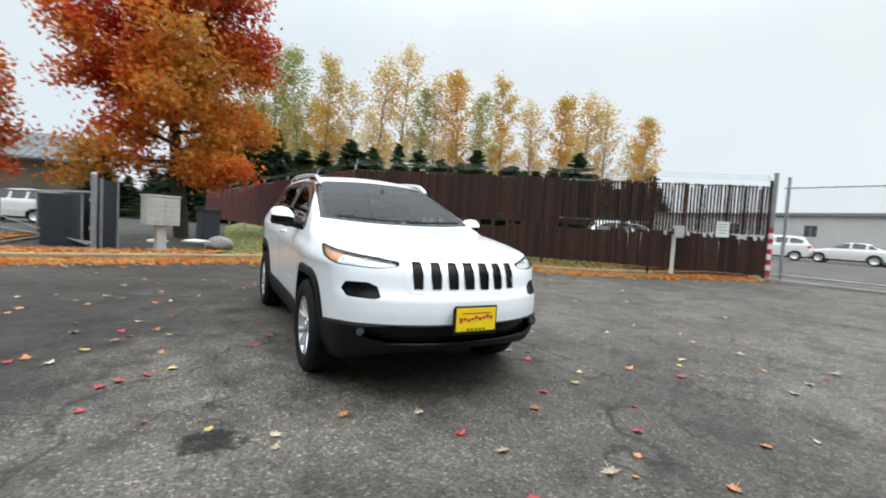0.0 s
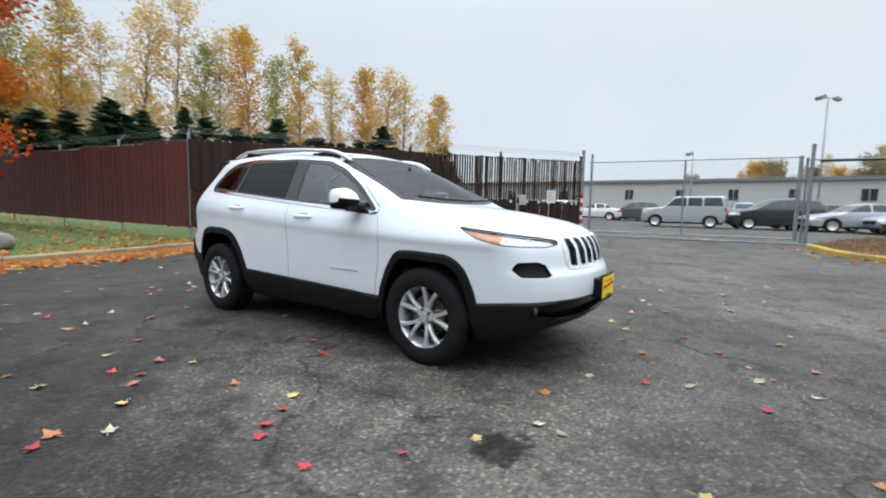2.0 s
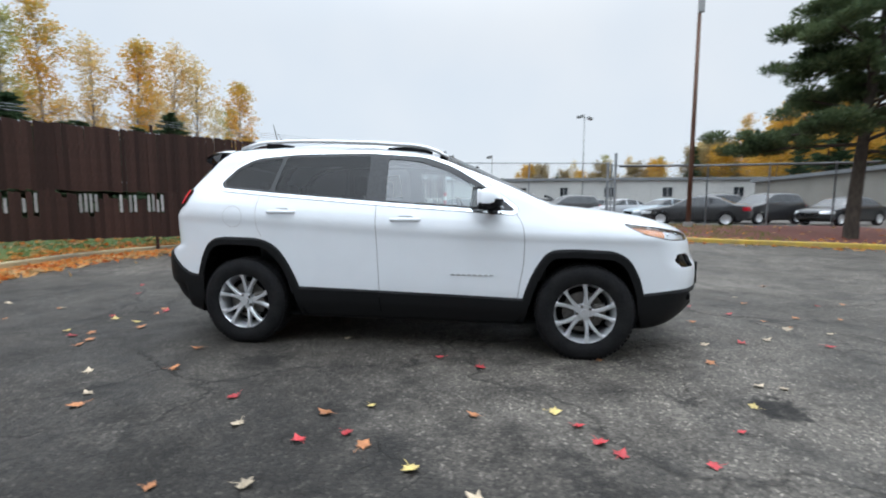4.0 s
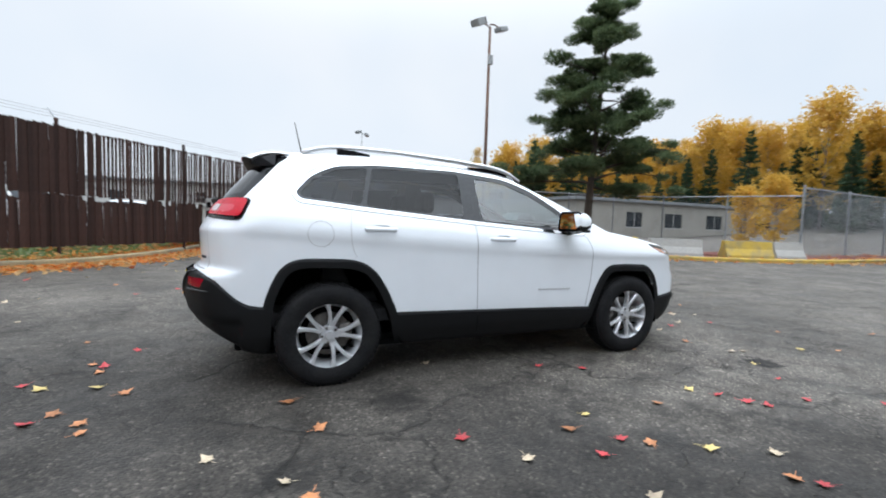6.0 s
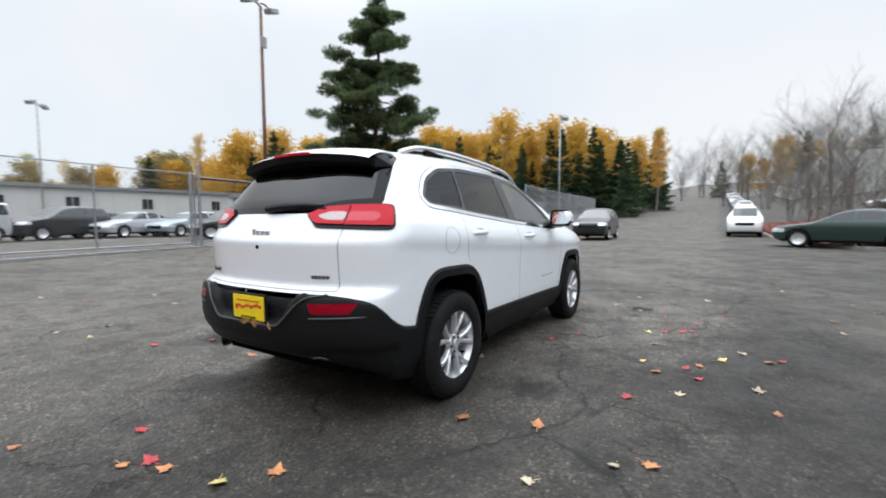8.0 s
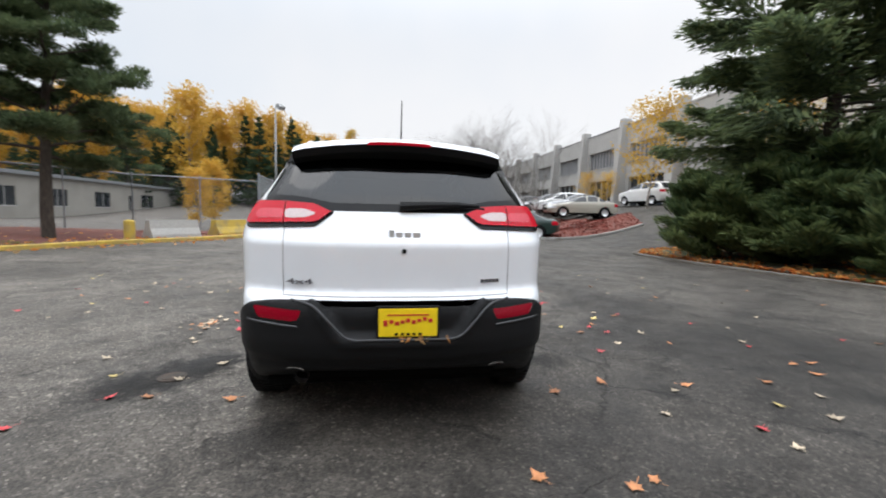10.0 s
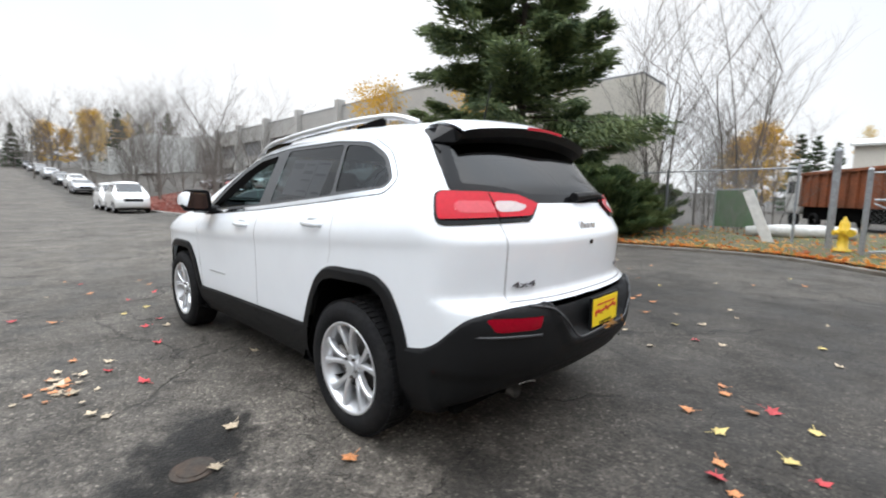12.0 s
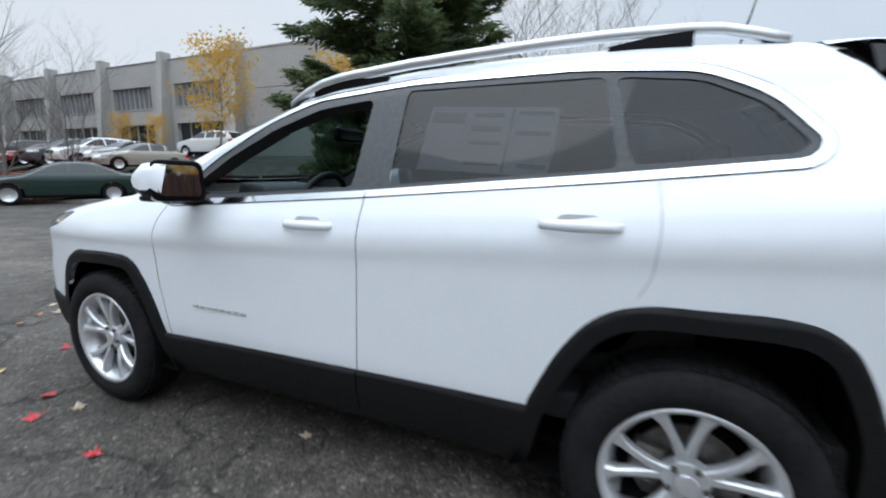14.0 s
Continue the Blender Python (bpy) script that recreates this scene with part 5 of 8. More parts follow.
for sd in (1, -1):
    bm = bmesh.new()
    prism(bm, round_poly([(.28, .52), (.30, .66), (-.22, .62), (-.40, 1.16), (-.52, 1.18), (-.40, .50)], .06), sd * .37 - .25, sd * .37 + .25, "y", .04)
    seat = part("front_seat", bm, SEAT, hero, "black cloth seat")
    bm = bmesh.new()
    box(bm, -.55, -.44, sd * .37 - .13, sd * .37 + .13, 1.22, 1.40, .04)
    part("headrest", bm, SEAT, seat)
bm = bmesh.new()
prism(bm, round_poly([(-.62, .52), (-.60, .66), (-1.12, .64), (-1.30, 1.16), (-1.42, 1.16), (-1.35, .50)], .06), -.62, .62, "y", .04)
rear_seat = part("rear_seat", bm, SEAT, hero, "black cloth rear bench")
for yy in (-.38, 0, .38):
    bm = bmesh.new()
    box(bm, -1.43, -1.34, yy - .11, yy + .11, 1.18, 1.34, .03)
    part("headrest", bm, SEAT, rear_seat)
bm = bmesh.new()
box(bm, -2.0, .9, -.78, .78, .40, .50, .02)
part("floor_pan", bm, SEAT, hero)
bm = bmesh.new()
box(bm, -1.6, .2, -.50, .50, 1.56, 1.585, .01)
part("headliner", bm, TRIM_GREY, hero)
bm = bmesh.new()
box(bm, .40, .44, -.13, .13, 1.40, 1.48, .015)
cyl(bm, (.44, 0, 1.45), (.50, 0, 1.50), .012, .012, 8)
part("inside_mirror", bm, GLOSS_BLACK, hero, "black interior mirror")
# the open window's frame shows its depth
rim_pts = round_poly([(.775, 1.116), (.54, 1.286), (.315, 1.406), (.09, 1.485), (-.175, 1.514), (-.165, 1.174)], .03)
V, Fc = [], []
for x, z in rim_pts:
    y = surface_y(x, z) - .003
    V += [(x, y, z), (x + .018 * (-1 if x > .3 else 0), y - .055, z - (.022 if z > 1.2 else 0))]
n = len(rim_pts)
np_part("window_seal", V, [(2 * k, 2 * k + 1, 2 * ((k + 1) % n) + 1, 2 * ((k + 1) % n)) for k in range(n)], SEAT, hero, "black window seal")
# door cards
for sd in (1, -1):
    bm = bmesh.new()
    box(bm, -.84, .80, min(sd * .76, sd * .80), max(sd * .76, sd * .80), .50, 1.06, .01)
    part("door_card", bm, TRIM_GREY, hero)
# price sheet behind the rear side glass
sheet_o = Vector((-.66, surface_y(-.66, 1.345) - .034, 1.345))
tilt = math.degrees(math.atan2(surface_y(-.66, 1.24) - surface_y(-.66, 1.45), .21))
sm = Matrix.Translation(sheet_o) @ Matrix.Rotation(radians(tilt), 4, "X") @ Matrix.Rotation(radians(-3.5), 4, "Y")
bm = bmesh.new()
box(bm, -.235, .235, -.001, .001, -.125, .125, 0, sm)
sheet = part("price_sheet", bm, PAPER, hero, "printed price sheet inside the window")
for x0, x1, z0, z1 in ((-.22, -.10, .095, .108), (-.22, -.10, .02, .035), (-.225, -.13, -.10, -.085), (-.05, .06, .085, .10), (-.05, .06, .03, .05), (-.06, .06, -.02, -.008), (-.06, .06, -.095, -.085), (-.085, -.078, -.12, .12), (.09, .22, .06, .10)):
    bm = bmesh.new()
    box(bm, x0, x1, .001, .003, z0, z1, 0, sm)
    part("print_bar", bm, PAPER_INK, sheet)

# ---------------------------------------------------------------- ground
def ground_z(x, y):
    r = np.hypot(x, y)
    z = .07 * sstep(5, 12, r) + .18 * sstep(9.5, 13.5, y)
    z = z + 2.1 * sstep(-7.5, -20, y) * sstep(7.5, 15, x)
    return z + .07 * np.maximum(0, np.hypot(np.maximum(x - 34, 0), 4) - 4) * sstep(90, 20, np.abs(y - 0))


g = np.sinh(np.linspace(-7.2, 7.2, 241)) * (700 / math.sinh(7.2))
gx, gy = np.meshgrid(g, g, indexing="ij")
gz = ground_z(gx, gy)
ids = np.arange(241 * 241).reshape(241, 241)
quads = np.stack([ids[:-1, :-1], ids[1:, :-1], ids[1:, 1:], ids[:-1, 1:]], -1).reshape(-1, 4)
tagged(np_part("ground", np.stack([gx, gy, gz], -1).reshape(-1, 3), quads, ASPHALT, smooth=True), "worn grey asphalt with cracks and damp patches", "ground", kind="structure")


def smooth_line(pts, step=.25):
    """An open line through points (Catmull-Rom), cut into short steps."""
    P = [Vector(p) for p in pts]
    P = [2 * P[0] - P[1]] + P + [2 * P[-1] - P[-2]]
    out = []
    for a, b, c, d in zip(P, P[1:], P[2:], P[3:]):
        n = max(1, int((c - b).length / step))
        for k in range(n):
            t = k / n
            out.append(.5 * ((2 * b) + (c - a) * t + (2 * a - 5 * b + 4 * c - d) * t * t + (3 * b - a - 3 * c + d) * t ** 3))
    return out + [P[-2]]


def kerb(name, pts, mt, label, width=.15, height=.13, lift=0.0):
    """A kerb with rounded edges along a line; the walk side lies to its right. Joints every 3 m."""
    root = tagged(new(name), label, "kerb", kind="structure")
    line = smooth_line([(*p, 0) for p in pts])
    run, start = 0.0, 0
    pieces = []
    for i in range(1, len(line)):
        run += (line[i] - line[i - 1]).length
        if run > 3.0 or i == len(line) - 1:
            pieces.append(line[start:i + 1])
            start, run = i, 0.0
    for seg in pieces:
        bm = bmesh.new()
        rows = []
        for i, p in enumerate(seg):
            d = (seg[min(i + 1, len(seg) - 1)] - seg[max(i - 1, 0)]).normalized()
            q = p + d * (.006 if i == 0 else -.006 if i == len(seg) - 1 else 0)
            nrm = Vector((-d.y, d.x, 0))
            z = float(ground_z(p.x, p.y)) + lift
            rows.append([bm.verts.new(q + nrm * o + Vector((0, 0, z + h))) for o, h in ((0, -.1), (0, height - .03), (.012, height - .008), (.035, height), (width - .02, height), (width, height - .015), (width, -.1))])
        for r0, r1 in zip(rows, rows[1:]):
            for k in range(6):
                bm.faces.new((r0[k], r0[k + 1], r1[k + 1], r1[k]))
        for r in (rows[0][::-1], rows[-1]):
            bm.faces.new(r)
        bmesh.ops.recalc_face_normals(bm, faces=bm.faces)
        part("kerb_stone", bm, mt, root)
    return line


def verge(name, line, back, mt, label, z_front, z_back, cat="grass", lumps=.03, ramp=0):
    """A raised strip between a kerb line and a line behind it."""
    n, m = len(line), 10
    B = [back[min(int(i * (len(back) - 1) / (n - 1)), len(back) - 1)] for i in range(n)] if not callable(back) else [back(p) for p in line]
    V, Fc = [], []
    for i, (a, b) in enumerate(zip(line, B)):
        for j in range(m):
            t = j / (m - 1)
            p = Vector(a) * (1 - t) + Vector(b) * t
            base = float(ground_z(p.x, p.y))
            z = base + z_front + (z_back - z_front) * (t * t * (3 - 2 * t)) + lumps * (noise.noise(p * .9) + .5 * noise.noise(p * 2.7)) * min(1, 4 * t)
            if ramp and i < ramp:  # the end slopes down to the ground
                z = base - .02 + (z - base + .02) * i / ramp
            V.append((p.x, p.y, z))
    for i in range(n - 1):
        for j in range(m - 1):
            Fc.append((i * m + j, i * m + j + 1, (i + 1) * m + j + 1, (i + 1) * m + j))
    return tagged(np_part(name, V, Fc, mt, smooth=True), label, cat, kind="structure"), np.array(V).reshape(n, m, 3)


def strew(grid, count, rng, near_front=0.0):
    """Random places on a strip made by verge()."""
    n, m, _ = grid.shape
    i = rng.uniform(0, n - 1.001, count)
    t = rng.uniform(0, 1, count)
    t = np.where(rng.uniform(0, 1, count) < near_front, t ** 3.6, t)
    j = t * (m - 1.001)
    a, b = i.astype(int), j.astype(int)
    u, v = (i - a)[:, None], (j - b)[:, None]
    return grid[a, b] * (1 - u) * (1 - v) + grid[a + 1, b] * u * (1 - v) + grid[a, b + 1] * (1 - u) * v + grid[a + 1, b + 1] * u * v


def diamonds(C, size, rng, flat=0.0, long=1.0, bend=.25):
    """Small bent leaves (four corners, two triangles) at places C."""
    n = len(C)
    u = rng.normal(size=(n, 3)) * (1, 1, 1 - flat)
    u /= np.linalg.norm(u, axis=1)[:, None]
    w = rng.normal(size=(n, 3)) * (1, 1, 1 - flat)
    w = np.cross(u, np.cross(w, u))
    w /= np.maximum(np.linalg.norm(w, axis=1), 1e-6)[:, None]
    k = np.cross(u, w)
    s = (size * rng.uniform(.6, 1.25, n))[:, None]
    V = np.stack([C - u * s * long, C + w * s * .55 + k * s * bend, C + u * s * long, C - w * s * .55 + k * s * bend], 1).reshape(-1, 3)
    b = np.arange(n) * 4
    Fc = np.concatenate([np.stack([b, b + 1, b + 2], 1), np.stack([b, b + 2, b + 3], 1)])
    return V, Fc


def blades(C, h, rng):
    n = len(C)
    a = rng.uniform(0, 2 * np.pi, n)
    d = np.stack([np.cos(a), np.sin(a), 0 * a], 1) * .006
    tip = np.stack([rng.normal(0, .35, n), rng.normal(0, .35, n), np.ones(n)], 1) * (h * rng.uniform(.5, 1.4, n))[:, None]
    V = np.stack([C - d, C + d, C + tip], 1).reshape(-1, 3)
    return V, np.arange(3 * n).reshape(-1, 3)


rng = np.random.default_rng(3)
# the strip along the slatted fence
west = kerb("kerb_west", [(-5.6, -14), (-6.2, -8), (-6.5, -4.5), (-6.9, -2.3), (-7.3, 0), (-7.75, 2), (-7.9, 3.9), (-7.3, 5.5), (-6.2, 6.35), (-5.2, 7.0), (-4.4, 8.2), (-3.7, 9.8), (-3.0, 11.4), (-1.95, 12.1)], KERB_WORN,
            "low grey concrete kerb edged with fallen leaves")
FENCE_CORNER, GATE_POST = Vector((-9.4, 2.65, 0)), Vector((-1.65, 12.4, 0))
FENCE_END = Vector((-30.0, -1.7, 0))


def behind_west(p):
    if p.y < 2.2:
        return Vector((p.x - 26, p.y * .9 + 1.0, 0))
    t = min(max((p.y - 2.2) / 9.6, 0), 1)
    return FENCE_CORNER.lerp(GATE_POST, t) + Vector((-1.2, 1.0, 0)) * (1 - t) + Vector((-.3, .3, 0))


west_in = [p + Vector((-.14, .06, 0)) for p in west if p.y > -1.75]
_, west_grid = verge("lawn", west_in, behind_west, GRASS, "damp green lawn with fallen leaves beside the fence", .11, .36, ramp=5)
strip_in = [p + Vector((-.14, .06, 0)) for p in west if p.y < -1.45]
_, strip_grid = verge("kerb_strip", strip_in, lambda p: Vector((p.x - 2.4, p.y + .5, 0)), MULCH, "narrow strip of soil and leaves behind the kerb", .11, .0, "planting bed", .02)
C = strew(west_grid, 30000, rng, .5)
C = C[(C[:, 0] > -24)]
V, Fc = blades(C, .05, rng)
tagged(np_part("grass_blades", V, Fc, BLADES), "short green grass blades on the lawn", "grass", kind="stuff")
# the island with the yellow kerb, round pole and pine
north = kerb("kerb_north", [(4.6, 11.9), (5.3, 10.6), (6.8, 9.75), (8.5, 9.0), (10.2, 8.2), (12.0, 6.9), (14.0, 5.9), (16.4, 5.3), (20, 5.1), (28, 5.6), (40, 6.4)], KERB_YELLOW,
             "concrete kerb with worn yellow paint", width=.17)
north_in = [p + Vector((.05, .15, 0)) for p in north]
_, north_grid = verge("planting_strip", north_in, lambda p: Vector((p.x + (1.5 if p.x < 14 else 0), max(13.6, p.y + 1.2) if p.x < 11 else max(13.6 - (p.x - 11) * 1.3, p.y + 1.1), 0)), MULCH,
                      "planting strip with brown leaves and mulch round the pine", .11, .2, "planting bed", .06)
C = strew(north_grid, 22000, rng)
C = C[(C[:, 0] < 9.0)]
V, Fc = blades(C, .09, rng)
tagged(np_part("rough_grass", V, Fc, BLADES), "rough grass round the pole in the planting strip", "grass", kind="stuff")
# the verge with spruce and hydrant
south = kerb("kerb_south", [(9.3, -13.5), (9.4, -9.6), (8.3, -7.9), (6.2, -7.9), (4.0, -8.3), (1.2, -8.9), (-1.0, -9.2), (-2.4, -8.95), (-3.7, -7.9), (-5.0, -6.95), (-7.5, -6.2), (-13, -6.0)][::-1], KERB_DIRTY, "low dirty concrete kerb edged with leaves", lift=-.06)
south_in = [p + Vector((0, -.13, 0)) for p in south]
_, south_grid = verge("verge", south_in, lambda p: Vector((p.x - .5, -17.5 + .15 * p.x, 0)), VERGE_SOIL, "grass verge with fallen leaves under the spruce", .08, .12, "grass", .05)
C = strew(south_grid, 16000, rng, .4)
C = C[(C[:, 0] < 3.5) & (C[:, 1] > -14)]
V, Fc = blades(C, .06, rng)
tagged(np_part("verge_grass", V, Fc, BLADES), "thin grass on the verge by the hydrant", "grass", kind="stuff")
# the mulched bank under the upper parking
bank = kerb("kerb_bank", [(15.6, -12.6), (15.0, -9.5), (16.2, -6.6), (19.0, -5.4), (24, -4.9), (32, -5.0), (44, -5.2)], KERB, "grey concrete kerb below the mulched bank", lift=0)
bank_in = [p + Vector((.06, -.1, 0)) for p in bank]
_, bank_grid = verge("mulch_bank", bank_in, lambda p: Vector((p.x + (3.0 if p.x < 17 else .5), min(-11.8, p.y - 1), 0)), MULCH, "bank of red-brown bark mulch below the parked cars", .10, .40, "planting bed", .08)
C = strew(bank_grid, 6000, rng)
V, Fc = diamonds(C + (0, 0, .02), .06, rng, .4)
tagged(np_part("bark_chips", V, Fc, BARK_CHIPS), "loose bark and red leaves on the bank", "mulch", kind="stuff")
# drifts of leaves along the kerbs
for grid, line, count, who in ((west_grid, west, 20000, "lawn"), (strip_grid, west[:48], 7000, "kerb strip"), (north_grid, north, 1500, "yellow kerb"), (south_grid, south, 9000, "verge")):
    C1 = strew(grid, count // (6 if who == "lawn" else 2), rng, .97 if who == "lawn" else .3 if who == "kerb strip" else .85)
    k = rng.integers(0, len(line), count // 2)
    P = np.array([tuple(p) for p in line])[k]
    off = np.abs(rng.normal(0, .42, count // 2))
    d = np.array([tuple((line[min(i + 1, len(line) - 1)] - line[max(i - 1, 0)]).normalized()) for i in k])
    nrm = np.stack([d[:, 1], -d[:, 0], 0 * off], 1)
    C2 = P + nrm * off[:, None] + d * rng.normal(0, .2, count // 2)[:, None]
    C2[:, 2] = ground_z(C2[:, 0], C2[:, 1])
    V, Fc = diamonds(np.concatenate([C1, C2]) + (0, 0, .025), .07, rng, .75)
    tagged(np_part("leaf_drift", V, Fc, LITTER), "drift of orange and brown leaves along the " + who, "fallen leaves", kind="stuff")

# ---------------------------------------------------------------- fences
def fence_post(root, x, y, z0, z1, r=.038, mt=None, cap=True):
    bm = bmesh.new()
    cyl(bm, (x, y, z0), (x, y, z1), r, r, 12)
    if cap:
        bmesh.ops.create_uvsphere(bm, u_segments=10, v_segments=6, radius=r * 1.15, matrix=Matrix.Translation((x, y, z1)))
    return part("post", bm, mt or STEEL, root)


def rail(root, a, b, r=.022, name="rail", mt=None):
    bm = bmesh.new()
    cyl(bm, a, b, r, r, 8)
    return part(name, bm, mt or STEEL, root)


def link_mesh(root, a, b, h, step=.085, r=.0014):
    """Woven wire between two feet a and b, h high: two sets of slanting wires."""
    a, b = np.array(a, float), np.array(b, float)
    L = np.hypot(*(b - a)[:2])
    d = (b - a) / L
    V, Fc = [], []
    nrm = np.array([-d[1], d[0], 0])
    for way in (1, -1):
        for s in np.arange(-h, L, step):
            p0, p1 = max(s, 0), min(s + h, L)
            if p1 - p0 < .02:
                continue
            h0, h1 = (p0 - s, p1 - s) if way > 0 else (h - (p0 - s), h - (p1 - s))
            P, Q = a + d * p0 + (0, 0, h0), a + d * p1 + (0, 0, h1)
            up = np.cross(nrm, (Q - P) / np.linalg.norm(Q - P))
            k = len(V)
            for c in (P, Q):
                for t in (0, 2.094, 4.189):
                    V.append(c + nrm * (way * .003 + r * math.cos(t)) + up * r * math.sin(t))
            Fc += [(k + i, k + (i + 1) % 3, k + 3 + (i + 1) % 3, k + 3 + i) for i in range(3)]
    ob = np_part("wire_mesh", V, Fc, STEEL, root, "galvanised chain-link wire")
    ob["kind"] = "stuff"


def chain_fence(name, label, pts, h, group="chain-link fences", every=3.0, top=True, bottom=True, r=.034, over=.05, z_off=0.0, thick=.021, step=.085, wire=.0014):
    root = thing(name, label, "fence", group)
    for a, b in zip(pts, pts[1:]):
        a, b = Vector((*a, float(ground_z(*a)) + z_off)), Vector((*b, float(ground_z(*b)) + z_off))
        n = max(1, round((b - a).length / every))
        for k in range(n + 1):
            p = a.lerp(b, k / n)
            fence_post(root, p.x, p.y, p.z - .1, p.z + h + over, r)
        up = Vector((0, 0, h))
        if top:
            rail(root, a + up, b + up, thick, "top_rail")
        if bottom:
            rail(root, a + Vector((0, 0, .06)), b + Vector((0, 0, .06)), .012, "bottom_rail")
        link_mesh(root, a + Vector((0, 0, .05)), b + Vector((0, 0, .05)), h - .05, step, wire)
    return root


def slat_mesh(name, w, h, mt):
    bm = bmesh.new()
    box(bm, -w / 2, w / 2, -.005, .005, 0, h)
    for v in bm.verts:  # tops cut at a slant
        if v.co.z > h - .01 and v.co.x > 0:
            v.co.z -= w * .35
    me = bpy.data.meshes.new(name)
    bm.to_mesh(me)
    bm.free()
    me.materials.append(mt)
    return me


def slatted_fence(name, label, a, b, base0, base1, top0, top1, mt, pitch, seed, tiers):
    """Posts, rails and upright slats from a to b. tiers(u): the pieces (from, to, width) of the slat at u metres."""
    root = thing(name, label, "fence")
    d = b - a
    L, ang = d.length, math.degrees(math.atan2(d.y, d.x))
    r = random.Random(seed)
    n = max(1, round(L / 2.9))
    side = Vector((-d.y, d.x, 0)).normalized()
    for k in range(n + 1):
        p = a.lerp(b, k / n) + side * .05
        fence_post(root, p.x, p.y, base0 + (base1 - base0) * k / n - .25, top0 + (top1 - top0) * k / n + .12, .036, mt if k and pitch < .1 else None)
        if k % 2 == 0:  # slanting arms for barbed wire
            bm = bmesh.new()
            q = Vector((p.x, p.y, top0 + (top1 - top0) * k / n + .1))
            cyl(bm, q, q + side * .22 + Vector((0, 0, .26)), .014, .010, 6)
            part("wire_arm", bm, STEEL, root)
    for zf, rr in ((.98, .021), (.52, .016), (.06, .016)):
        rail(root, a + side * .035 + Vector((0, 0, base0 + (top0 - base0) * zf)), b + side * .035 + Vector((0, 0, base1 + (top1 - base1) * zf)), rr)
    for o, hh in ((.07, .16), (.14, .23), (.20, .30)):
        rail(root, a + side * o + Vector((0, 0, top0 + hh)), b + side * o + Vector((0, 0, top1 + hh)), .004, "barbed_wire")
    meshes = {}
    m = int(L / pitch)
    for k in range(m):
        u = (k + .5) * L / m
        t = u / L
        base, top = base0 + (base1 - base0) * t, top0 + (top1 - top0) * t
        for z0, z1, w, *own in tiers(u, base, top, r):
            key = (round(z1 - z0, 1), round(w, 3), len(own))
            if key not in meshes:
                meshes[key] = slat_mesh("slat", w, key[0], own[0] if own else mt)
            ob = new("slat", meshes[key])
            ob.parent = root
            p = a + d * t + side * ((k % 2) * .012 + r.uniform(-.003, .003))
            ob.matrix_basis = pose(p.x, p.y, z0 + r.uniform(-.015, .015), 0, r.uniform(-.5, .5), ang + r.uniform(-4, 4))
    return root


def brown_tiers(u, base, top, r):
    """Slats in two lengths, with a slit between them where they have slipped; near the gate the upper ones stand apart."""
    slit = (1.3 < u < 3.0) or (3.9 < u < 5.6) or (6.9 < u < 8.3) or u > 10.2
    # about half the slats here carry a pale piece for the daylight behind
    if .25 < u < 3.3 and r.random() < .5:
        return [(base + .03, .98 + r.uniform(-.03, .03), .093), (1.0, 1.38 + r.uniform(-.04, .02), .048, SLIT_LIGHT), (1.44, top - r.uniform(0, .04), .093)]
    if u < 6.6:
        return [(base + .03, (1.33 if r.random() < .6 else 1.44) if slit else 1.47, .093), (1.46, top - r.uniform(0, .04), .093 if not slit or r.random() < .8 else .07)]
    return [(base + .03, 1.38 + r.uniform(-.04, .08), .091), (1.44, top + r.uniform(-.06, .04), .054 if r.random() < .85 else .088)]


def red_tiers(u, base, top, r):
    return [(base + .02, top - r.uniform(0, .02), .119)]


slatted_fence("slatted_fence", "chain-link fence filled with weathered dark brown slats", FENCE_CORNER, GATE_POST - Vector((.05, .06, 0)), .40, .28, 2.86, 2.84, SLAT_BROWN, .088, 5, brown_tiers)
slatted_fence("slatted_fence", "chain-link fence filled with maroon slats behind the lawn", FENCE_END, FENCE_CORNER - Vector((.05, 0, 0)), .80, .40, 2.50, 2.85, SLAT_RED, .115, 6, red_tiers)
# gate in the gap, with the striped post
gate = thing("sliding_gate", "galvanised chain-link sliding gate across the lot entrance", "gate")
gz0 = .27
fence_post(gate, GATE_POST.x, GATE_POST.y, gz0 - .2, 3.18, .055)
fence_post(gate, GATE_POST.x + .28, GATE_POST.y + .1, gz0 - .2, 3.05, .04)
TAPE = material("red_reflective_tape", (.45, .03, .04), .4, 0, grain=.1)
for k in range(5):
    bm = bmesh.new()
    cyl(bm, (GATE_POST.x, GATE_POST.y, gz0 + .05 + k * .3), (GATE_POST.x, GATE_POST.y, gz0 + .2 + k * .3), .0585, .0585, 14)
    part("red_stripe", bm, TAPE, gate, "red warning stripe")
for k in range(4):
    bm = bmesh.new()
    cyl(bm, (GATE_POST.x, GATE_POST.y, gz0 + .2 + k * .3), (GATE_POST.x, GATE_POST.y, gz0 + .35 + k * .3), .058, .058, 14)
    part("white_stripe", bm, PAPER, gate, "white warning stripe")
G0, G1 = GATE_POST + Vector((.2, .05, 0)), Vector((4.45, 13.3, 0))
for k in (1, 2):
    p = G0.lerp(G1, k / 2)
    fence_post(gate, p.x, p.y, gz0 + .05, 2.78, .028 if k < 2 else .055)
fence_post(gate, G1.x + .25, G1.y - .1, gz0 - .1, 3.1, .05)
rail(gate, G0 + Vector((0, 0, 2.78)), G1 + Vector((0, 0, 2.78)), .020, "top_rail")
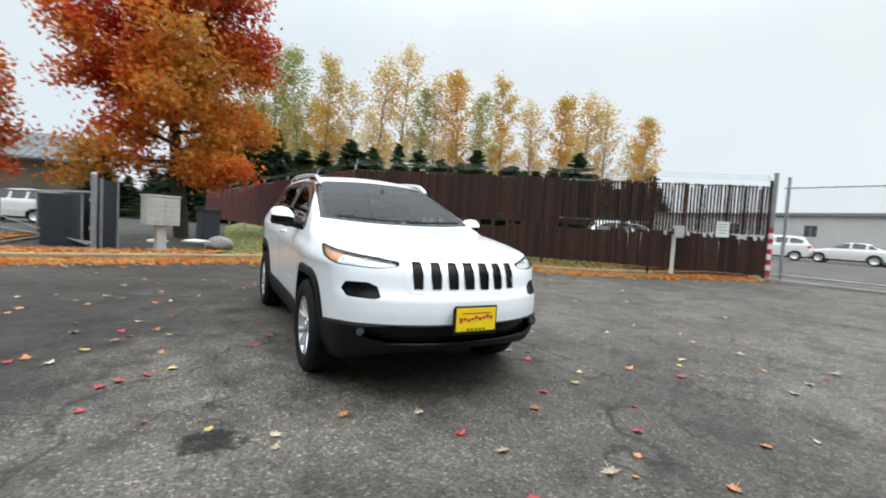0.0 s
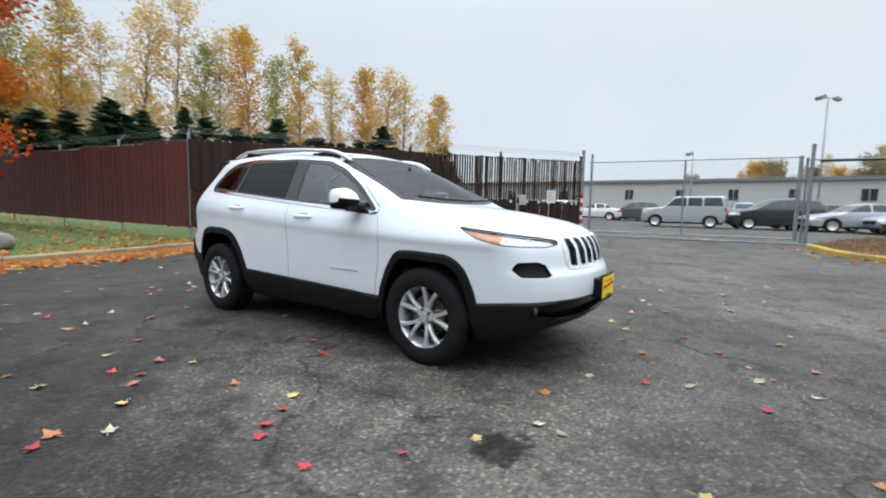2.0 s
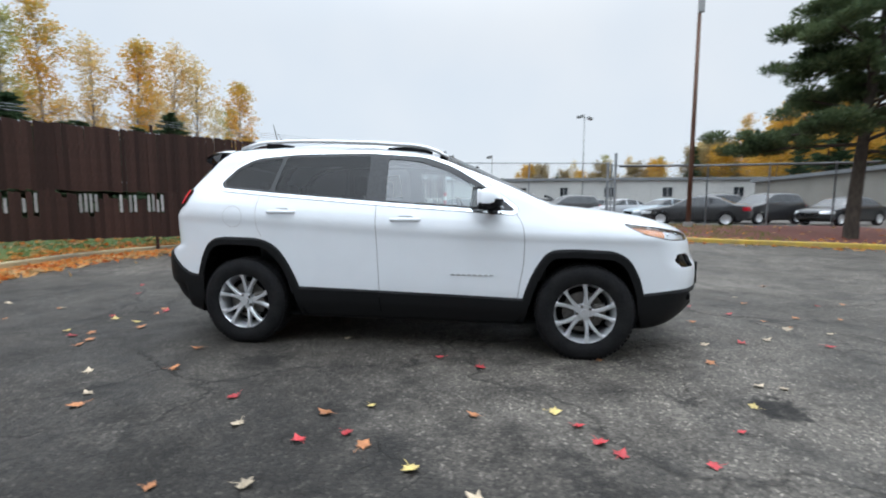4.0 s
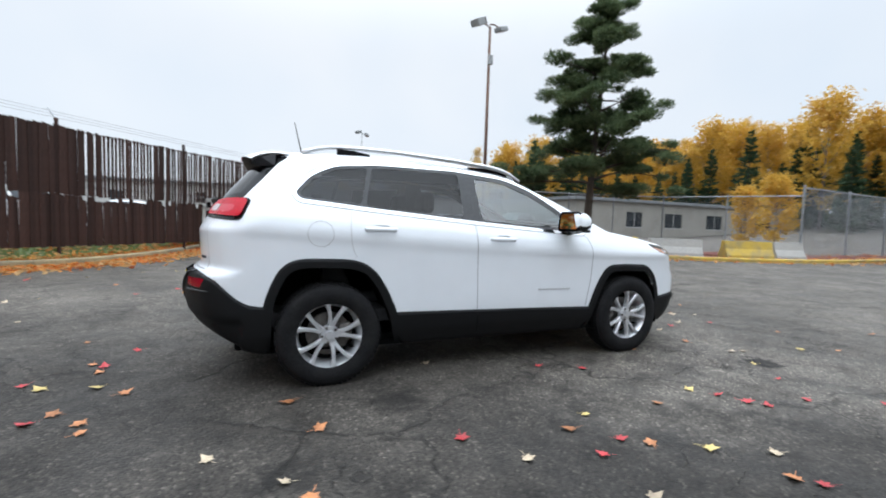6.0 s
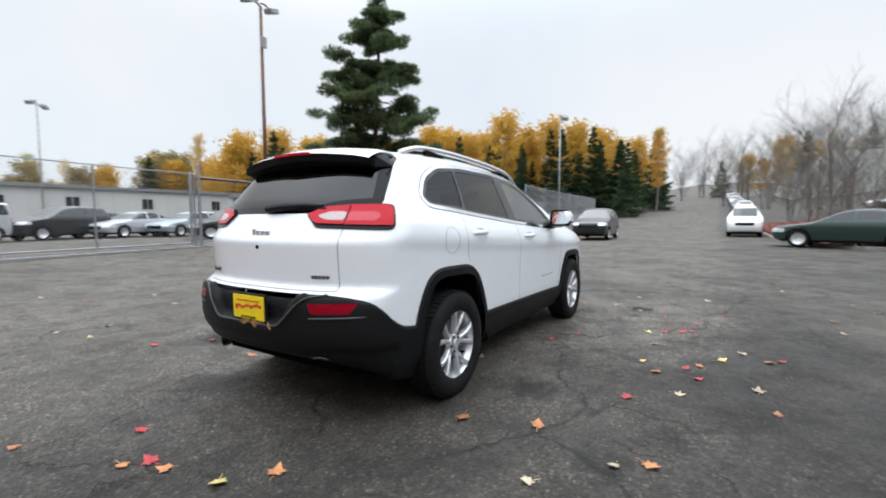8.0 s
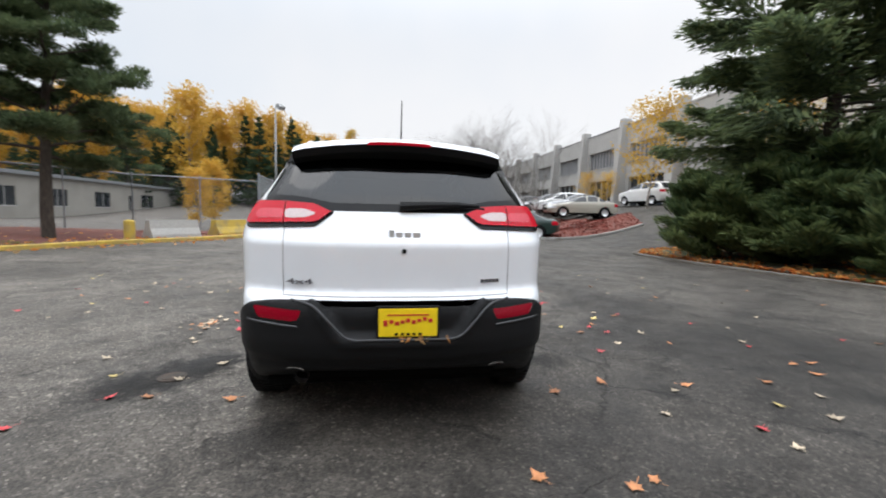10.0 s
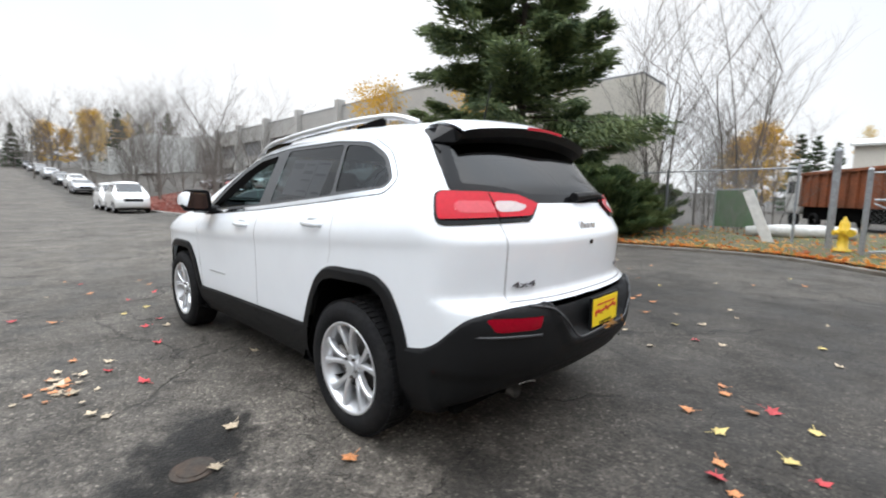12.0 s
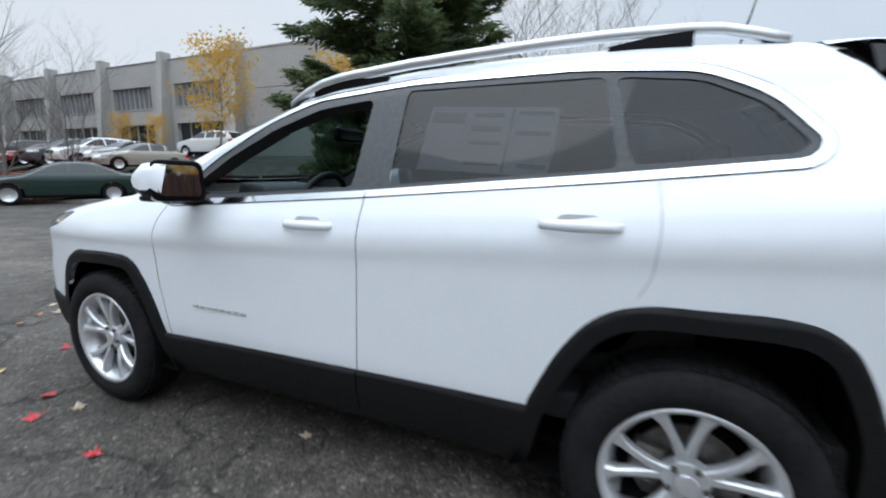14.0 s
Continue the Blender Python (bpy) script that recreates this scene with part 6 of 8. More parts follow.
rail(gate, G0 + Vector((0, 0, gz0 + .1)), G1 + Vector((0, 0, gz0 + .1)), .025, "bottom_rail")
link_mesh(gate, G0 + Vector((0, 0, gz0 + .1)), G1 + Vector((0, 0, gz0 + .1)), 2.4, .085)
bm = bmesh.new()
box(bm, -1.9, 4.6, -.05, .05, 0, .03, .01, Matrix.Translation((G0.x + 1.9, G0.y - .25, .245)) @ Matrix.Rotation(math.atan2(G1.y - G0.y, G1.x - G0.x), 4, "Z"))
part("ground_track", bm, STEEL, gate, "steel gate track")
# the fence on along the planting strip
lot_fence = chain_fence("chain_link_fence", "galvanised chain-link fence between planting strip and car lot", [(4.6, 13.35), (8.2, 13.9), (12.2, 13.4), (14.6, 10.0), (16.7, 5.75)], 2.45, every=2.6, r=.03)
rail(lot_fence, Vector((4.9, 13.5, 2.68)), Vector((8.3, 14.0, 2.72)), .045, "cantilever_rail", material("dark_rail", (.05, .045, .04), .6, .3, grain=.2))
rail(lot_fence, Vector((8.3, 14.0, 2.72)), Vector((14.0, 13.6, 2.72)), .045, "cantilever_rail", bpy.data.materials["dark_rail"])
chain_fence("chain_link_fence", "tall grey chain-link fence along the road", [(16.7, 5.75), (24, 6.3), (39, 7.6)], 2.75, every=3.2, r=.036, step=.06, wire=.0024)
# gate and fence beside the hydrant
south_fence = chain_fence("chain_link_fence", "galvanised chain-link fence with gate behind the hydrant", [(-3.3, -10.2), (-6.5, -9.6), (-12, -9.0)], 1.75, every=3.0, r=.05)
chain_fence("chain_link_fence", "chain-link fence with leaves behind the verge", [(-2.0, -12.2), (1.2, -12.6), (3.5, -13.0)], 2.0, every=2.4)
for k in range(7):
    q = Vector((-3.4, -10.12, 0)).lerp(Vector((-8.6, -9.36, 0)), (k + .5) / 7)
    rail(south_fence, q + Vector((0, 0, .08)), q + Vector((0, 0, 1.70)), .016, "upright")
rail(south_fence, Vector((-3.4, -10.12, 1.27)), Vector((-12, -8.95, 1.27)), .026, "middle_rail")
rail(south_fence, Vector((-3.4, -10.10, .22)), Vector((-8.0, -9.42, .86)), .024, "brace")
rail(south_fence, Vector((-3.4, -10.10, 1.2)), Vector((-5.2, -9.85, .25)), .016, "brace")
fence_post(south_fence, -2.75, -11.2, -.1, 2.35, .07)

# ---------------------------------------------------------------- trees
class Wood:
    """Tapered limbs gathered into one mesh."""

    def __init__(self):
        self.V, self.F = [], []

    def limb(self, pts, r0, r1, n=6):
        pts = np.asarray(pts, float)
        m = len(pts)
        k0 = len(self.V)
        for i in range(m):
            d = pts[min(i + 1, m - 1)] - pts[max(i - 1, 0)]
            d = d / (np.linalg.norm(d) + 1e-9)
            u = np.cross(d, (.31, .17, .93) if abs(d[2]) < .9 else (1, .2, .1))
            u /= np.linalg.norm(u)
            w = np.cross(d, u)
            r = r0 + (r1 - r0) * i / (m - 1)
            for k in range(n):
                a = 2 * math.pi * k / n
                self.V.append(pts[i] + r * (math.cos(a) * u + math.sin(a) * w))
        for i in range(m - 1):
            for k in range(n):
                self.F.append((k0 + i * n + k, k0 + i * n + (k + 1) % n, k0 + (i + 1) * n + (k + 1) % n, k0 + (i + 1) * n + k))

    def part(self, name, mt, root):
        return np_part(name, self.V, self.F, mt, root, smooth=True)


def wander(rng, p, d, length, steps, bend, lift=0.0):
    """A crooked line from p along d."""
    pts = [np.array(p, float)]
    d = np.array(d, float) / np.linalg.norm(d)
    for _ in range(steps):
        d = d + rng.normal(0, bend, 3) + (0, 0, lift)
        d /= np.linalg.norm(d)
        pts.append(pts[-1] + d * length / steps)
    return np.array(pts)


def broadleaf(name, label, rng, h, trunk_r, crown0, crown_r, leaves, size, mt, bark, shape, limbs=16, at=None, group="", spread=.45, loose=.13, lean=(0, 0)):
    """A broad-leaved tree: trunk, limbs, boughs and a crown of single leaves. shape(t): the crown's half-width at t of its height."""
    root = thing(name, label, "tree", group, at)
    wood = Wood()
    trunk = wander(rng, (0, 0, -.1), (*lean, 1), h * .93, 9, .035)
    wood.limb(trunk, trunk_r, trunk_r * .12, 9)
    tips = []
    for k in range(limbs):
        t = ((k + rng.uniform(0, .8)) / limbs) ** .9
        z = crown0 + (h - crown0) * t * .92
        i = min(z / (h * .93) * 9, 8.99)
        base = trunk[int(i)] + (trunk[int(i) + 1] - trunk[int(i)]) * (i % 1)
        a = k * 2.4 + rng.uniform(-.4, .4)
        reach = max(.25, crown_r * shape(t) * rng.uniform(.75, 1.05))
        up = spread + .9 * t
        limb = wander(rng, base, (math.cos(a), math.sin(a), up), reach * math.hypot(1, up * .6), 6, .10, .02)
        lr = trunk_r * (.42 - .28 * t)
        wood.limb(limb, lr, lr * .18, 6)
        for j in range(5):
            q = limb[2 + j % 5] if j < 4 else limb[-1]
            b = a + rng.uniform(-1.3, 1.3)
            bough = wander(rng, q, (math.cos(b), math.sin(b), rng.uniform(-.15, .7)), reach * rng.uniform(.25, .5), 4, .16)
            wood.limb(bough, lr * .32, lr * .06, 4)
            tips += [bough[2], bough[3], bough[4], limb[3 + j % 4]]
    wood.part("trunk", bark, root)
    if leaves:
        tips = np.array(tips)
        C = tips[rng.integers(0, len(tips), leaves)] + rng.normal(0, 1, (leaves, 3)) * (crown_r * loose + .12) * (1, 1, .75)
        C = C[C[:, 2] > crown0 * .75]
        V, Fc = diamonds(C, size, rng, .2)
        np_part("crown", V, Fc, mt, root)
    return root


def sprays(C, D, size, rng):
    """Narrow needle sprays at places C that point along D."""
    n = len(C)
    D = D + rng.normal(0, .28, (n, 3))
    D /= np.linalg.norm(D, axis=1)[:, None]
    up = np.array([0, 0, 1.0]) + rng.normal(0, .5, (n, 3))
    w = np.cross(D, up)
    w /= np.maximum(np.linalg.norm(w, axis=1), 1e-6)[:, None]
    k = np.cross(w, D)
    s = (size * rng.uniform(.6, 1.3, n))[:, None]
    V = np.stack([C - D * s, C + w * s * .24 - k * s * .08, C + D * s, C - w * s * .24 - k * s * .08], 1).reshape(-1, 3)
    b = np.arange(n) * 4
    return V, np.concatenate([np.stack([b, b + 1, b + 2], 1), np.stack([b, b + 2, b + 3], 1)])


def conifer(name, label, rng, h, trunk_r, low, reach, mt, bark, whorls, per, droop, tuft, size, at=None, group="", gaps=.0, pad=.5, hang=.25, z_min=.0, wild=.35, loose=.5):
    """A needle tree: whorls of boughs, each fringed with sprays of needles. low: the lowest whorl; reach(t): bough length at t of the height."""
    root = thing(name, label, "tree", group, at)
    wood = Wood()
    trunk = wander(rng, (0, 0, -.1), (0, 0, 1), h, 10, .012)
    wood.limb(trunk, trunk_r, .015, 9)
    places, ways = [], []
    for k in range(whorls):
        t = (k + rng.uniform(0, .7)) / whorls
        z = low + (h - low) * t
        i = min(z / h * 10, 9.99)
        base = trunk[int(i)] + (trunk[int(i) + 1] - trunk[int(i)]) * (i % 1)
        for j in range(per):
            if rng.uniform() < gaps:
                continue
            a = j * 2 * math.pi / per + k * 1.1 + rng.uniform(-.35, .35)
            L = max(.12, reach(t) * rng.uniform(1 - wild, 1.1))
            start = base + (0, 0, rng.uniform(-loose, loose) * (h - low) / whorls)
            b = wander(rng, start, (math.cos(a), math.sin(a), rng.uniform(.05, .25) - droop * (1 - t)), L, 6, .07, .035)
            br = max(.008, trunk_r * .26 * (1 - .7 * t))
            wood.limb(b, br, .004, 4)
            m = int(tuft * (.6 + L) * 2.2)
            f = 1.2 + 4.8 * rng.uniform(0, 1, m) ** .8
            q = np.minimum(f.astype(int), 5)
            p = b[q] + (b[q + 1] - b[q]) * (f - q)[:, None]
            d = (b[q + 1] - b[q]) / (L / 6)
            turn = rng.uniform(.35, 1.35, m) * rng.choice([-1, 1], m)
            c, sn = np.cos(turn), np.sin(turn)
            out = np.stack([d[:, 0] * c - d[:, 1] * sn, d[:, 0] * sn + d[:, 1] * c, d[:, 2] - hang], 1)
            w = L * pad * (.25 + .75 * np.sin(np.pi * np.minimum(1, f / 6.4)))
            reach_out = rng.uniform(0, 1, m) * w
            places.append(p + out * reach_out[:, None] + rng.normal(0, .03 + L * .012, (m, 3)))
            ways.append(out + d * .4)
    wood.part("trunk", bark, root)
    C, D = np.concatenate(places), np.concatenate(ways)
    keep = C[:, 2] > z_min
    V, Fc = sprays(C[keep], D[keep], size, rng)
    np_part("crown", V, Fc, mt, root)
    return root


def bare_tree(name, label, rng, h, trunk_r, at, stems=1, group="", fine=1.0):
    root = thing(name, label, "tree", group, at)
    wood, twigs = Wood(), Wood()

    def grow(p, d, length, r, level):
        pts = wander(rng, p, d, length, 5, .065, .035)
        (wood if level < 2 else twigs).limb(pts, r, r * .42, 6 if level == 0 else 4 if level < 3 else 3)
        if level >= 4 or r < .004:
            return
        for k in range(int((7, 7, 7, 5)[level] * fine)):
            q = pts[1 + (k + level) % 5]
            a = rng.uniform(0, 2 * math.pi)
            dd = (pts[-1] - pts[-2]) / np.linalg.norm(pts[-1] - pts[-2])
            dd = dd + np.array([math.cos(a), math.sin(a), rng.uniform(.0, .5)]) * .85
            grow(q, dd, length * rng.uniform(.42, .62), max(r * .36, .0030), level + 1)

    for s in range(stems):
        a = s * 2.3
        grow((.15 * s * math.cos(a), .15 * s * math.sin(a), -.1), (.14 * math.cos(a) * (stems > 1), .14 * math.sin(a) * (stems > 1), 1), h * .62, trunk_r, 0)
    wood.part("trunk", TWIG, root)
    twigs.part("twig_crown", TWIG, root)["kind"] = "stuff"
    return root


def on(x, y, turn=0, dz=0.0):
    return pose(x, y, float(ground_z(x, y)) + dz, 0, 0, turn)


R = np.random.default_rng
broadleaf("maple_tree", "autumn maple with orange and red leaves on the lawn", R(11), 12.6, .28, 2.2, 3.2, 60000, .105, MAPLE, BARK, lambda t: (.98 + .12 * math.sin(t * 3.0)) * max(.02, 1 - t ** 2.2) ** .5, 36,
          on(-15.2, -2.45, 20, .02), spread=.12, loose=.075, lean=(-.04, -.11))
broadleaf("maple_tree", "smaller orange maple beyond the enclosure", R(12), 5.9, .14, 1.5, 1.45, 6500, .10, MAPLE, BARK, lambda t: math.sqrt(max(.03, 1 - t)), 18, on(-14.5, -8.6, 70, .3), spread=.3)
# poplars beyond the slatted fence: (bearing from the car park, height), then a thinner row behind
kinds = []
POPLAR_H = (16.5, 15.5, 14, 15, 13)
for k in range(5):
    pale = k in (1, 4)
    kinds.append(broadleaf("poplar_tree", "tall slim poplar, pale and thinning" if pale else "tall slim poplar with yellow autumn leaves", R(20 + k), POPLAR_H[k], .14, 3.6, 1.45, (4600, 2500, 4600, 3600, 2500)[k], .118,
                           POPLAR_PALE if pale else POPLAR_GREEN if k == 3 else POPLAR, BARK_PALE, lambda t: .30 + .85 * math.sin(math.pi * min(1, .14 + .84 * t)) ** .8, 24, on(-64 + k * 1.2, 4 + k * 3.1), "poplars beyond the fence", 1.1))
rr = random.Random(4)
for k, (ang, h) in enumerate(((176.5, 20.5), (173.2, 22.3), (170.0, 22.6), (167.4, 23.4), (164.5, 20.2), (161.1, 22.6), (158.3, 25.0), (155.8, 19.6), (153.4, 21.4), (149.9, 22.8), (147.6, 19.0), (145.1, 22.3), (141.3, 18.2), (137.9, 19.3), (134.8, 18.9), (132.4, 17.7), (127.9, 16.8))):
    pick = (3, 3, 3, 0, 1, 4, 1, 3, 1, 2, 3, 0, 4, 2, 4, 4, 2)[k]
    d = 61 + rr.uniform(-1.5, 1.5)
    t = copy_thing(kinds[pick], on(4.76 + d * math.cos(radians(ang)), -1.58 + d * math.sin(radians(ang)), rr.uniform(0, 360)))
    q = h / POPLAR_H[pick]
    t.scale = (q, q, q)
for k in range(30):
    ang, d = 181 - 52.5 * k / 29 + rr.uniform(-.5, .5), rr.uniform(66, 74)
    h = (21.5 - 5.5 * k / 29) * rr.uniform(.72, .98)
    pick = (1, 4, 0, 1, 3)[k % 5]
    t = copy_thing(kinds[pick], on(4.76 + d * math.cos(radians(ang)), -1.58 + d * math.sin(radians(ang)), rr.uniform(0, 360)))
    q = h / POPLAR_H[pick]
    t.scale = (q, q, q)
# a dark understorey and firs behind
fir = conifer("fir_tree", "small dark fir behind the fence", R(31), 8.5, .12, .3, lambda t: 2.3 * (1 - t) ** .9 + .1, FIR, BARK, 30, 9, .25, 9, .24, on(-34, 14), "firs behind the fences", pad=.6, wild=.7, loose=.9)
for k in range(118):
    u = ((k * 37) % 118) / 117
    s = rr.choice((.6, .74, .78, .82, .86, .92, 1.05)) * rr.uniform(.92, 1.1)
    t = copy_thing(fir, on(-47 + 14 * u + rr.uniform(-2, 2), -4 + 54 * u + rr.uniform(-1, 1), rr.uniform(0, 360)))
    q = rr.uniform(1.5, 2.3)
    t.scale = (s * q, s * q, s * rr.uniform(.85, 1.15))
for k in range(14):
    t = copy_thing(fir, on(-46 - rr.uniform(0, 3), -3.5 - .62 * k, rr.uniform(0, 360)))
    s = rr.uniform(.35, .62)
    t.scale = (s * 1.9, s * 1.9, s)
# pine in the planting strip: crooked boughs that carry rounded pads of needles
def pad_pine(name, label, rng, h, trunk_r, low, reach, boughs, mt, bark, at):
    root = thing(name, label, "tree", "", at)
    wood = Wood()
    trunk = wander(rng, (0, 0, -.1), (.05, .02, 1), h, 12, .03, .02)
    wood.limb(trunk, trunk_r, .02, 10)
    C, D = [], []

    def pad(c, rad, n):
        u = rng.normal(size=(n, 3))
        u /= np.linalg.norm(u, axis=1)[:, None]
        r = rng.uniform(.1, 1.15, n) ** .6
        C.append(c + u * r[:, None] * (rad, rad, rad * .46))
        D.append(u * (1, 1, .5) + (0, 0, .45))

    for k in range(boughs):
        t = (k + rng.uniform(0, .9)) / boughs
        i = min((low + (h - low) * t) / h * 12, 11.99)
        base = trunk[int(i)] + (trunk[int(i) + 1] - trunk[int(i)]) * (i % 1)
        a = k * 2.4 + rng.uniform(-.5, .5)
        L = reach(t) * rng.uniform(.55, 1.05)
        b = wander(rng, base, (math.cos(a), math.sin(a), rng.uniform(-.12, .28)), L, 7, .13, .02)
        br = max(.014, trunk_r * .34 * (1 - .75 * t))
        wood.limb(b, br, .008, 5)
        for j in range(2 + int(L * 2.2)):
            f = rng.uniform(.42, 1.0) ** .8 * 6.99
            q = b[int(f)] + (b[int(f) + 1] - b[int(f)]) * (f % 1)
            side = rng.normal(0, .22 + .10 * L, 3) * (1, 1, .25)
            c = q + side + (0, 0, .10)
            wood.limb(np.array([q, (q + c) / 2 + (0, 0, -.02), c]), .012, .004, 4)
            rad = rng.uniform(.20, .52) * (.85 + .12 * L)
            pad(c, rad, int(380 * (rad / .4) ** 1.6))
    pad(trunk[-1] + (0, 0, -.1), .35, 160)
    wood.part("trunk", bark, root)
    V, Fc = sprays(np.concatenate(C), np.concatenate(D), .088, rng)
    np_part("crown", V, Fc, mt, root)
    return root


pad_pine("pine_tree", "tall dark green pine with gaps between its pads of needles", R(46), 10.3, .19, 2.6, lambda t: 3.0 * (1 - t) ** .80 + .45, 56, PINE, BARK, on(10.85, 10.5, 0, .12))
# spruce and spreading juniper on the verge
conifer("spruce_tree", "large dark green spruce on the verge", R(42), 14.0, .26, .8, lambda t: (min(3.1 + 7.5 * t, 6.5 * (1 - t) ** .85) + .3) * (.9 + .14 * math.sin(t * 31)), SPRUCE, BARK, 21, 8, .22, 105, .15, on(6.9, -12.8, 0, .05), gaps=.08, pad=.26, z_min=.15, hang=.38)
juniper = conifer("juniper_bush", "spreading dark green juniper under the spruce", R(43), 1.7, .07, .15, lambda t: 1.8 - .8 * t, JUNIPER, BARK, 9, 10, -.18, 95, .12, on(4.6, -10.1, 0, .05), "junipers under the spruce", pad=.40, hang=0)
for x, y, s, a in ((6.6, -9.6, 1.15, 50), (2.6, -10.4, .95, 140), (7.2, -10.8, 1.05, 200), (5.4, -11.4, 1.4, 20), (2.1, -11.6, .72, 80), (2.4, -14.6, .75, 300)):
    t = copy_thing(juniper, on(x, y, a, .05))
    t.scale = (s, s, s * 1.1)
# bare trees
b0 = bare_tree("bare_tree", "leafless grey tree at the mulched bank", R(51), 6.9, .085, on(20.2, -6.2, 0, .1), group="leafless trees")
b1 = bare_tree("bare_tree", "leafless many-stemmed tree on the verge", R(52), 8.8, .042, on(-.1, -16.4, 0, .05), 4, "leafless trees")
for ob, x, y, a, s in ((b0, 27, -8.2, 100, .95), (b1, 36, -9, 10, .9), (b0, 24.5, -7.4, 60, .8), (b1, 22.5, -9.4, 150, .8), (b0, 30.5, -8.9, 250, 1.0), (b1, 33, -10.4, 310, 1.0), (b0, 45, -9.5, 30, 1.2), (b1, 51, -10.5, 75, 1.2), (b0, 41, -8.5, 200, 1.1), (b1, 48, -8, 120, 1.0), (b1, 55, -9, 230, 1.2), (b0, 62, -11, 20, 1.5), (b1, 70, -8, 60, 1.3), (b0, 80, -3, 160, 1.6), (b1, 3.4, -18, 200, 1.2), (b1, -5.6, -9.35, 40, .13)):
    t = copy_thing(ob, on(x, y, a))
    t.scale = (s, s, s)
# young yellow trees at the concrete building
yb = broadleaf("young_tree", "young tree with sparse yellow leaves by the building", R(61), 6.5, .07, 1.5, 1.7, 2600, .10, GOLD, BARK_PALE, lambda t: .4 + .8 * math.sin(math.pi * min(1, .15 + .8 * t)), 16, on(21.5, -16.6), "young yellow trees", .8)
for x, y, s in ((28.6, -17.6, .40), (33.0, -18.0, .45), (13.5, -17.8, .8)):
    t = copy_thing(yb, on(x, y, 40 * s))
    t.scale = (s, s, s)
# woods beyond the low building
gold = broadleaf("birch_tree", "golden autumn tree in the wood", R(71), 14, .18, 1.5, 3.2, 4200, .24, GOLD, BARK_PALE, lambda t: .35 + .8 * math.sin(math.pi * min(1, .15 + .82 * t)), 20, on(70, 46), "golden trees in the wood", .8)
dark = conifer("fir_tree", "tall dark fir in the wood", R(72), 13, .2, .5, lambda t: 3.2 * (1 - t) ** .9 + .15, FIR, BARK, 20, 7, .25, 6, .42, on(64, 30), "firs in the wood", pad=.45)
for k in range(74):
    u = k / 73
    ang = math.radians(62 - 58 * u + rr.uniform(-1, 1))
    dist = 72 + rr.uniform(-8, 20)
    s = rr.uniform(.85, 1.1)
    t = copy_thing(dark if ang < .20 and k % 3 else gold if k % 8 else kinds[k % 5], on(dist * math.cos(ang), dist * math.sin(ang), rr.uniform(0, 360)))
    t.scale = (s * .86, s * .86, s * rr.uniform(.80, 1.02))
for k in range(36):
    u = k / 35
    ang = math.radians(58 - 52 * u + rr.uniform(-1.2, 1.2))
    dist = 58 + rr.uniform(-3, 9)
    s = rr.uniform(.5, .98)
    t = copy_thing(dark, on(dist * math.cos(ang), dist * math.sin(ang), rr.uniform(0, 360)))
    t.scale = (s * .8, s * .8, s)
for x, y, s in ((22, 9.6, .27), (19.5, 9.5, .22)):
    t = copy_thing(gold, on(x, y, 90 * s))
    t.scale = (s, s, s)
for k in range(16):  # far edge of the road
    x = 60 + 6 * k
    t = copy_thing((dark, kinds[1], gold, dark)[k % 4], on(x, 13 + 1.0 * k + rr.uniform(-2, 2), 33 * k))
    s = rr.uniform(.5, .8)
    t.scale = (s, s, s)
# trees on the slope where the road climbs away
for k in range(58):
    ang = math.radians(-15 + 31 * ((k * 37) % 58) / 57 + rr.uniform(-.6, .6))
    dist = 74 + rr.uniform(0, 62)
    y = dist * math.sin(ang)
    if -7.5 < y - .12 * (dist - 50) < 9.5 and dist < 105:
        y += 18 if ang > 0 else -14
    t = copy_thing((b0, b1, b1, gold, b0, dark, kinds[1])[k % 7], on(dist * math.cos(ang), y, 47 * k))
    s = rr.uniform(.9, 1.3) * (1.5 if k % 7 in (0, 1, 2, 4) else .62)
    t.scale = (s, s, s)
# hills of trees behind the car lot
hill = broadleaf("hill_tree", "dull tan and green tree on the hill", R(77), 13, .16, 1.2, 3.3, 4200, .24, HILL_LEAF, BARK, lambda t: .45 + .7 * math.sin(math.pi * min(1, .18 + .78 * t)), 18, on(42, 92), "trees on the hill", .8)
for k in range(72):
    x = -4 + 1.6 * k
    t = copy_thing((hill, kinds[3], dark, hill, kinds[1], gold, hill)[k % 7], on(x, 86 + rr.uniform(-7, 7), 50 * k))
    s = .46 + min(max(x, 0), 46) * .011 + rr.uniform(-.10, .10)
    t.scale = (s, s, s * rr.uniform(.9, 1.1))
# trees and brush beyond the verge
for ob, x, y, s in ((gold, 3.4, -47, .55), (gold, 6.0, -50, .5), (dark, .3, -52, .55), (dark, -1.4, -50, .48), (dark, 1.6, -55, .6), (kinds[1], -2.8, -57, .55), (b1, 1.6, -24, .75), (b1, 3.0, -26, .8), (b0, .2, -21, .6), (b1, -.8, -19, .55), (b0, 2.2, -20, .7), (b1, 1.9, -13.9, .3), (b1, .6, -14.8, .34), (b1, 3.0, -14.4, .42), (b1, -.4, -14.0, .26)):
    t = copy_thing(ob, on(x, y, 70 * x))
    t.scale = (s, s, s)

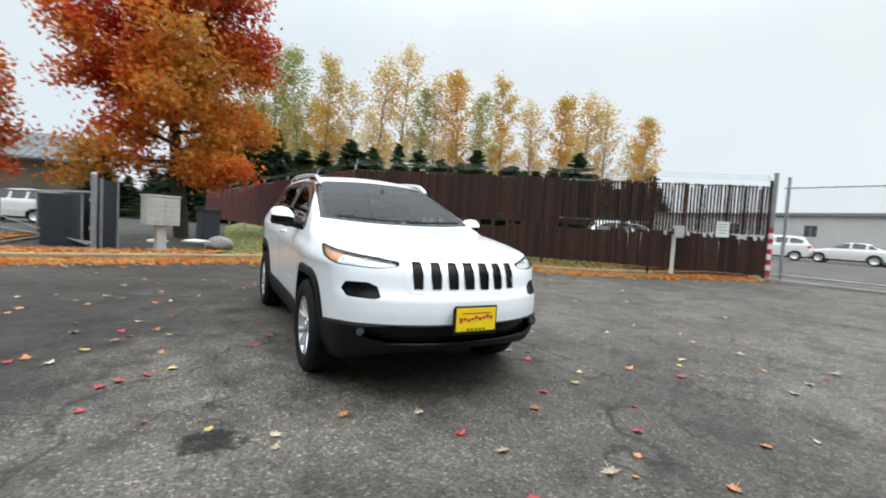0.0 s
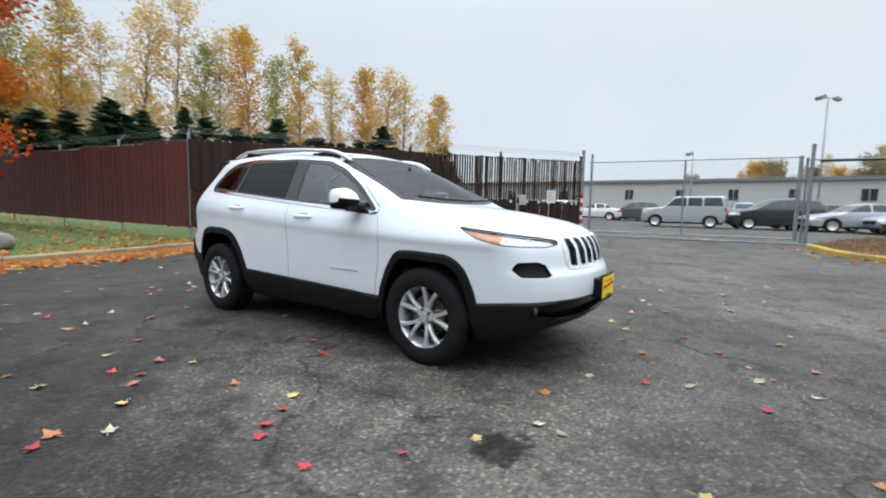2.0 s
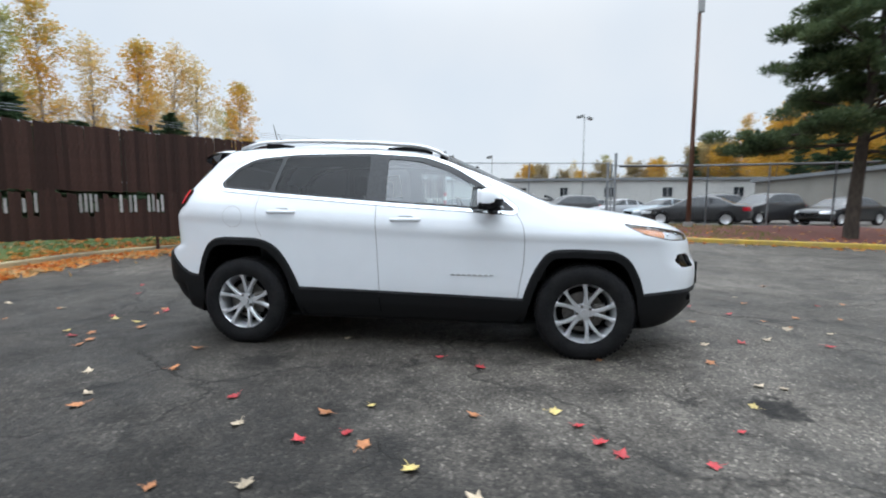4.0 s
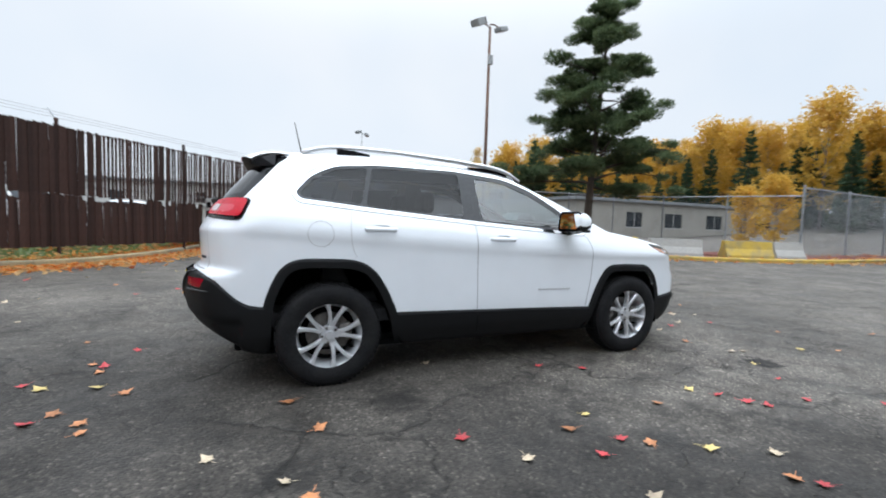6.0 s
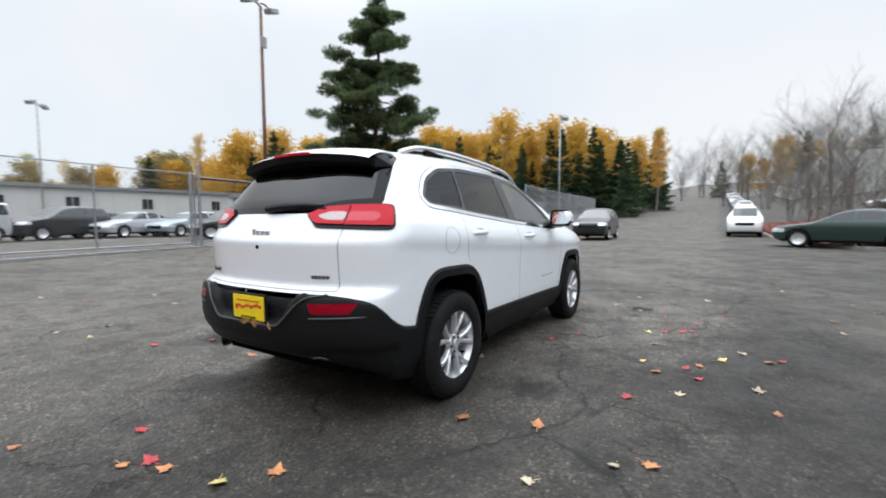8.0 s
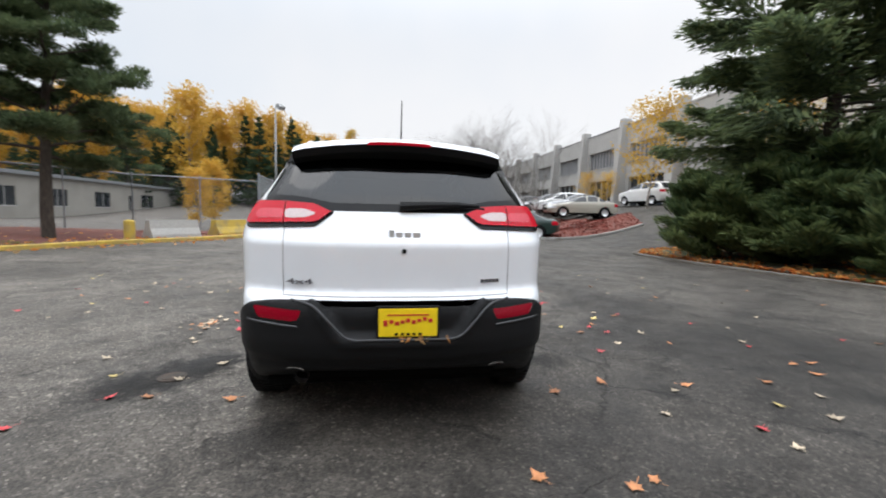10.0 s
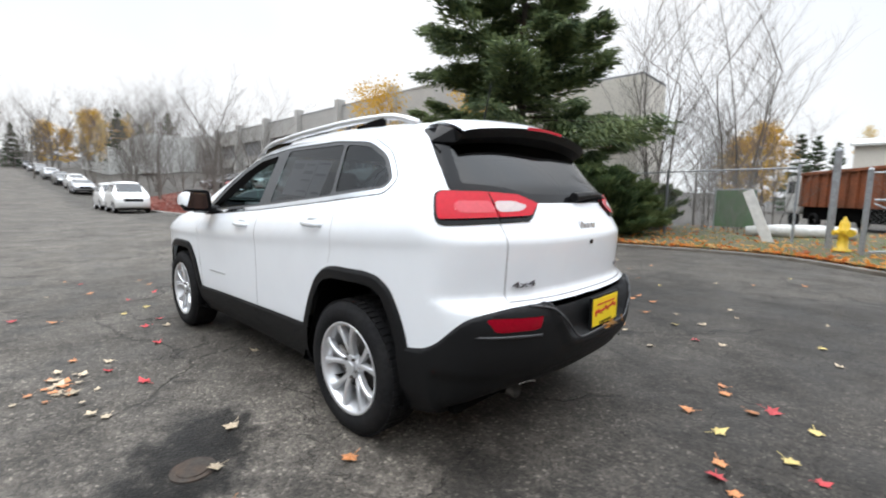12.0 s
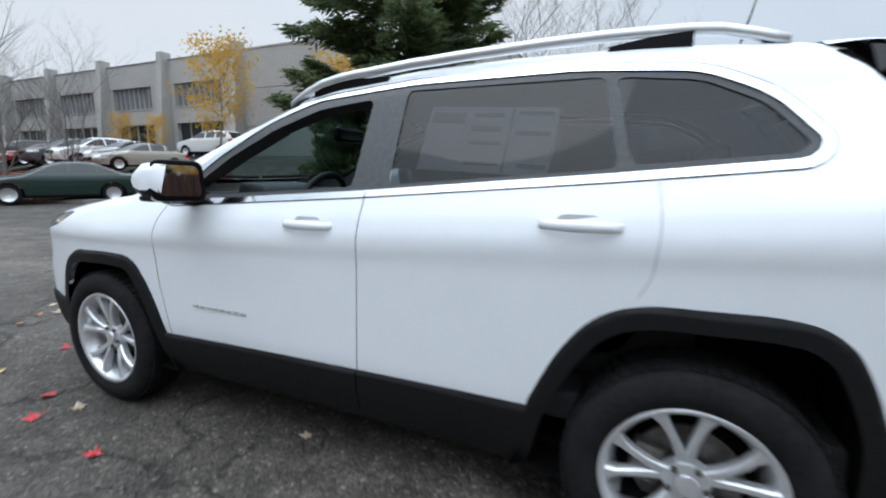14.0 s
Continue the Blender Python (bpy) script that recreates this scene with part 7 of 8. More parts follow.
# ---------------------------------------------------------------- buildings
def concrete_building():
    """Two-storey tilt-up block with fins; it stands along y = -20.6 and faces the car."""
    root = thing("concrete_building", "two-storey pale concrete building with tapered fins and dark window bands", "building")
    y0, z0, top = -20.6, 1.7, 9.1
    bays = [16.4, 23.9, 31.3, 38.6, 46.0, 53.4, 60.8, 68.2]

    def piece(nm, x0, x1, ya, yb, za, zb, mt, parent=None, lab="", bev=.015):
        bm = bmesh.new()
        box(bm, x0, x1, ya, yb, za, zb, bev)
        return part(nm, bm, mt, parent or root, lab)

    for n, (a, b) in enumerate(zip(bays, bays[1:])):
        wa, wb = a + 1.9, b - .75
        blank = n == 0
        if blank:
            for k in range(3):
                piece("wall_panel", a + .02, b - .02, y0 - .35, y0, z0 + k * 2.47 + .012, z0 + (k + 1) * 2.47 - .012, CONCRETE)
            piece("parapet", a, b, y0 - .35, y0 + .04, top, top + .12, CONCRETE)
            continue
        piece("wall_panel", a, b, y0 - .35, y0, z0, z0 + .45, CONCRETE)
        piece("wall_panel", a, b, y0 - .35, y0, z0 + 2.95, z0 + 4.15, CONCRETE)
        piece("wall_panel", a, b, y0 - .35, y0, z0 + 5.75, top, CONCRETE)
        piece("parapet", a, b, y0 - .36, y0 + .04, top, top + .10, ROOF_GREY)
        for za, zb in ((z0 + .45, z0 + 2.95), (z0 + 4.15, z0 + 5.75)):
            piece("wall_panel", a, wa, y0 - .35, y0, za, zb, CONCRETE)
            piece("wall_panel", wb, b, y0 - .35, y0, za, zb, CONCRETE)
            bm = bmesh.new()
            box(bm, wa, wb, y0 - .30, y0 - .26, za, zb)
            win = part("window", bm, BLIND if za > 4 else WINDOW_DARK, root, "window band with grey blinds" if za > 4 else "dark window band")
            for k in range(9 if za > 4 else 5):
                q = wa + (wb - wa) * k / (8 if za > 4 else 4)
                bm = bmesh.new()
                box(bm, q - .03, q + .03, y0 - .27, y0 - .16, za, zb)
                part("mullion", bm, MULLION, win)
            bm = bmesh.new()
            box(bm, wa - .05, wb + .05, y0 - .2, y0 + .05, za - .09, za, .01)
            part("sill", bm, CONCRETE, win)
    for a in bays:  # fins that lean out towards the ground
        bm = bmesh.new()
        prism(bm, [(y0 - .3, z0 - .4), (y0 + 1.15, z0 - .4), (y0 + .45, top + .55), (y0 - .3, top + .55)], a - .28, a + .28, "x", .02)
        part("fin", bm, CONCRETE, root)
    piece("roof", bays[0], bays[-1], y0 - 24, y0 - .36, top - .4, top - .1, ROOF_GREY)
    piece("end_wall", bays[0], bays[0] + .3, y0 - 24, y0 - .36, z0 - .3, top, CONCRETE)
    piece("rear_wall", bays[0], bays[-1], y0 - 24.3, y0 - 24, z0 - .3, top, CONCRETE)
    piece("end_wall", bays[-1] - .3, bays[-1], y0 - 24, y0 - .36, z0 - .3, top, CONCRETE)
    for k in range(3):  # blank lower wing behind the spruce
        for j in range(2):
            piece("wing_panel", 4.9 + k * 3.5 + .012, 4.9 + (k + 1) * 3.5 - .012, y0 + .1, y0 + .45, .2 + j * 3.5 + .012, .2 + (j + 1) * 3.5 - .012, WALL_CREAM)
    piece("wing_end", 4.91, 5.2, y0 - 3, y0 + .09, .2, 7.2, WALL_CREAM)
    piece("wing_roof", 4.9, 15.6, y0 - 3, y0 + .3, 7.21, 7.33, ROOF_GREY)
    piece("wing_back", 5.2, 15.6, y0 - 3, y0 - 2.7, .2, 7.2, WALL_CREAM)
    piece("back_of_rooms", bays[0] + .4, bays[-1] - .4, y0 - 4.2, y0 - 4, z0 - .3, top - .5, CONCRETE_DARK)


def shed(name, label, x0, x1, y0, y1, z0, h, wall, face, wins, group="", roof=None, slope=0.0, ribs=0.0):
    """A long low building. face: 'y-' or so, the side with windows (x or y from, to, sill, head)."""
    root = thing(name, label, "building", group)

    def piece(nm, a, mt, parent=None, lab=""):
        bm = bmesh.new()
        box(bm, *a, .01)
        return part(nm, bm, mt, parent or root, lab)

    t = .25
    ends = sorted(wins)
    yf = y0 if face == "y-" else y1
    ya, yb = (y0, y0 + t) if face == "y-" else (y1 - t, y1)
    cur = x0
    for (a, b, s, e) in ends:
        piece("wall", (cur, a, ya, yb, z0, z0 + h), wall)
        piece("wall", (a, b, ya, yb, z0, z0 + s), wall)
        piece("wall", (a, b, ya, yb, z0 + e, z0 + h), wall)
        w = piece("window", (a, b, ya + .08, yb - .08, z0 + s, z0 + e), WINDOW_DARK, None, "dark window")
        piece("frame", (a - .04, b + .04, ya - .03 if face == "y-" else yb - .03, ya + .03 if face == "y-" else yb + .03, z0 + s - .07, z0 + s), MULLION, w)
        piece("frame", ((a + b) / 2 - .03, (a + b) / 2 + .03, ya - .01 if face == "y-" else yb - .02, ya + .02 if face == "y-" else yb + .01, z0 + s, z0 + e), MULLION, w)
        cur = b
    piece("wall", (cur, x1, ya, yb, z0, z0 + h), wall)
    for a in ((x0, x0 + t, y0 + t, y1 - t), (x1 - t, x1, y0 + t, y1 - t)):
        piece("wall", (*a, z0, z0 + h), wall)
    piece("wall", (x0, x1, *( (y1 - t, y1) if face == "y-" else (y0, y0 + t)), z0, z0 + h), wall)
    piece("roof", (x0 - .3, x1 + .3, y0 - .3, y1 + .3, z0 + h, z0 + h + .28), roof or ROOF_GREY)
    if ribs:
        n = int((x1 - x0) / ribs)
        bm = bmesh.new()
        for k in range(n):
            q = x0 + (k + .5) * ribs
            if any(a - .1 < q < b + .1 for a, b, *_ in ends):
                continue
            o = -.03 if face == "y-" else .0
            box(bm, q - .03, q + .03, yf + o, yf + o + .03, z0 + .05, z0 + h - .05)
        r = part("siding_ribs", bm, wall, root)
        r["kind"] = "stuff"
    return root


concrete_building()
shed("warehouse", "long low off-white warehouse behind the car lot", -34, 60, 46, 66, .25, 3.75, WALL_WHITE, "y-", [(-21, -20, 1.9, 2.9), (-14.5, -13.5, 1.9, 2.9), (-7.4, -6.6, 2.0, 3.0), (-2.6, -1.8, 2.0, 3.0), (1.8, 2.6, 2.0, 3.0), (6.3, 7.1, 2.0, 3.0), (11, 12, 2.0, 3.0), (17, 18, 2.0, 3.0), (24, 25, 2.0, 3.0)], ribs=1.2)
shed("low_building", "low flat-roofed tan building beyond the pine", 24, 57.5, 27, 42, .2, 3.3, WALL_TAN, "y-", [(30, 32, 1.0, 2.4), (35, 37.4, 1.0, 2.4), (41, 43.4, 1.0, 2.4), (46.5, 47.2, .1, 2.2), (49, 51.6, 1.0, 2.4)])
def gabled_shed():
    """White metal hall with its gable to the yard, and a lower wing beside it."""
    root = thing("white_shed", "large cream metal hall with a gable and a lower wing", "building")
    bm = bmesh.new()
    prism(bm, [(-25.2, 0), (-9.2, 0), (-9.2, 5.1), (-17.2, 9.2), (-25.2, 5.1)], -62.0, -37.2, "y")
    part("wall", bm, WALL_CREAM, root)
    for x0, x1 in ((-9.0, -17.2), (-25.4, -17.2)):
        bm = bmesh.new()
        prism(bm, [(x0, 5.0), (x1, 9.22), (x1, 9.38), (x0, 5.16)], -62.2, -36.95, "y")
        part("roof", bm, ROOF_GREY, root)
    bm = bmesh.new()
    box(bm, -9.2, -2.6, -50.0, -36.6, 0, 4.75, .02)
    part("wing_wall", bm, WALL_CREAM, root)
    bm = bmesh.new()
    prism(bm, [(-50.2, 6.4), (-36.3, 4.72), (-36.3, 4.86), (-50.2, 6.55)], -9.18, -2.4, "x")
    part("wing_roof", bm, WALL_WHITE, root)
    for k in range(26):  # standing seams of the gable's sheets
        x = -9.6 - k * .6
        top = 5.1 + (min(x + 25.2, -9.2 - x)) * .5125 - .12
        bm = bmesh.new()
        box(bm, x - .025, x + .025, -37.23, -37.2, .1, top)
        part("seam", bm, WALL_CREAM, root)
    bm = bmesh.new()
    box(bm, -12.05, -11.8, -37.36, -37.2, 6.0, 6.25, .02)
    part("wall_lamp", bm, MULLION, root)
    bm = bmesh.new()
    prism(bm, [(-37.2, 3.75), (-35.0, 2.75), (-35.0, 2.62), (-37.2, 3.62)], -16.5, -10.6, "x")
    part("canopy", bm, material("pale_blue_sheet", (.30, .42, .55), .55, 0, grain=.08, grain_size=6, stain=.3, stain_size=.8, stain_color=(.24, .31, .38)), root, "pale blue canopy")
    for x in (-16.3, -10.8):
        bm = bmesh.new()
        box(bm, x - .05, x + .05, -35.25, -35.15, 0, 2.7, .005)
        part("canopy_post", bm, STEEL, root)
    bm = bmesh.new()
    box(bm, -16.2, -12.4, -37.25, -37.2, .05, 2.9, .01)
    part("roller_door", bm, WINDOW_DARK, root)


gabled_shed()
shed("lot_office", "brown building with a grey metal roof beyond the maple", -66, -48, -28, -12, .1, 4.6, WALL_BROWN, "y+", [(-63, -60, 1.2, 2.6), (-55, -52, 1.2, 2.6)])
roof_panel = thing("metal_roof", "grey corrugated roof slope of the brown building", "roof")
for k in range(30):  # corrugated sheets, each with a raised seam
    bm = bmesh.new()
    ya = -29 + k * .6
    prism(bm, [(-47.0, 4.95), (-47.0, 5.05), (-57.0, 8.35), (-57.0, 8.25)], ya + .02, ya + .58, "y")
    prism(bm, [(-47.0, 5.05), (-47.0, 5.14), (-57.0, 8.44), (-57.0, 8.35)], ya + .26, ya + .34, "y")
    part("roof_sheet", bm, ROOF_METAL, roof_panel)
bm = bmesh.new()
box(bm, 70, 110, -34, -14, 4, 9.5, .05)
box(bm, 84, 110, -16, -12, 4, 8, .05)
tagged(bm_obj("far_building", bm, WALL_WHITE), "pale building far up the road", "building")


# ---------------------------------------------------------------- parked cars
def profile(kind):
    if kind == "sedan":
        top = [(2.35, .66), (2.25, .74), (1.9, .83), (1.2, .93), (.98, .97), (.25, 1.33), (-.1, 1.41), (-.6, 1.42), (-1.0, 1.36), (-1.65, 1.06), (-2.1, 1.02), (-2.32, .94)]
        front = [(.15, 2.1), (.3, 2.26), (.5, 2.34), (.62, 2.32), (.8, 2.2), (1.0, 1.9)]
        rear = [(.15, -2.1), (.35, -2.3), (.6, -2.34), (.85, -2.3), (1.0, -2.2), (1.2, -1.95)]
        dlo, high, belt = [(.86, .98), (.2, 1.32), (-.2, 1.38), (-.7, 1.37), (-1.15, 1.25), (-1.5, 1.04)], 1.42, .92
    elif kind == "van":
        top = [(2.2, .80), (2.0, .95), (1.5, 1.10), (1.3, 1.2), (.75, 1.68), (.4, 1.80), (-1.9, 1.82), (-2.15, 1.80)]
        front = [(.15, 2.0), (.4, 2.18), (.6, 2.2), (.85, 2.12), (1.1, 1.9)]
        rear = [(.15, -2.0), (.4, -2.15), (.9, -2.18), (1.3, -2.15), (1.8, -2.05)]
        dlo, high, belt = [(1.15, 1.18), (.72, 1.58), (.3, 1.66), (-1.9, 1.66), (-1.95, 1.20)], 1.8, 1.12
    elif kind == "boxy":
        top = [(2.1, .90), (2.0, 1.02), (1.2, 1.10), (.95, 1.13), (.45, 1.66), (.25, 1.72), (-1.8, 1.74), (-2.05, 1.72)]
        front = [(.2, 1.95), (.4, 2.08), (.7, 2.1), (.95, 2.05), (1.1, 1.95)]
        rear = [(.2, -1.95), (.4, -2.1), (1.0, -2.12), (1.6, -2.05), (1.8, -2.0)]
        dlo, high, belt = [(.82, 1.16), (.42, 1.58), (.2, 1.63), (-1.75, 1.64), (-1.9, 1.18)], 1.74, 1.12
    else:
        top = [(2.3, .76), (2.2, .88), (1.9, .98), (1.25, 1.08), (1.05, 1.12), (.3, 1.55), (0, 1.64), (-.7, 1.67), (-1.7, 1.62), (-2.0, 1.56)]
        front = [(.2, 2.1), (.4, 2.25), (.6, 2.3), (.75, 2.28), (.95, 2.15), (1.1, 1.9)]
        rear = [(.2, -2.05), (.45, -2.25), (.7, -2.28), (1.0, -2.2), (1.25, -2.05), (1.6, -1.8)]
        dlo, high, belt = [(.9, 1.13), (.3, 1.48), (-.2, 1.56), (-1.3, 1.53), (-1.75, 1.36), (-1.7, 1.17)], 1.66, 1.1
    wide = [(.15, .78), (.3, .86), (.6, .89), (belt - .12, .88), (belt, .85), (belt + .5, .62), (high + .1, .52)]
    if kind == "boxy":
        wide = [(.15, .8), (.3, .88), (.6, .90), (belt, .88), (high, .76)]
    plan = [(-2.4, .84), (-2.0, .93), (-1.3, 1), (0, .985), (1.3, 1), (1.9, .93), (2.3, .82)]
    return dict(top=curve1(top, .04), wide=curve1(wide, .03), plan=curve1(plan, .09), front=curve1(front, .02), rear=curve1(rear, .02), nose=.28, tail=.2, belt=lambda x: 1.13 + 0 * x, low=.22), dlo, belt, high


LOT_SHELLS = {}
CAR_GLASS = material("car_glass_dark", (.02, .024, .028), .06, 0, grain=.2, grain_size=2, coat=.3)


def lot_wheel():
    V, Fc = [], []
    sec = [(.0, .06), (.06, .085), (.20, .08), (.215, .10), (.28, .105), (.325, .09), (.335, 0), (.325, -.09), (.2, -.1)]
    n = 28
    for k in range(n):
        a = 2 * math.pi * k / n
        V += [(r * math.cos(a), w, r * math.sin(a)) for r, w in sec]
    m = len(sec)
    tyre = [(k * m + j, (k + 1) % n * m + j, (k + 1) % n * m + j + 1, k * m + j + 1) for k in range(n) for j in range(3, m - 1)]
    rim = [(k * m + j, (k + 1) % n * m + j, (k + 1) % n * m + j + 1, k * m + j + 1) for k in range(n) for j in range(0, 3)]
    return np_mesh("tyre", V, tyre, RUBBER, True), np_mesh("rim", V, rim, ALLOY, True)


TYRE_ME, RIM_ME = lot_wheel()


def parked_car(kind, color, label, at, group="cars in the fenced lot", step=.055, name="parked_car"):
    root = thing(name, label, "car", group, at)
    if kind not in LOT_SHELLS:
        P, dlo, belt, high = profile(kind)
        field = car_field(P, .04)
        V, Q = skin(field, (-2.5, -.06, .12), (2.5, 1.02, high + .15), step)
        S = Shell(V, Q, field)
        S.mark("gone", lambda x, y, z: y)
        for cx in (1.33, -1.33):
            S.mark("gone", lambda x, y, z: np.hypot(x - cx, z - .33) - .385)
        rp = round_poly(dlo, .06)
        S.mark("glass", lambda x, y, z: np.maximum(poly_sd(rp, x, z), .45 - y), ["body"])
        for c in (-.2, -.95 if kind != "van" else -1.1):
            S.mark("body", lambda x, y, z: np.abs(x - c) - .045, ["glass"])
        S.mark("screen", lambda x, y, z: np.maximum.reduce([belt + .06 - z, y - .60, z - high + .12, .12 - x]), ["body"])
        S.mark("back", lambda x, y, z: np.maximum.reduce([belt + .05 - z, y - .58, z - high + .14, x + (.95 if kind == "sedan" else 1.75)]), ["body"])
        S.mark("head", lambda x, y, z: np.maximum.reduce([np.abs(z - belt + .29) - .07, .48 - y, 1.75 - x]), ["body"])
        S.mark("tail", lambda x, y, z: np.maximum.reduce([np.abs(z - belt + .12) - .09, .50 - y, x + 1.95]), ["body"])
        S.mark("grille", lambda x, y, z: np.maximum.reduce([np.abs(z - belt + .38) - .09, y - .45, 1.8 - x]), ["body"])
        S.mark("sill", lambda x, y, z: z - .30, ["body"])
        LOT_SHELLS[kind] = S
    S = LOT_SHELLS[kind]
    pm = bpy.data.materials.get("paint_%s" % (color,)) or paint("paint_%s" % (color,), COLORS[color])
    for nm, ks, mt in (("body", ["body"], pm), ("side_window", ["glass"], CAR_GLASS), ("windscreen", ["screen"], CAR_GLASS), ("rear_window", ["back"], CAR_GLASS),
                       ("head_lamp", ["head"], REFLECTOR), ("tail_lamp", ["tail"], LENS_RED), ("grille", ["grille"], GLOSS_BLACK), ("sill", ["sill"], BLACK_PLASTIC)):
        paired = nm in ("side_window", "head_lamp", "tail_lamp")
        for mir in ((False, True) if paired else (None,)):
            mesh_name = "%s_%s_%s_%s" % (nm, kind, color if nm == "body" else "all", mir)
            me = bpy.data.meshes.get(mesh_name)
            if me is None:
                V, T, N = S.take(ks, None, mir) if paired else both(S, ks)
                if not len(T):
                    continue
                me = np_mesh(mesh_name, V, T, mt, True, N)
            ob = new(nm, me)
            ob.parent = root
    for x in (1.33, -1.33):
        for s in (1, -1):
            w = new("wheel", TYRE_ME)
            w.parent = root
            w.matrix_basis = pose(x, s * .76, .335, 0, 0, 0 if s > 0 else 180)
            r = new("rim", RIM_ME)
            r.parent = w
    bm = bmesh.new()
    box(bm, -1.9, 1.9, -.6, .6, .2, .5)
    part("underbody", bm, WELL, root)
    return root


COLORS = {"silver": (.42, .43, .45), "dark_grey": (.07, .075, .08), "black": (.015, .016, .018), "white": (.75, .75, .74), "beige": (.42, .39, .33), "dark_green": (.012, .035, .03), "blue": (.03, .06, .14), "red": (.30, .02, .02), "pale_blue": (.30, .36, .40)}


def spot(x, y, a, dz=0.0):
    return pose(x, y, float(ground_z(x, y)) + dz, 0, 0, a)


parked_car("boxy", "silver", "silver boxy off-roader parked in the lot", spot(.3, 24.6, 186))
for x, y, a, k, c in ((-4.6, 36.0, 200, "suv", "dark_grey"), (4.4, 25.4, 198, "suv", "black"), (6.2, 26.9, 200, "sedan", "dark_grey"), (7.6, 25.3, 200, "sedan", "silver"), (9.9, 24.2, 200, "sedan", "pale_blue"), (12.0, 23.0, 205, "suv", "black"),
                      (14.2, 21.6, 205, "suv", "black"), (9.6, 18.6, 155, "sedan", "black"), (-7.5, 35, 190, "sedan", "white"), (-11, 33, 200, "suv", "white"), (-14.5, 32, 190, "sedan", "silver"),
                      (17.2, 20.5, 205, "sedan", "black"), (-5, 38, 90, "sedan", "dark_grey"), (3, 38.5, 95, "suv", "pale_blue"), (10, 38, 90, "sedan", "white"), (17.5, 37, 90, "suv", "silver"), (24, 36, 95, "sedan", "dark_grey"), (-16, 24, 60, "suv", "white"), (-12.5, 20, 60, "sedan", "silver"), (-9.5, 16.5, 55, "suv", "white")):
    parked_car(k, c, "%s %s parked in the fenced lot" % (c.replace("_", " "), {"suv": "estate car", "sedan": "saloon car"}[k]), spot(x, y, a))
parked_car("suv", "black", "black sport utility car facing down the road", spot(20.6, 3.2, 182), "cars on the road")
parked_car("sedan", "dark_green", "dark green saloon car on the road below the bank", spot(17.0, -6.4, 68), "cars on the road")
parked_car("van", "white", "white delivery van at the roadside", spot(28.2, -3.7, 178), "cars on the road")
parked_car("van", "white", "white van with its rear doors open", spot(33.5, -3.9, 178), "cars on the road")
for k in range(12):
    x = 52 + 6.6 * k
    parked_car(("sedan", "suv", "sedan")[k % 3], ("silver", "white", "dark_grey", "black")[k % 4], "car parked along the uphill road", spot(x, -4.6 - .3 * (k % 2), 180 + (k % 3)), "cars on the road", name="roadside_car")
    if k % 2 == 0 and k > 1:
        parked_car(("suv", "sedan")[k % 4 // 2], ("white", "silver", "dark_grey")[k % 3], "car parked along the uphill road", spot(x + 3, 8.6 + .05 * x, 2), "cars on the road", name="roadside_car")
parked_car("sedan", "beige", "beige saloon car above the mulched bank", spot(22.6, -12.6, 84, .32), "cars above the bank")
for x, c, k in ((25.4, "silver", "sedan"), (28.2, "white", "suv"), (31.0, "dark_grey", "suv"), (33.8, "red", "sedan"), (36.6, "black", "suv"), (39.4, "silver", "sedan")):
    parked_car(k, c, "%s car parked above the bank" % c.replace("_", " "), spot(x, -13.6, 88, .32), "cars above the bank")
parked_car("suv", "white", "white sport utility car by the concrete building", spot(24.6, -18.6, 10), "cars above the bank")
parked_car("suv", "white", "white car parked beyond the enclosure", spot(-24.5, -9.9, 250), "cars beyond the lawn")
parked_car("suv", "white", "white car parked in the yard beside the container", spot(-8.6, -21.4, 95), "cars in the yard")
parked_car("sedan", "silver", "silver car parked beyond the enclosure", spot(-26.5, -13.2, 250), "cars beyond the lawn")

# ---------------------------------------------------------------- poles and lamps
def light_pole(name, label, x, y, h, r0, r1, mt, heads, arm=.5, group="light poles", base_z=None):
    z0 = float(ground_z(x, y)) if base_z is None else base_z
    root = thing(name, label, "light pole", group, pose(x, y, z0))
    bm = bmesh.new()
    cyl(bm, (0, 0, -.1), (0, 0, h), r0, r1, 14)
    part("pole", bm, mt, root, "", True)
    bm = bmesh.new()
    cyl(bm, (0, 0, -.02), (0, 0, .35), r0 * 2.0, r0 * 1.9, 16)
    part("footing", bm, KERB, root)
    for a, tilt, z in heads:
        ca, sa = math.cos(radians(a)), math.sin(radians(a))
        bm = bmesh.new()
        tube(bm, [(0, 0, z), (ca * arm * .5, sa * arm * .5, z + .08), (ca * arm, sa * arm, z + .05)], r1 * .6, 8)
        am = part("arm", bm, mt, root)
        bm = bmesh.new()
        m_ = Matrix.Translation((ca * (arm + .22), sa * (arm + .22), z + .03)) @ Matrix.Rotation(radians(a), 4, "Z") @ Matrix.Rotation(radians(tilt), 4, "Y")
        box(bm, -.26, .26, -.19, .19, -.11, .09, .03, m_)
        part("floodlight", bm, GREY_METAL, am)
        bm = bmesh.new()
        box(bm, -.21, .21, -.15, .15, -.118, -.108, 0, m_)
        part("lamp_glass", bm, LENS_WHITE, am)
    return root


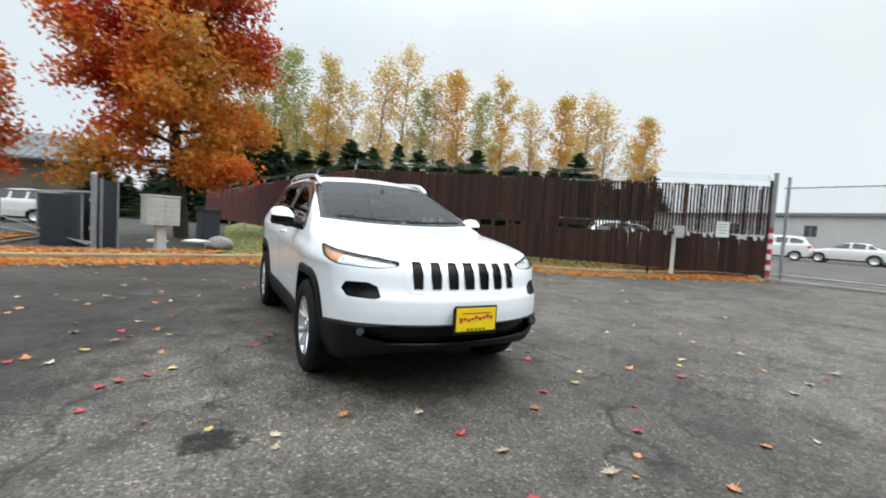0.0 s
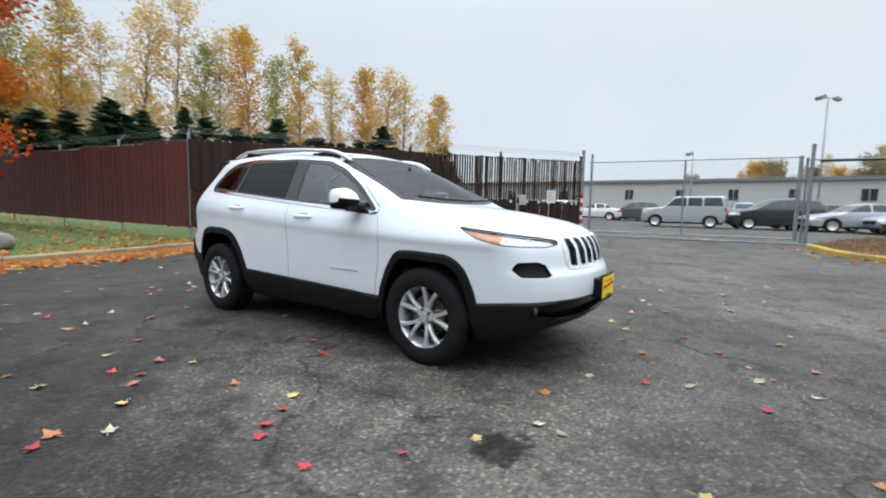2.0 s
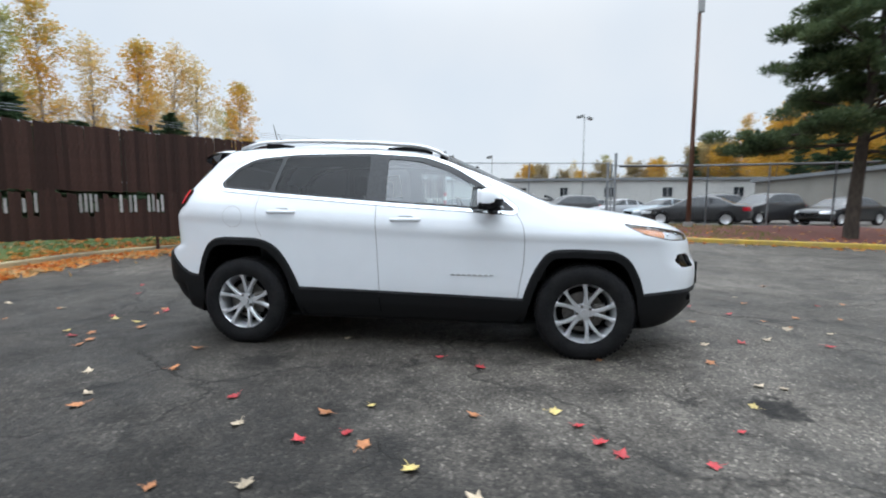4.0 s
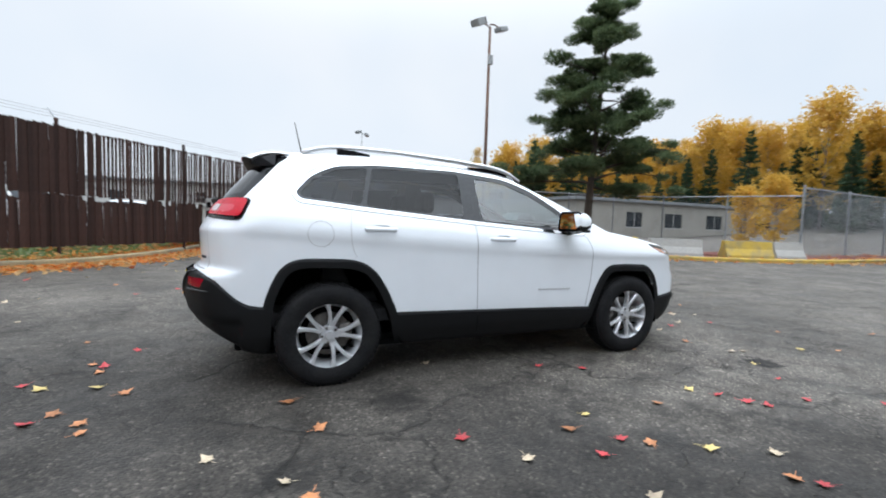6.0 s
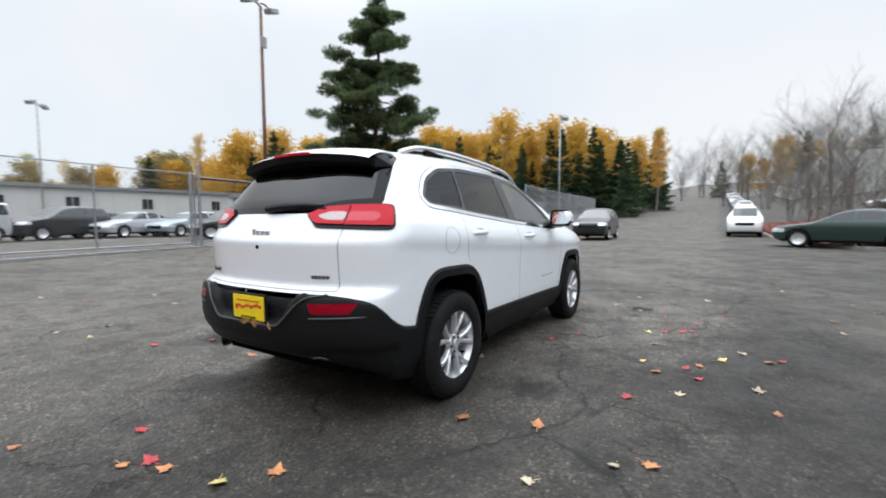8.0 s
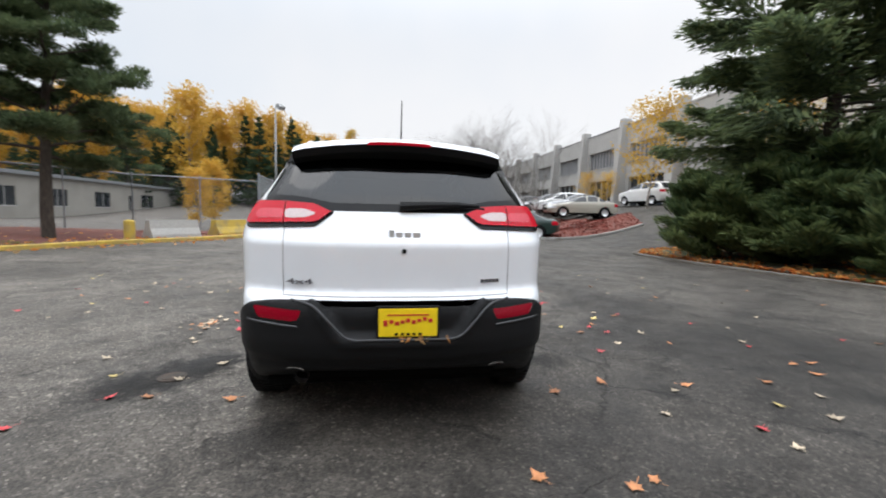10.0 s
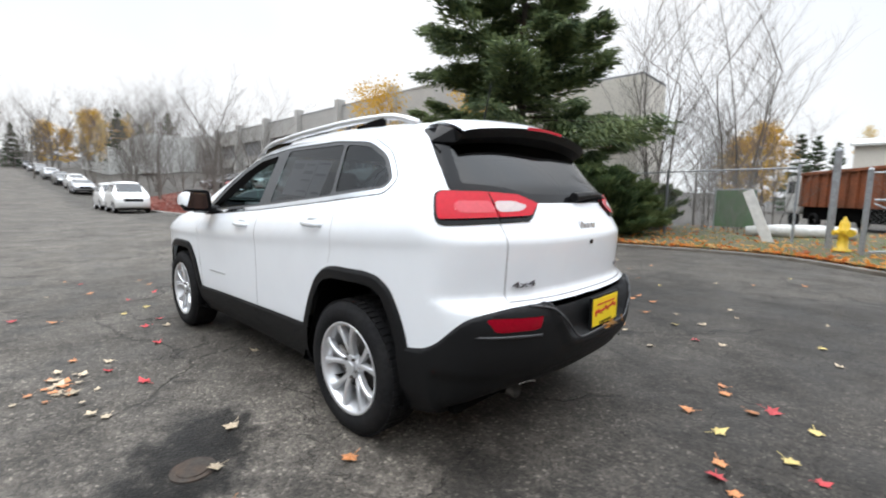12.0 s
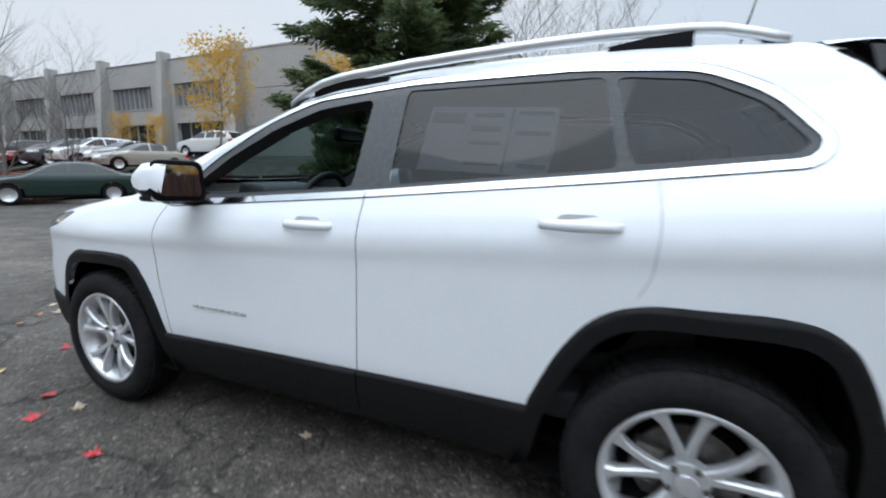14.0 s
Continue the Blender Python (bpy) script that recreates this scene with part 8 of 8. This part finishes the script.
pole_q = light_pole("light_pole", "tall rust-brown light pole with two floodlights", 7.24, 12.95, 9.2, .085, .055, WOOD_POLE, [(200, 25, 9.15), (20, -20, 9.3)])
bm = bmesh.new()
box(bm, -.09, .09, -.2, -.08, 7.6, 8.0, .01)
part("junction_box", bm, GREY_METAL, pole_q)
light_pole("light_pole", "slim grey light pole in the car lot", 7.6, 39.2, 9.3, .075, .05, GREY_METAL, [(230, 20, 9.2), (40, 20, 9.2)])
light_pole("light_pole", "slim grey light pole behind the roadside fence", 28.0, 7.6, 8.3, .075, .05, GREY_METAL, [(220, 28, 8.2)])
light_pole("light_pole", "slim grey light pole in the car lot", -1.2, 44.5, 6.3, .07, .05, GREY_METAL, [(250, 15, 6.2)])
# ---------------------------------------------------------------- beside the lawn
mb = thing("mailbox_cluster", "light grey cluster mailbox on a pedestal at the kerb", "mailbox", "", pose(-8.45, -2.62, .10, 0, 0, -66))
bm = bmesh.new()
box(bm, -.38, .38, -.20, .20, .64, 1.36, .012)
part("cabinet", bm, MAIL_GREY, mb)
bm = bmesh.new()
box(bm, -.40, .40, -.22, .22, 1.36, 1.40, .01)
part("cap", bm, MAIL_GREY, mb)
bm = bmesh.new()
box(bm, -.11, .11, -.10, .10, 0, .64, .01)
part("pedestal", bm, MAIL_GREY, mb)
bm = bmesh.new()
box(bm, -.22, .22, -.2, .2, -.04, .03, .01)
part("foot_plate", bm, KERB, mb)
for i in range(5):
    for j in range(2):
        bm = bmesh.new()
        box(bm, -.355 + j * .365, -.01 + j * .365, .198, .208, .73 + i * .12, .83 + i * .12, .004)
        d = part("compartment_door", bm, MAIL_GREY, mb)
        bm = bmesh.new()
        cyl(bm, (-.05 + j * .365, .206, .78 + i * .12), (-.05 + j * .365, .214, .78 + i * .12), .010, .010, 8)
        part("lock", bm, CHROME, d)
# dark gate beside the mailbox
eg = thing("enclosure_gate", "dark sheeted gate in a galvanised frame", "gate", "", pose(-8.6, -4.0, .08, 0, 0, 210))
fence_post(eg, 0, 0, -.1, 1.80, .065)
bm = bmesh.new()
box(bm, .70, 3.70, -.02, .02, .20, 1.34, .005)
part("dark_sheet", bm, DARK_PANEL, eg)
for a, b in (((.1, 0, .15), (7.2, 0, .15)), ((.1, 0, 1.38), (7.2, 0, 1.38)), ((3.75, 0, .15), (3.75, 0, 1.38)), ((.66, 0, .15), (.66, 0, 1.38)), ((7.2, 0, .1), (7.2, 0, 1.40))):
    rail(eg, a, b, .030, "frame_tube")
rail(eg, (.1, .05, .10), (7.0, .05, .55), .022, "drop_bar")
for z in (.5, 1.2):
    bm = bmesh.new()
    box(bm, -.03, .14, -.05, .05, z - .05, z + .05, .008)
    part("hinge", bm, STEEL, eg)
en = thing("enclosure", "dark sheeted enclosure behind the gate", "enclosure", "", pose(-8.75, -3.95, .07, 0, 0, 162))
for a in ((.05, .78, -.03, .03, 0, 1.72), (.72, .78, .03, 1.7, 0, 1.30)):
    bm = bmesh.new()
    box(bm, *a, .005)
    part("panel", bm, DARK_PANEL, en)
for x, y in ((.05, -.05), (.78, -.05)):
    bm = bmesh.new()
    cyl(bm, (x, y, -.1), (x, y, 1.76), .03, .03, 10)
    part("post", bm, STEEL, en)
ub = thing("utility_box", "black utility cabinet beside the maple", "utility box", "", pose(-11.0, -1.55, .20, 0, 0, 20))
bm = bmesh.new()
box(bm, -.28, .28, -.26, .26, 0, .98, .02)
part("cabinet", bm, DARK_PANEL, ub)
bm = bmesh.new()
box(bm, -.31, .31, -.29, .29, .98, 1.03, .01)
part("lid", bm, DARK_PANEL, ub)


def rock(name, label, x, y, s, mt, seed, z=None, cat="rock"):
    bm = bmesh.new()
    bmesh.ops.create_icosphere(bm, subdivisions=3, radius=1)
    for v in bm.verts:
        k = 1 + .22 * noise.noise(v.co * 1.3 + Vector((seed, 0, 0))) + .08 * noise.noise(v.co * 4)
        v.co = Vector((v.co.x * s[0] * k, v.co.y * s[1] * k, max(v.co.z, -.5) * s[2] * k))
    ob = bm_obj(name, bm, mt, smooth=True)
    ob.matrix_basis = pose(x, y, (float(ground_z(x, y)) if z is None else z) + s[2] * .4, 0, 0, seed * 40)
    return tagged(ob, label, cat, "stones on the lawn")


rock("boulder", "grey boulder on the lawn by the mailbox", -9.6, -1.25, (.36, .30, .26), STONE, 2, .12)
rock("boulder", "low pale stone slab on the lawn", -9.0, -1.85, (.34, .26, .06), TARP, 7, .30)
rock("boulder", "low pale stone slab on the lawn", -9.2, -2.75, (.32, .26, .06), TARP, 9, .26)
# keypad on its white post at the gate
kp = thing("gate_keypad", "white bent post with a grey keypad box at the gate", "keypad post", "", pose(-3.24, 10.44, .22, 0, 0, -38))
bm = bmesh.new()
tube(bm, [(0, 0, -.05), (0, 0, 1.10), (.04, 0, 1.15), (.26, 0, 1.16)], .062, 12)
part("post", bm, WHITE_POST, kp)
bm = bmesh.new()
box(bm, .20, .42, -.13, .13, 1.02, 1.36, .015)
kb = part("keypad_box", bm, MAIL_GREY, kp)
bm = bmesh.new()
box(bm, .24, .38, -.136, -.128, 1.10, 1.26, .003)
part("keypad", bm, GLOSS_BLACK, kb)
sg = thing("notice_sign", "small white notice on the slatted fence", "sign", "", pose(-2.42, 11.36, 1.55, 0, 0, 51.5))
bm = bmesh.new()
box(bm, -.17, .17, -.06, -.045, -.22, .22, .004)
part("board", bm, PAPER, sg)
for k in range(4):
    bm = bmesh.new()
    box(bm, -.12, .12 - .04 * (k % 2), -.064, -.0605, .12 - k * .08, .145 - k * .08)
    part("print_bar", bm, PAPER_INK, sg)
# concrete barriers, one with worn yellow paint
def barrier(x, y, a, L, mt, label):
    b = thing("concrete_barrier", label, "barrier", "barriers behind the yellow kerb", pose(x, y, float(ground_z(x, y)) + .10, 0, 0, a))
    bm = bmesh.new()
    prism(bm, [(-.30, 0), (.30, 0), (.28, .12), (.16, .34), (.11, .62), (-.11, .62), (-.16, .34), (-.28, .12)], -L / 2, L / 2, "x", .015)
    part("block", bm, mt, b)
    bm = bmesh.new()
    box(bm, -L / 2 + .1, L / 2 - .1, -.105, .105, .618, .626, .002)
    part("worn_top", bm, KERB, b)


barrier(12.4, 7.55, -32, 1.8, CONCRETE, "grey concrete barrier with dark stains")
barrier(14.6, 6.35, -24, 1.7, KERB_YELLOW, "concrete barrier with worn yellow paint")
barrier(16.2, 5.95, -12, 1.3, CONCRETE, "short grey concrete barrier")
bl = thing("bollard", "yellow painted bollard at the planting strip", "bollard", "", pose(11.2, 8.35, .2))
bm = bmesh.new()
cyl(bm, (0, 0, -.1), (0, 0, .55), .16, .16, 16)
part("post", bm, KERB_YELLOW, bl)
bm = bmesh.new()
bmesh.ops.create_uvsphere(bm, u_segments=16, v_segments=8, radius=.16, matrix=Matrix.Translation((0, 0, .55)) @ Matrix.Diagonal((1, 1, .4, 1)))
part("cap", bm, KERB_YELLOW, bl)
# ---------------------------------------------------------------- hydrant and yard
hy = thing("fire_hydrant", "yellow fire hydrant on the verge", "hydrant", "", pose(-3.0, -10.55, .17, 0, 0, 30))
bm = bmesh.new()
prof = [(.15, 0), (.15, .04), (.095, .06), (.09, .40), (.12, .42), (.12, .46), (.095, .48), (.09, .58), (.075, .63), (.04, .67), (.03, .70), (.03, .74)]
n = 20
V = [(r * math.cos(2 * math.pi * k / n), r * math.sin(2 * math.pi * k / n), z) for r, z in prof for k in range(n)]
Fc = [(j * n + k, j * n + (k + 1) % n, (j + 1) * n + (k + 1) % n, (j + 1) * n + k) for j in range(len(prof) - 1) for k in range(n)] + [tuple(range((len(prof) - 1) * n, len(prof) * n))]
bm.free()
np_part("barrel", V, Fc, HYDRANT, hy, smooth=True)
for a, r, L in ((0, .05, .17), (180, .05, .17), (90, .07, .19)):
    bm = bmesh.new()
    c, s = math.cos(radians(a)), math.sin(radians(a))
    cyl(bm, (c * .05, s * .05, .40), (c * L, s * L, .40), r, r, 14)
    cyl(bm, (c * L, s * L, .40), (c * (L + .03), s * (L + .03), .40), r * 1.2, r * 1.2, 8)
    part("outlet", bm, HYDRANT, hy)
dp = thing("open_container", "rust-orange steel container body on a truck in the yard", "container", "", pose(-4.2, -21.1, .02, 0, 0, 120.6))
for x0, x1, y0, y1, z0, z1 in ((-4.1, 4.1, -1.1, -1.02, .95, 2.42), (-4.1, 4.1, 1.02, 1.1, .95, 2.42), (-4.1, -4.02, -1.02, 1.02, .95, 2.42), (4.02, 4.1, -1.02, 1.02, .95, 2.52)):
    bm = bmesh.new()
    box(bm, x0, x1, y0, y1, z0, z1, .01)
    part("side", bm, RUST, dp)
for k in range(14):
    xx = -4.0 + k * .615
    for sd in (1, -1):
        bm = bmesh.new()
        box(bm, xx - .05, xx + .05, min(sd * 1.1, sd * 1.18), max(sd * 1.1, sd * 1.18), .97, 2.36, .01)
        part("rib", bm, RUST, dp)
for sd in (1, -1):
    bm = bmesh.new()
    box(bm, -4.15, 4.15, sd * 1.1 - .1, sd * 1.1 + .1, 2.36, 2.48, .01)
    part("rim", bm, RUST, dp)
bm = bmesh.new()
for yy in (-.98, 0, .98):
    box(bm, 4.1, 4.17, yy - .05, yy + .05, .95, 2.55, .01)
box(bm, 4.1, 4.18, -1.12, 1.12, 2.46, 2.60, .01)
part("end_door", bm, RUST, dp)
bm = bmesh.new()
box(bm, -4.1, 4.05, -.95, .95, .40, .95, .02)
part("chassis", bm, WELL, dp)
bm = bmesh.new()
box(bm, -5.6, -4.3, -1.05, 1.05, .60, 2.40, .12)
cab = part("cab", bm, TARP, dp, "white truck cab")
bm = bmesh.new()
box(bm, -5.35, -4.75, -1.062, 1.062, 1.55, 2.12, .02)
part("cab_window", bm, WINDOW_DARK, cab)
for xx in (-4.9, -3.2, 2.4, 3.3):
    for sd in (1, -1):
        w_ = new("wheel", TYRE_ME)
        w_.parent = dp
        w_.matrix_basis = pose(xx, sd * .92, .36, 0, 0, 0 if sd > 0 else 180)
pb = thing("plank", "pale board leaning on the fence", "board", "", pose(-1.55, -12.0, .1, 0, 22, 0))
bm = bmesh.new()
box(bm, -.12, .12, -.02, .02, 0, 1.5, .004)
part("board", bm, TARP, pb)
gs = thing("green_screen", "green mesh screen on a steel frame in the yard", "screen", "", pose(-.2, -15.0, .05, 0, 0, 4))
bm = bmesh.new()
box(bm, -.55, .55, -.012, .012, .30, 1.50, .004)
part("sheet", bm, material("green_mesh_sheet", (.085, .16, .075), .8, 0, grain=.2, grain_size=40, stain=.4, stain_size=3), gs)
for a, b in (((-.57, 0, 0), (-.57, 0, 1.55)), ((.57, 0, 0), (.57, 0, 1.55)), ((-.57, 0, 1.53), (.57, 0, 1.53))):
    rail(gs, a, b, .02, "frame_tube")
tp = thing("white_tarp_roll", "white rolled tarpaulin on the ground", "tarpaulin", "", pose(-2.0, -14.2, .15, 0, 0, 10))
bm = bmesh.new()
tube(bm, [(-1.2, 0, .18), (-.4, .05, .2), (.5, -.03, .19), (1.3, .02, .16)], [.17, .2, .19, .14], 14)
part("roll", bm, TARP, tp, "", True)

# ---------------------------------------------------------------- fallen leaves
def leaf_mesh(name, mt, seed):
    """A maple leaf of five lobes, curled, with its stalk."""
    r = random.Random(seed)
    bm = bmesh.new()
    tips = [(-2.35, .62), (-1.75, .42), (-1.25, .85), (-.80, .56), (-.02, 1.0), (.80, .56), (1.25, .85), (1.75, .42), (2.35, .62), (3.14, .22)]
    c = bm.verts.new((0, 0, .012))
    ring = []
    for i, (a, d) in enumerate(tips):
        a += r.uniform(-.06, .06)
        d *= r.uniform(.85, 1.1) * .055
        ring.append(bm.verts.new((math.sin(a) * d, math.cos(a) * d, .004 + (d * d * 5 if i % 2 == 0 else .004) * r.uniform(.2, 1.6))))
    for i in range(len(ring)):
        bm.faces.new((c, ring[i], ring[(i + 1) % len(ring)]))
    s0 = bm.verts.new((.002, -.012, .008)), bm.verts.new((-.002, -.012, .008)), bm.verts.new((.006, -.065, .012)), bm.verts.new((.003, -.065, .012))
    bm.faces.new((s0[0], s0[1], s0[3], s0[2]))
    bmesh.ops.recalc_face_normals(bm, faces=bm.faces)
    me = bpy.data.meshes.new(name)
    bm.to_mesh(me)
    bm.free()
    me.materials.append(mt)
    return me


RED_AT = [(2.72, -0.28), (1.16, -1.91), (1.31, -2.16), (1.7, -2.18), (2.38, 0.63), (2.54, 2.05), (0.01, -2.16), (1.51, 1.18), (-0.8, -1.86), (-0.19, -2.26), (3.36, -0.28), (0.61, -1.16), (1.24, -2.06), (0.31, -1.0), (-3.91, 0.74), (2.14, -2.43), (-3.19, -0.31), (-1.48, 1.8), (-2.25, -2.11), (-1.85, 2.1), (-2.84, -0.04), (-2.71, 0.36), (-2.93, -0.97), (0.1, 1.5), (0.49, 1.63), (0.93, 1.23), (1.71, 1.03)]
ORANGE_AT = [(2.25, -0.83), (2.58, 0.38), (2.22, 1.77), (3.68, 0.69), (-0.62, -2.68), (1.46, -0.89), (0.52, -2.73), (-0.17, -1.98), (0.63, -1.88), (0.13, -2.26), (-1.6, -2.1), (-2.85, -0.87), (-2.68, -1.05), (-1.62, -1.1), (-2.93, 0.05), (-2.65, -1.17), (-2.83, -0.17), (-1.5, -1.51), (-3.15, 0.71), (-1.48, 1.56), (-1.56, 1.03), (-2.58, -0.64), (-1.6, -2.77), (-1.5, -3.34), (-1.25, -3.37), (0.89, 1.78), (0.55, 1.93)]
YELLOW_AT = [(1.05, -1.77), (2.18, -1.54), (2.15, 1.24), (0.04, -1.85), (3.13, -1.39), (-2.76, -0.48), (-1.09, 1.98), (-1.98, -2.5), (-3.07, -0.42), (-3.14, -0.85), (-3.08, -2.64), (2.33, 1.02), (.39, -2.4)]
TAN_AT = [(2.38, -0.38), (3.33, 0.23), (3.06, 3.02), (2.2, 2.56), (2.29, 3.43), (0.69, -2.56), (-0.25, -2.61), (-0.58, -2.15), (-3.45, -1.29), (-3.57, -1.59), (-0.56, -0.67), (-1.69, -1.96), (-2.02, -1.66), (-1.19, 1.5), (0.41, 1.9), (-0.28, 1.76), (-0.87, 1.31), (-0.68, 2.26), (-2.47, -2.12), (-2.17, -2.68), (0.22, 1.86), (-2.24, -3.57), (1.41, 1.04), (0.17, 0.74), (0.69, 1.59)]
rl_ = random.Random(8)
LEAF_KINDS = {}
for word, mt, places in (("red", LEAF_RED, RED_AT), ("orange", LEAF_ORANGE, ORANGE_AT), ("yellow", LEAF_YELLOW, YELLOW_AT), ("tan", LEAF_TAN, TAN_AT)):
    LEAF_KINDS[word] = [leaf_mesh("maple_leaf", mt, 30 + k + len(word)) for k in range(4)]
    for x, y in places:
        ob = new("maple_leaf", rl_.choice(LEAF_KINDS[word]))
        s = rl_.uniform(.75, 1.15)
        ob.matrix_basis = pose(x, y, float(ground_z(x, y)) + .003, rl_.uniform(-8, 8), rl_.uniform(-8, 8), rl_.uniform(0, 360)) @ Matrix.Diagonal((s, s, s, 1))
        tagged(ob, word + " maple leaf lying on the asphalt", "leaf", "maple leaves on the asphalt")
for k in range(140):  # thinner farther out
    a, d = rl_.uniform(0, 2 * math.pi), rl_.uniform(3.2, 7.2)
    x, y = d * math.cos(a) - .8, d * math.sin(a) * .95
    if abs(x) < 2.4 and abs(y) < 1.0 or x > 5:
        continue
    word = rl_.choice(["tan", "tan", "orange", "yellow", "red", "orange"])
    ob = new("maple_leaf", rl_.choice(LEAF_KINDS[word]))
    s = rl_.uniform(.55, 1.1)
    ob.matrix_basis = pose(x, y, float(ground_z(x, y)) + .003, rl_.uniform(-10, 10), rl_.uniform(-10, 10), rl_.uniform(0, 360)) @ Matrix.Diagonal((s, s, s, 1))
    tagged(ob, word + " maple leaf lying on the asphalt", "leaf", "maple leaves on the asphalt")
# a heap of leaves beside the car, and twigs caught on the rear bumper
rng = np.random.default_rng(77)
for k in range(22):
    word = rl_.choice(["tan", "tan", "orange"])
    ob = new("maple_leaf", rl_.choice(LEAF_KINDS[word]))
    s = rl_.uniform(.5, .95)
    ob.matrix_basis = pose(.45 + rl_.gauss(0, .22), 1.88 + rl_.gauss(0, .08), float(ground_z(.45, 1.88)) + .003 + .0006 * k, rl_.uniform(-6, 6), rl_.uniform(-6, 6), rl_.uniform(0, 360)) @ Matrix.Diagonal((s, s, s * .6, 1))
    tagged(ob, word + " maple leaf in a small wet heap", "leaf", "heap of leaves beside the car")
C = np.array([-2.30, -.10, .592]) + rng.normal(0, 1, (26, 3)) * (.010, .09, .004)
V, Fc = diamonds(C, .014, rng, .5, 1.8)
ob = np_part("caught_needles", V, Fc, LITTER)
tagged(ob, "brown needles caught on the rear bumper ledge", "fallen leaves", kind="stuff")
for k in range(26):
    x, y = rl_.uniform(1.25, 2.05), rl_.uniform(-.6, .6)
    ob = new("leaf_bit", rl_.choice(LEAF_KINDS["tan"]))
    s = rl_.uniform(.10, .25)
    ob.matrix_basis = pose(x, y, surface_z(x, abs(y)) + .001, 0, 4, rl_.uniform(0, 360)) @ Matrix.Diagonal((s, s, s, 1))
    tagged(ob, "small leaf bit on the wet bonnet", "leaf", "leaf bits on the bonnet")

# a small round valve cover sunk in the asphalt
bm = bmesh.new()
cz = float(ground_z(-1.13, 1.58))
cyl(bm, (-1.13, 1.58, cz - .03), (-1.13, 1.58, cz + .006), .098, .094, 28)
cover = tagged(bm_obj("valve_cover", bm, material("rusty_cast_iron", (.045, .038, .032), .75, .4, grain=.3, grain_size=60, stain=.5, stain_size=12, stain_color=(.09, .05, .03))), "small round cast-iron valve cover in the asphalt", "cover")
bm = bmesh.new()
cyl(bm, (-1.13, 1.58, cz), (-1.13, 1.58, cz + .010), .070, .067, 24)
part("lid", bm, bpy.data.materials["rusty_cast_iron"], cover)
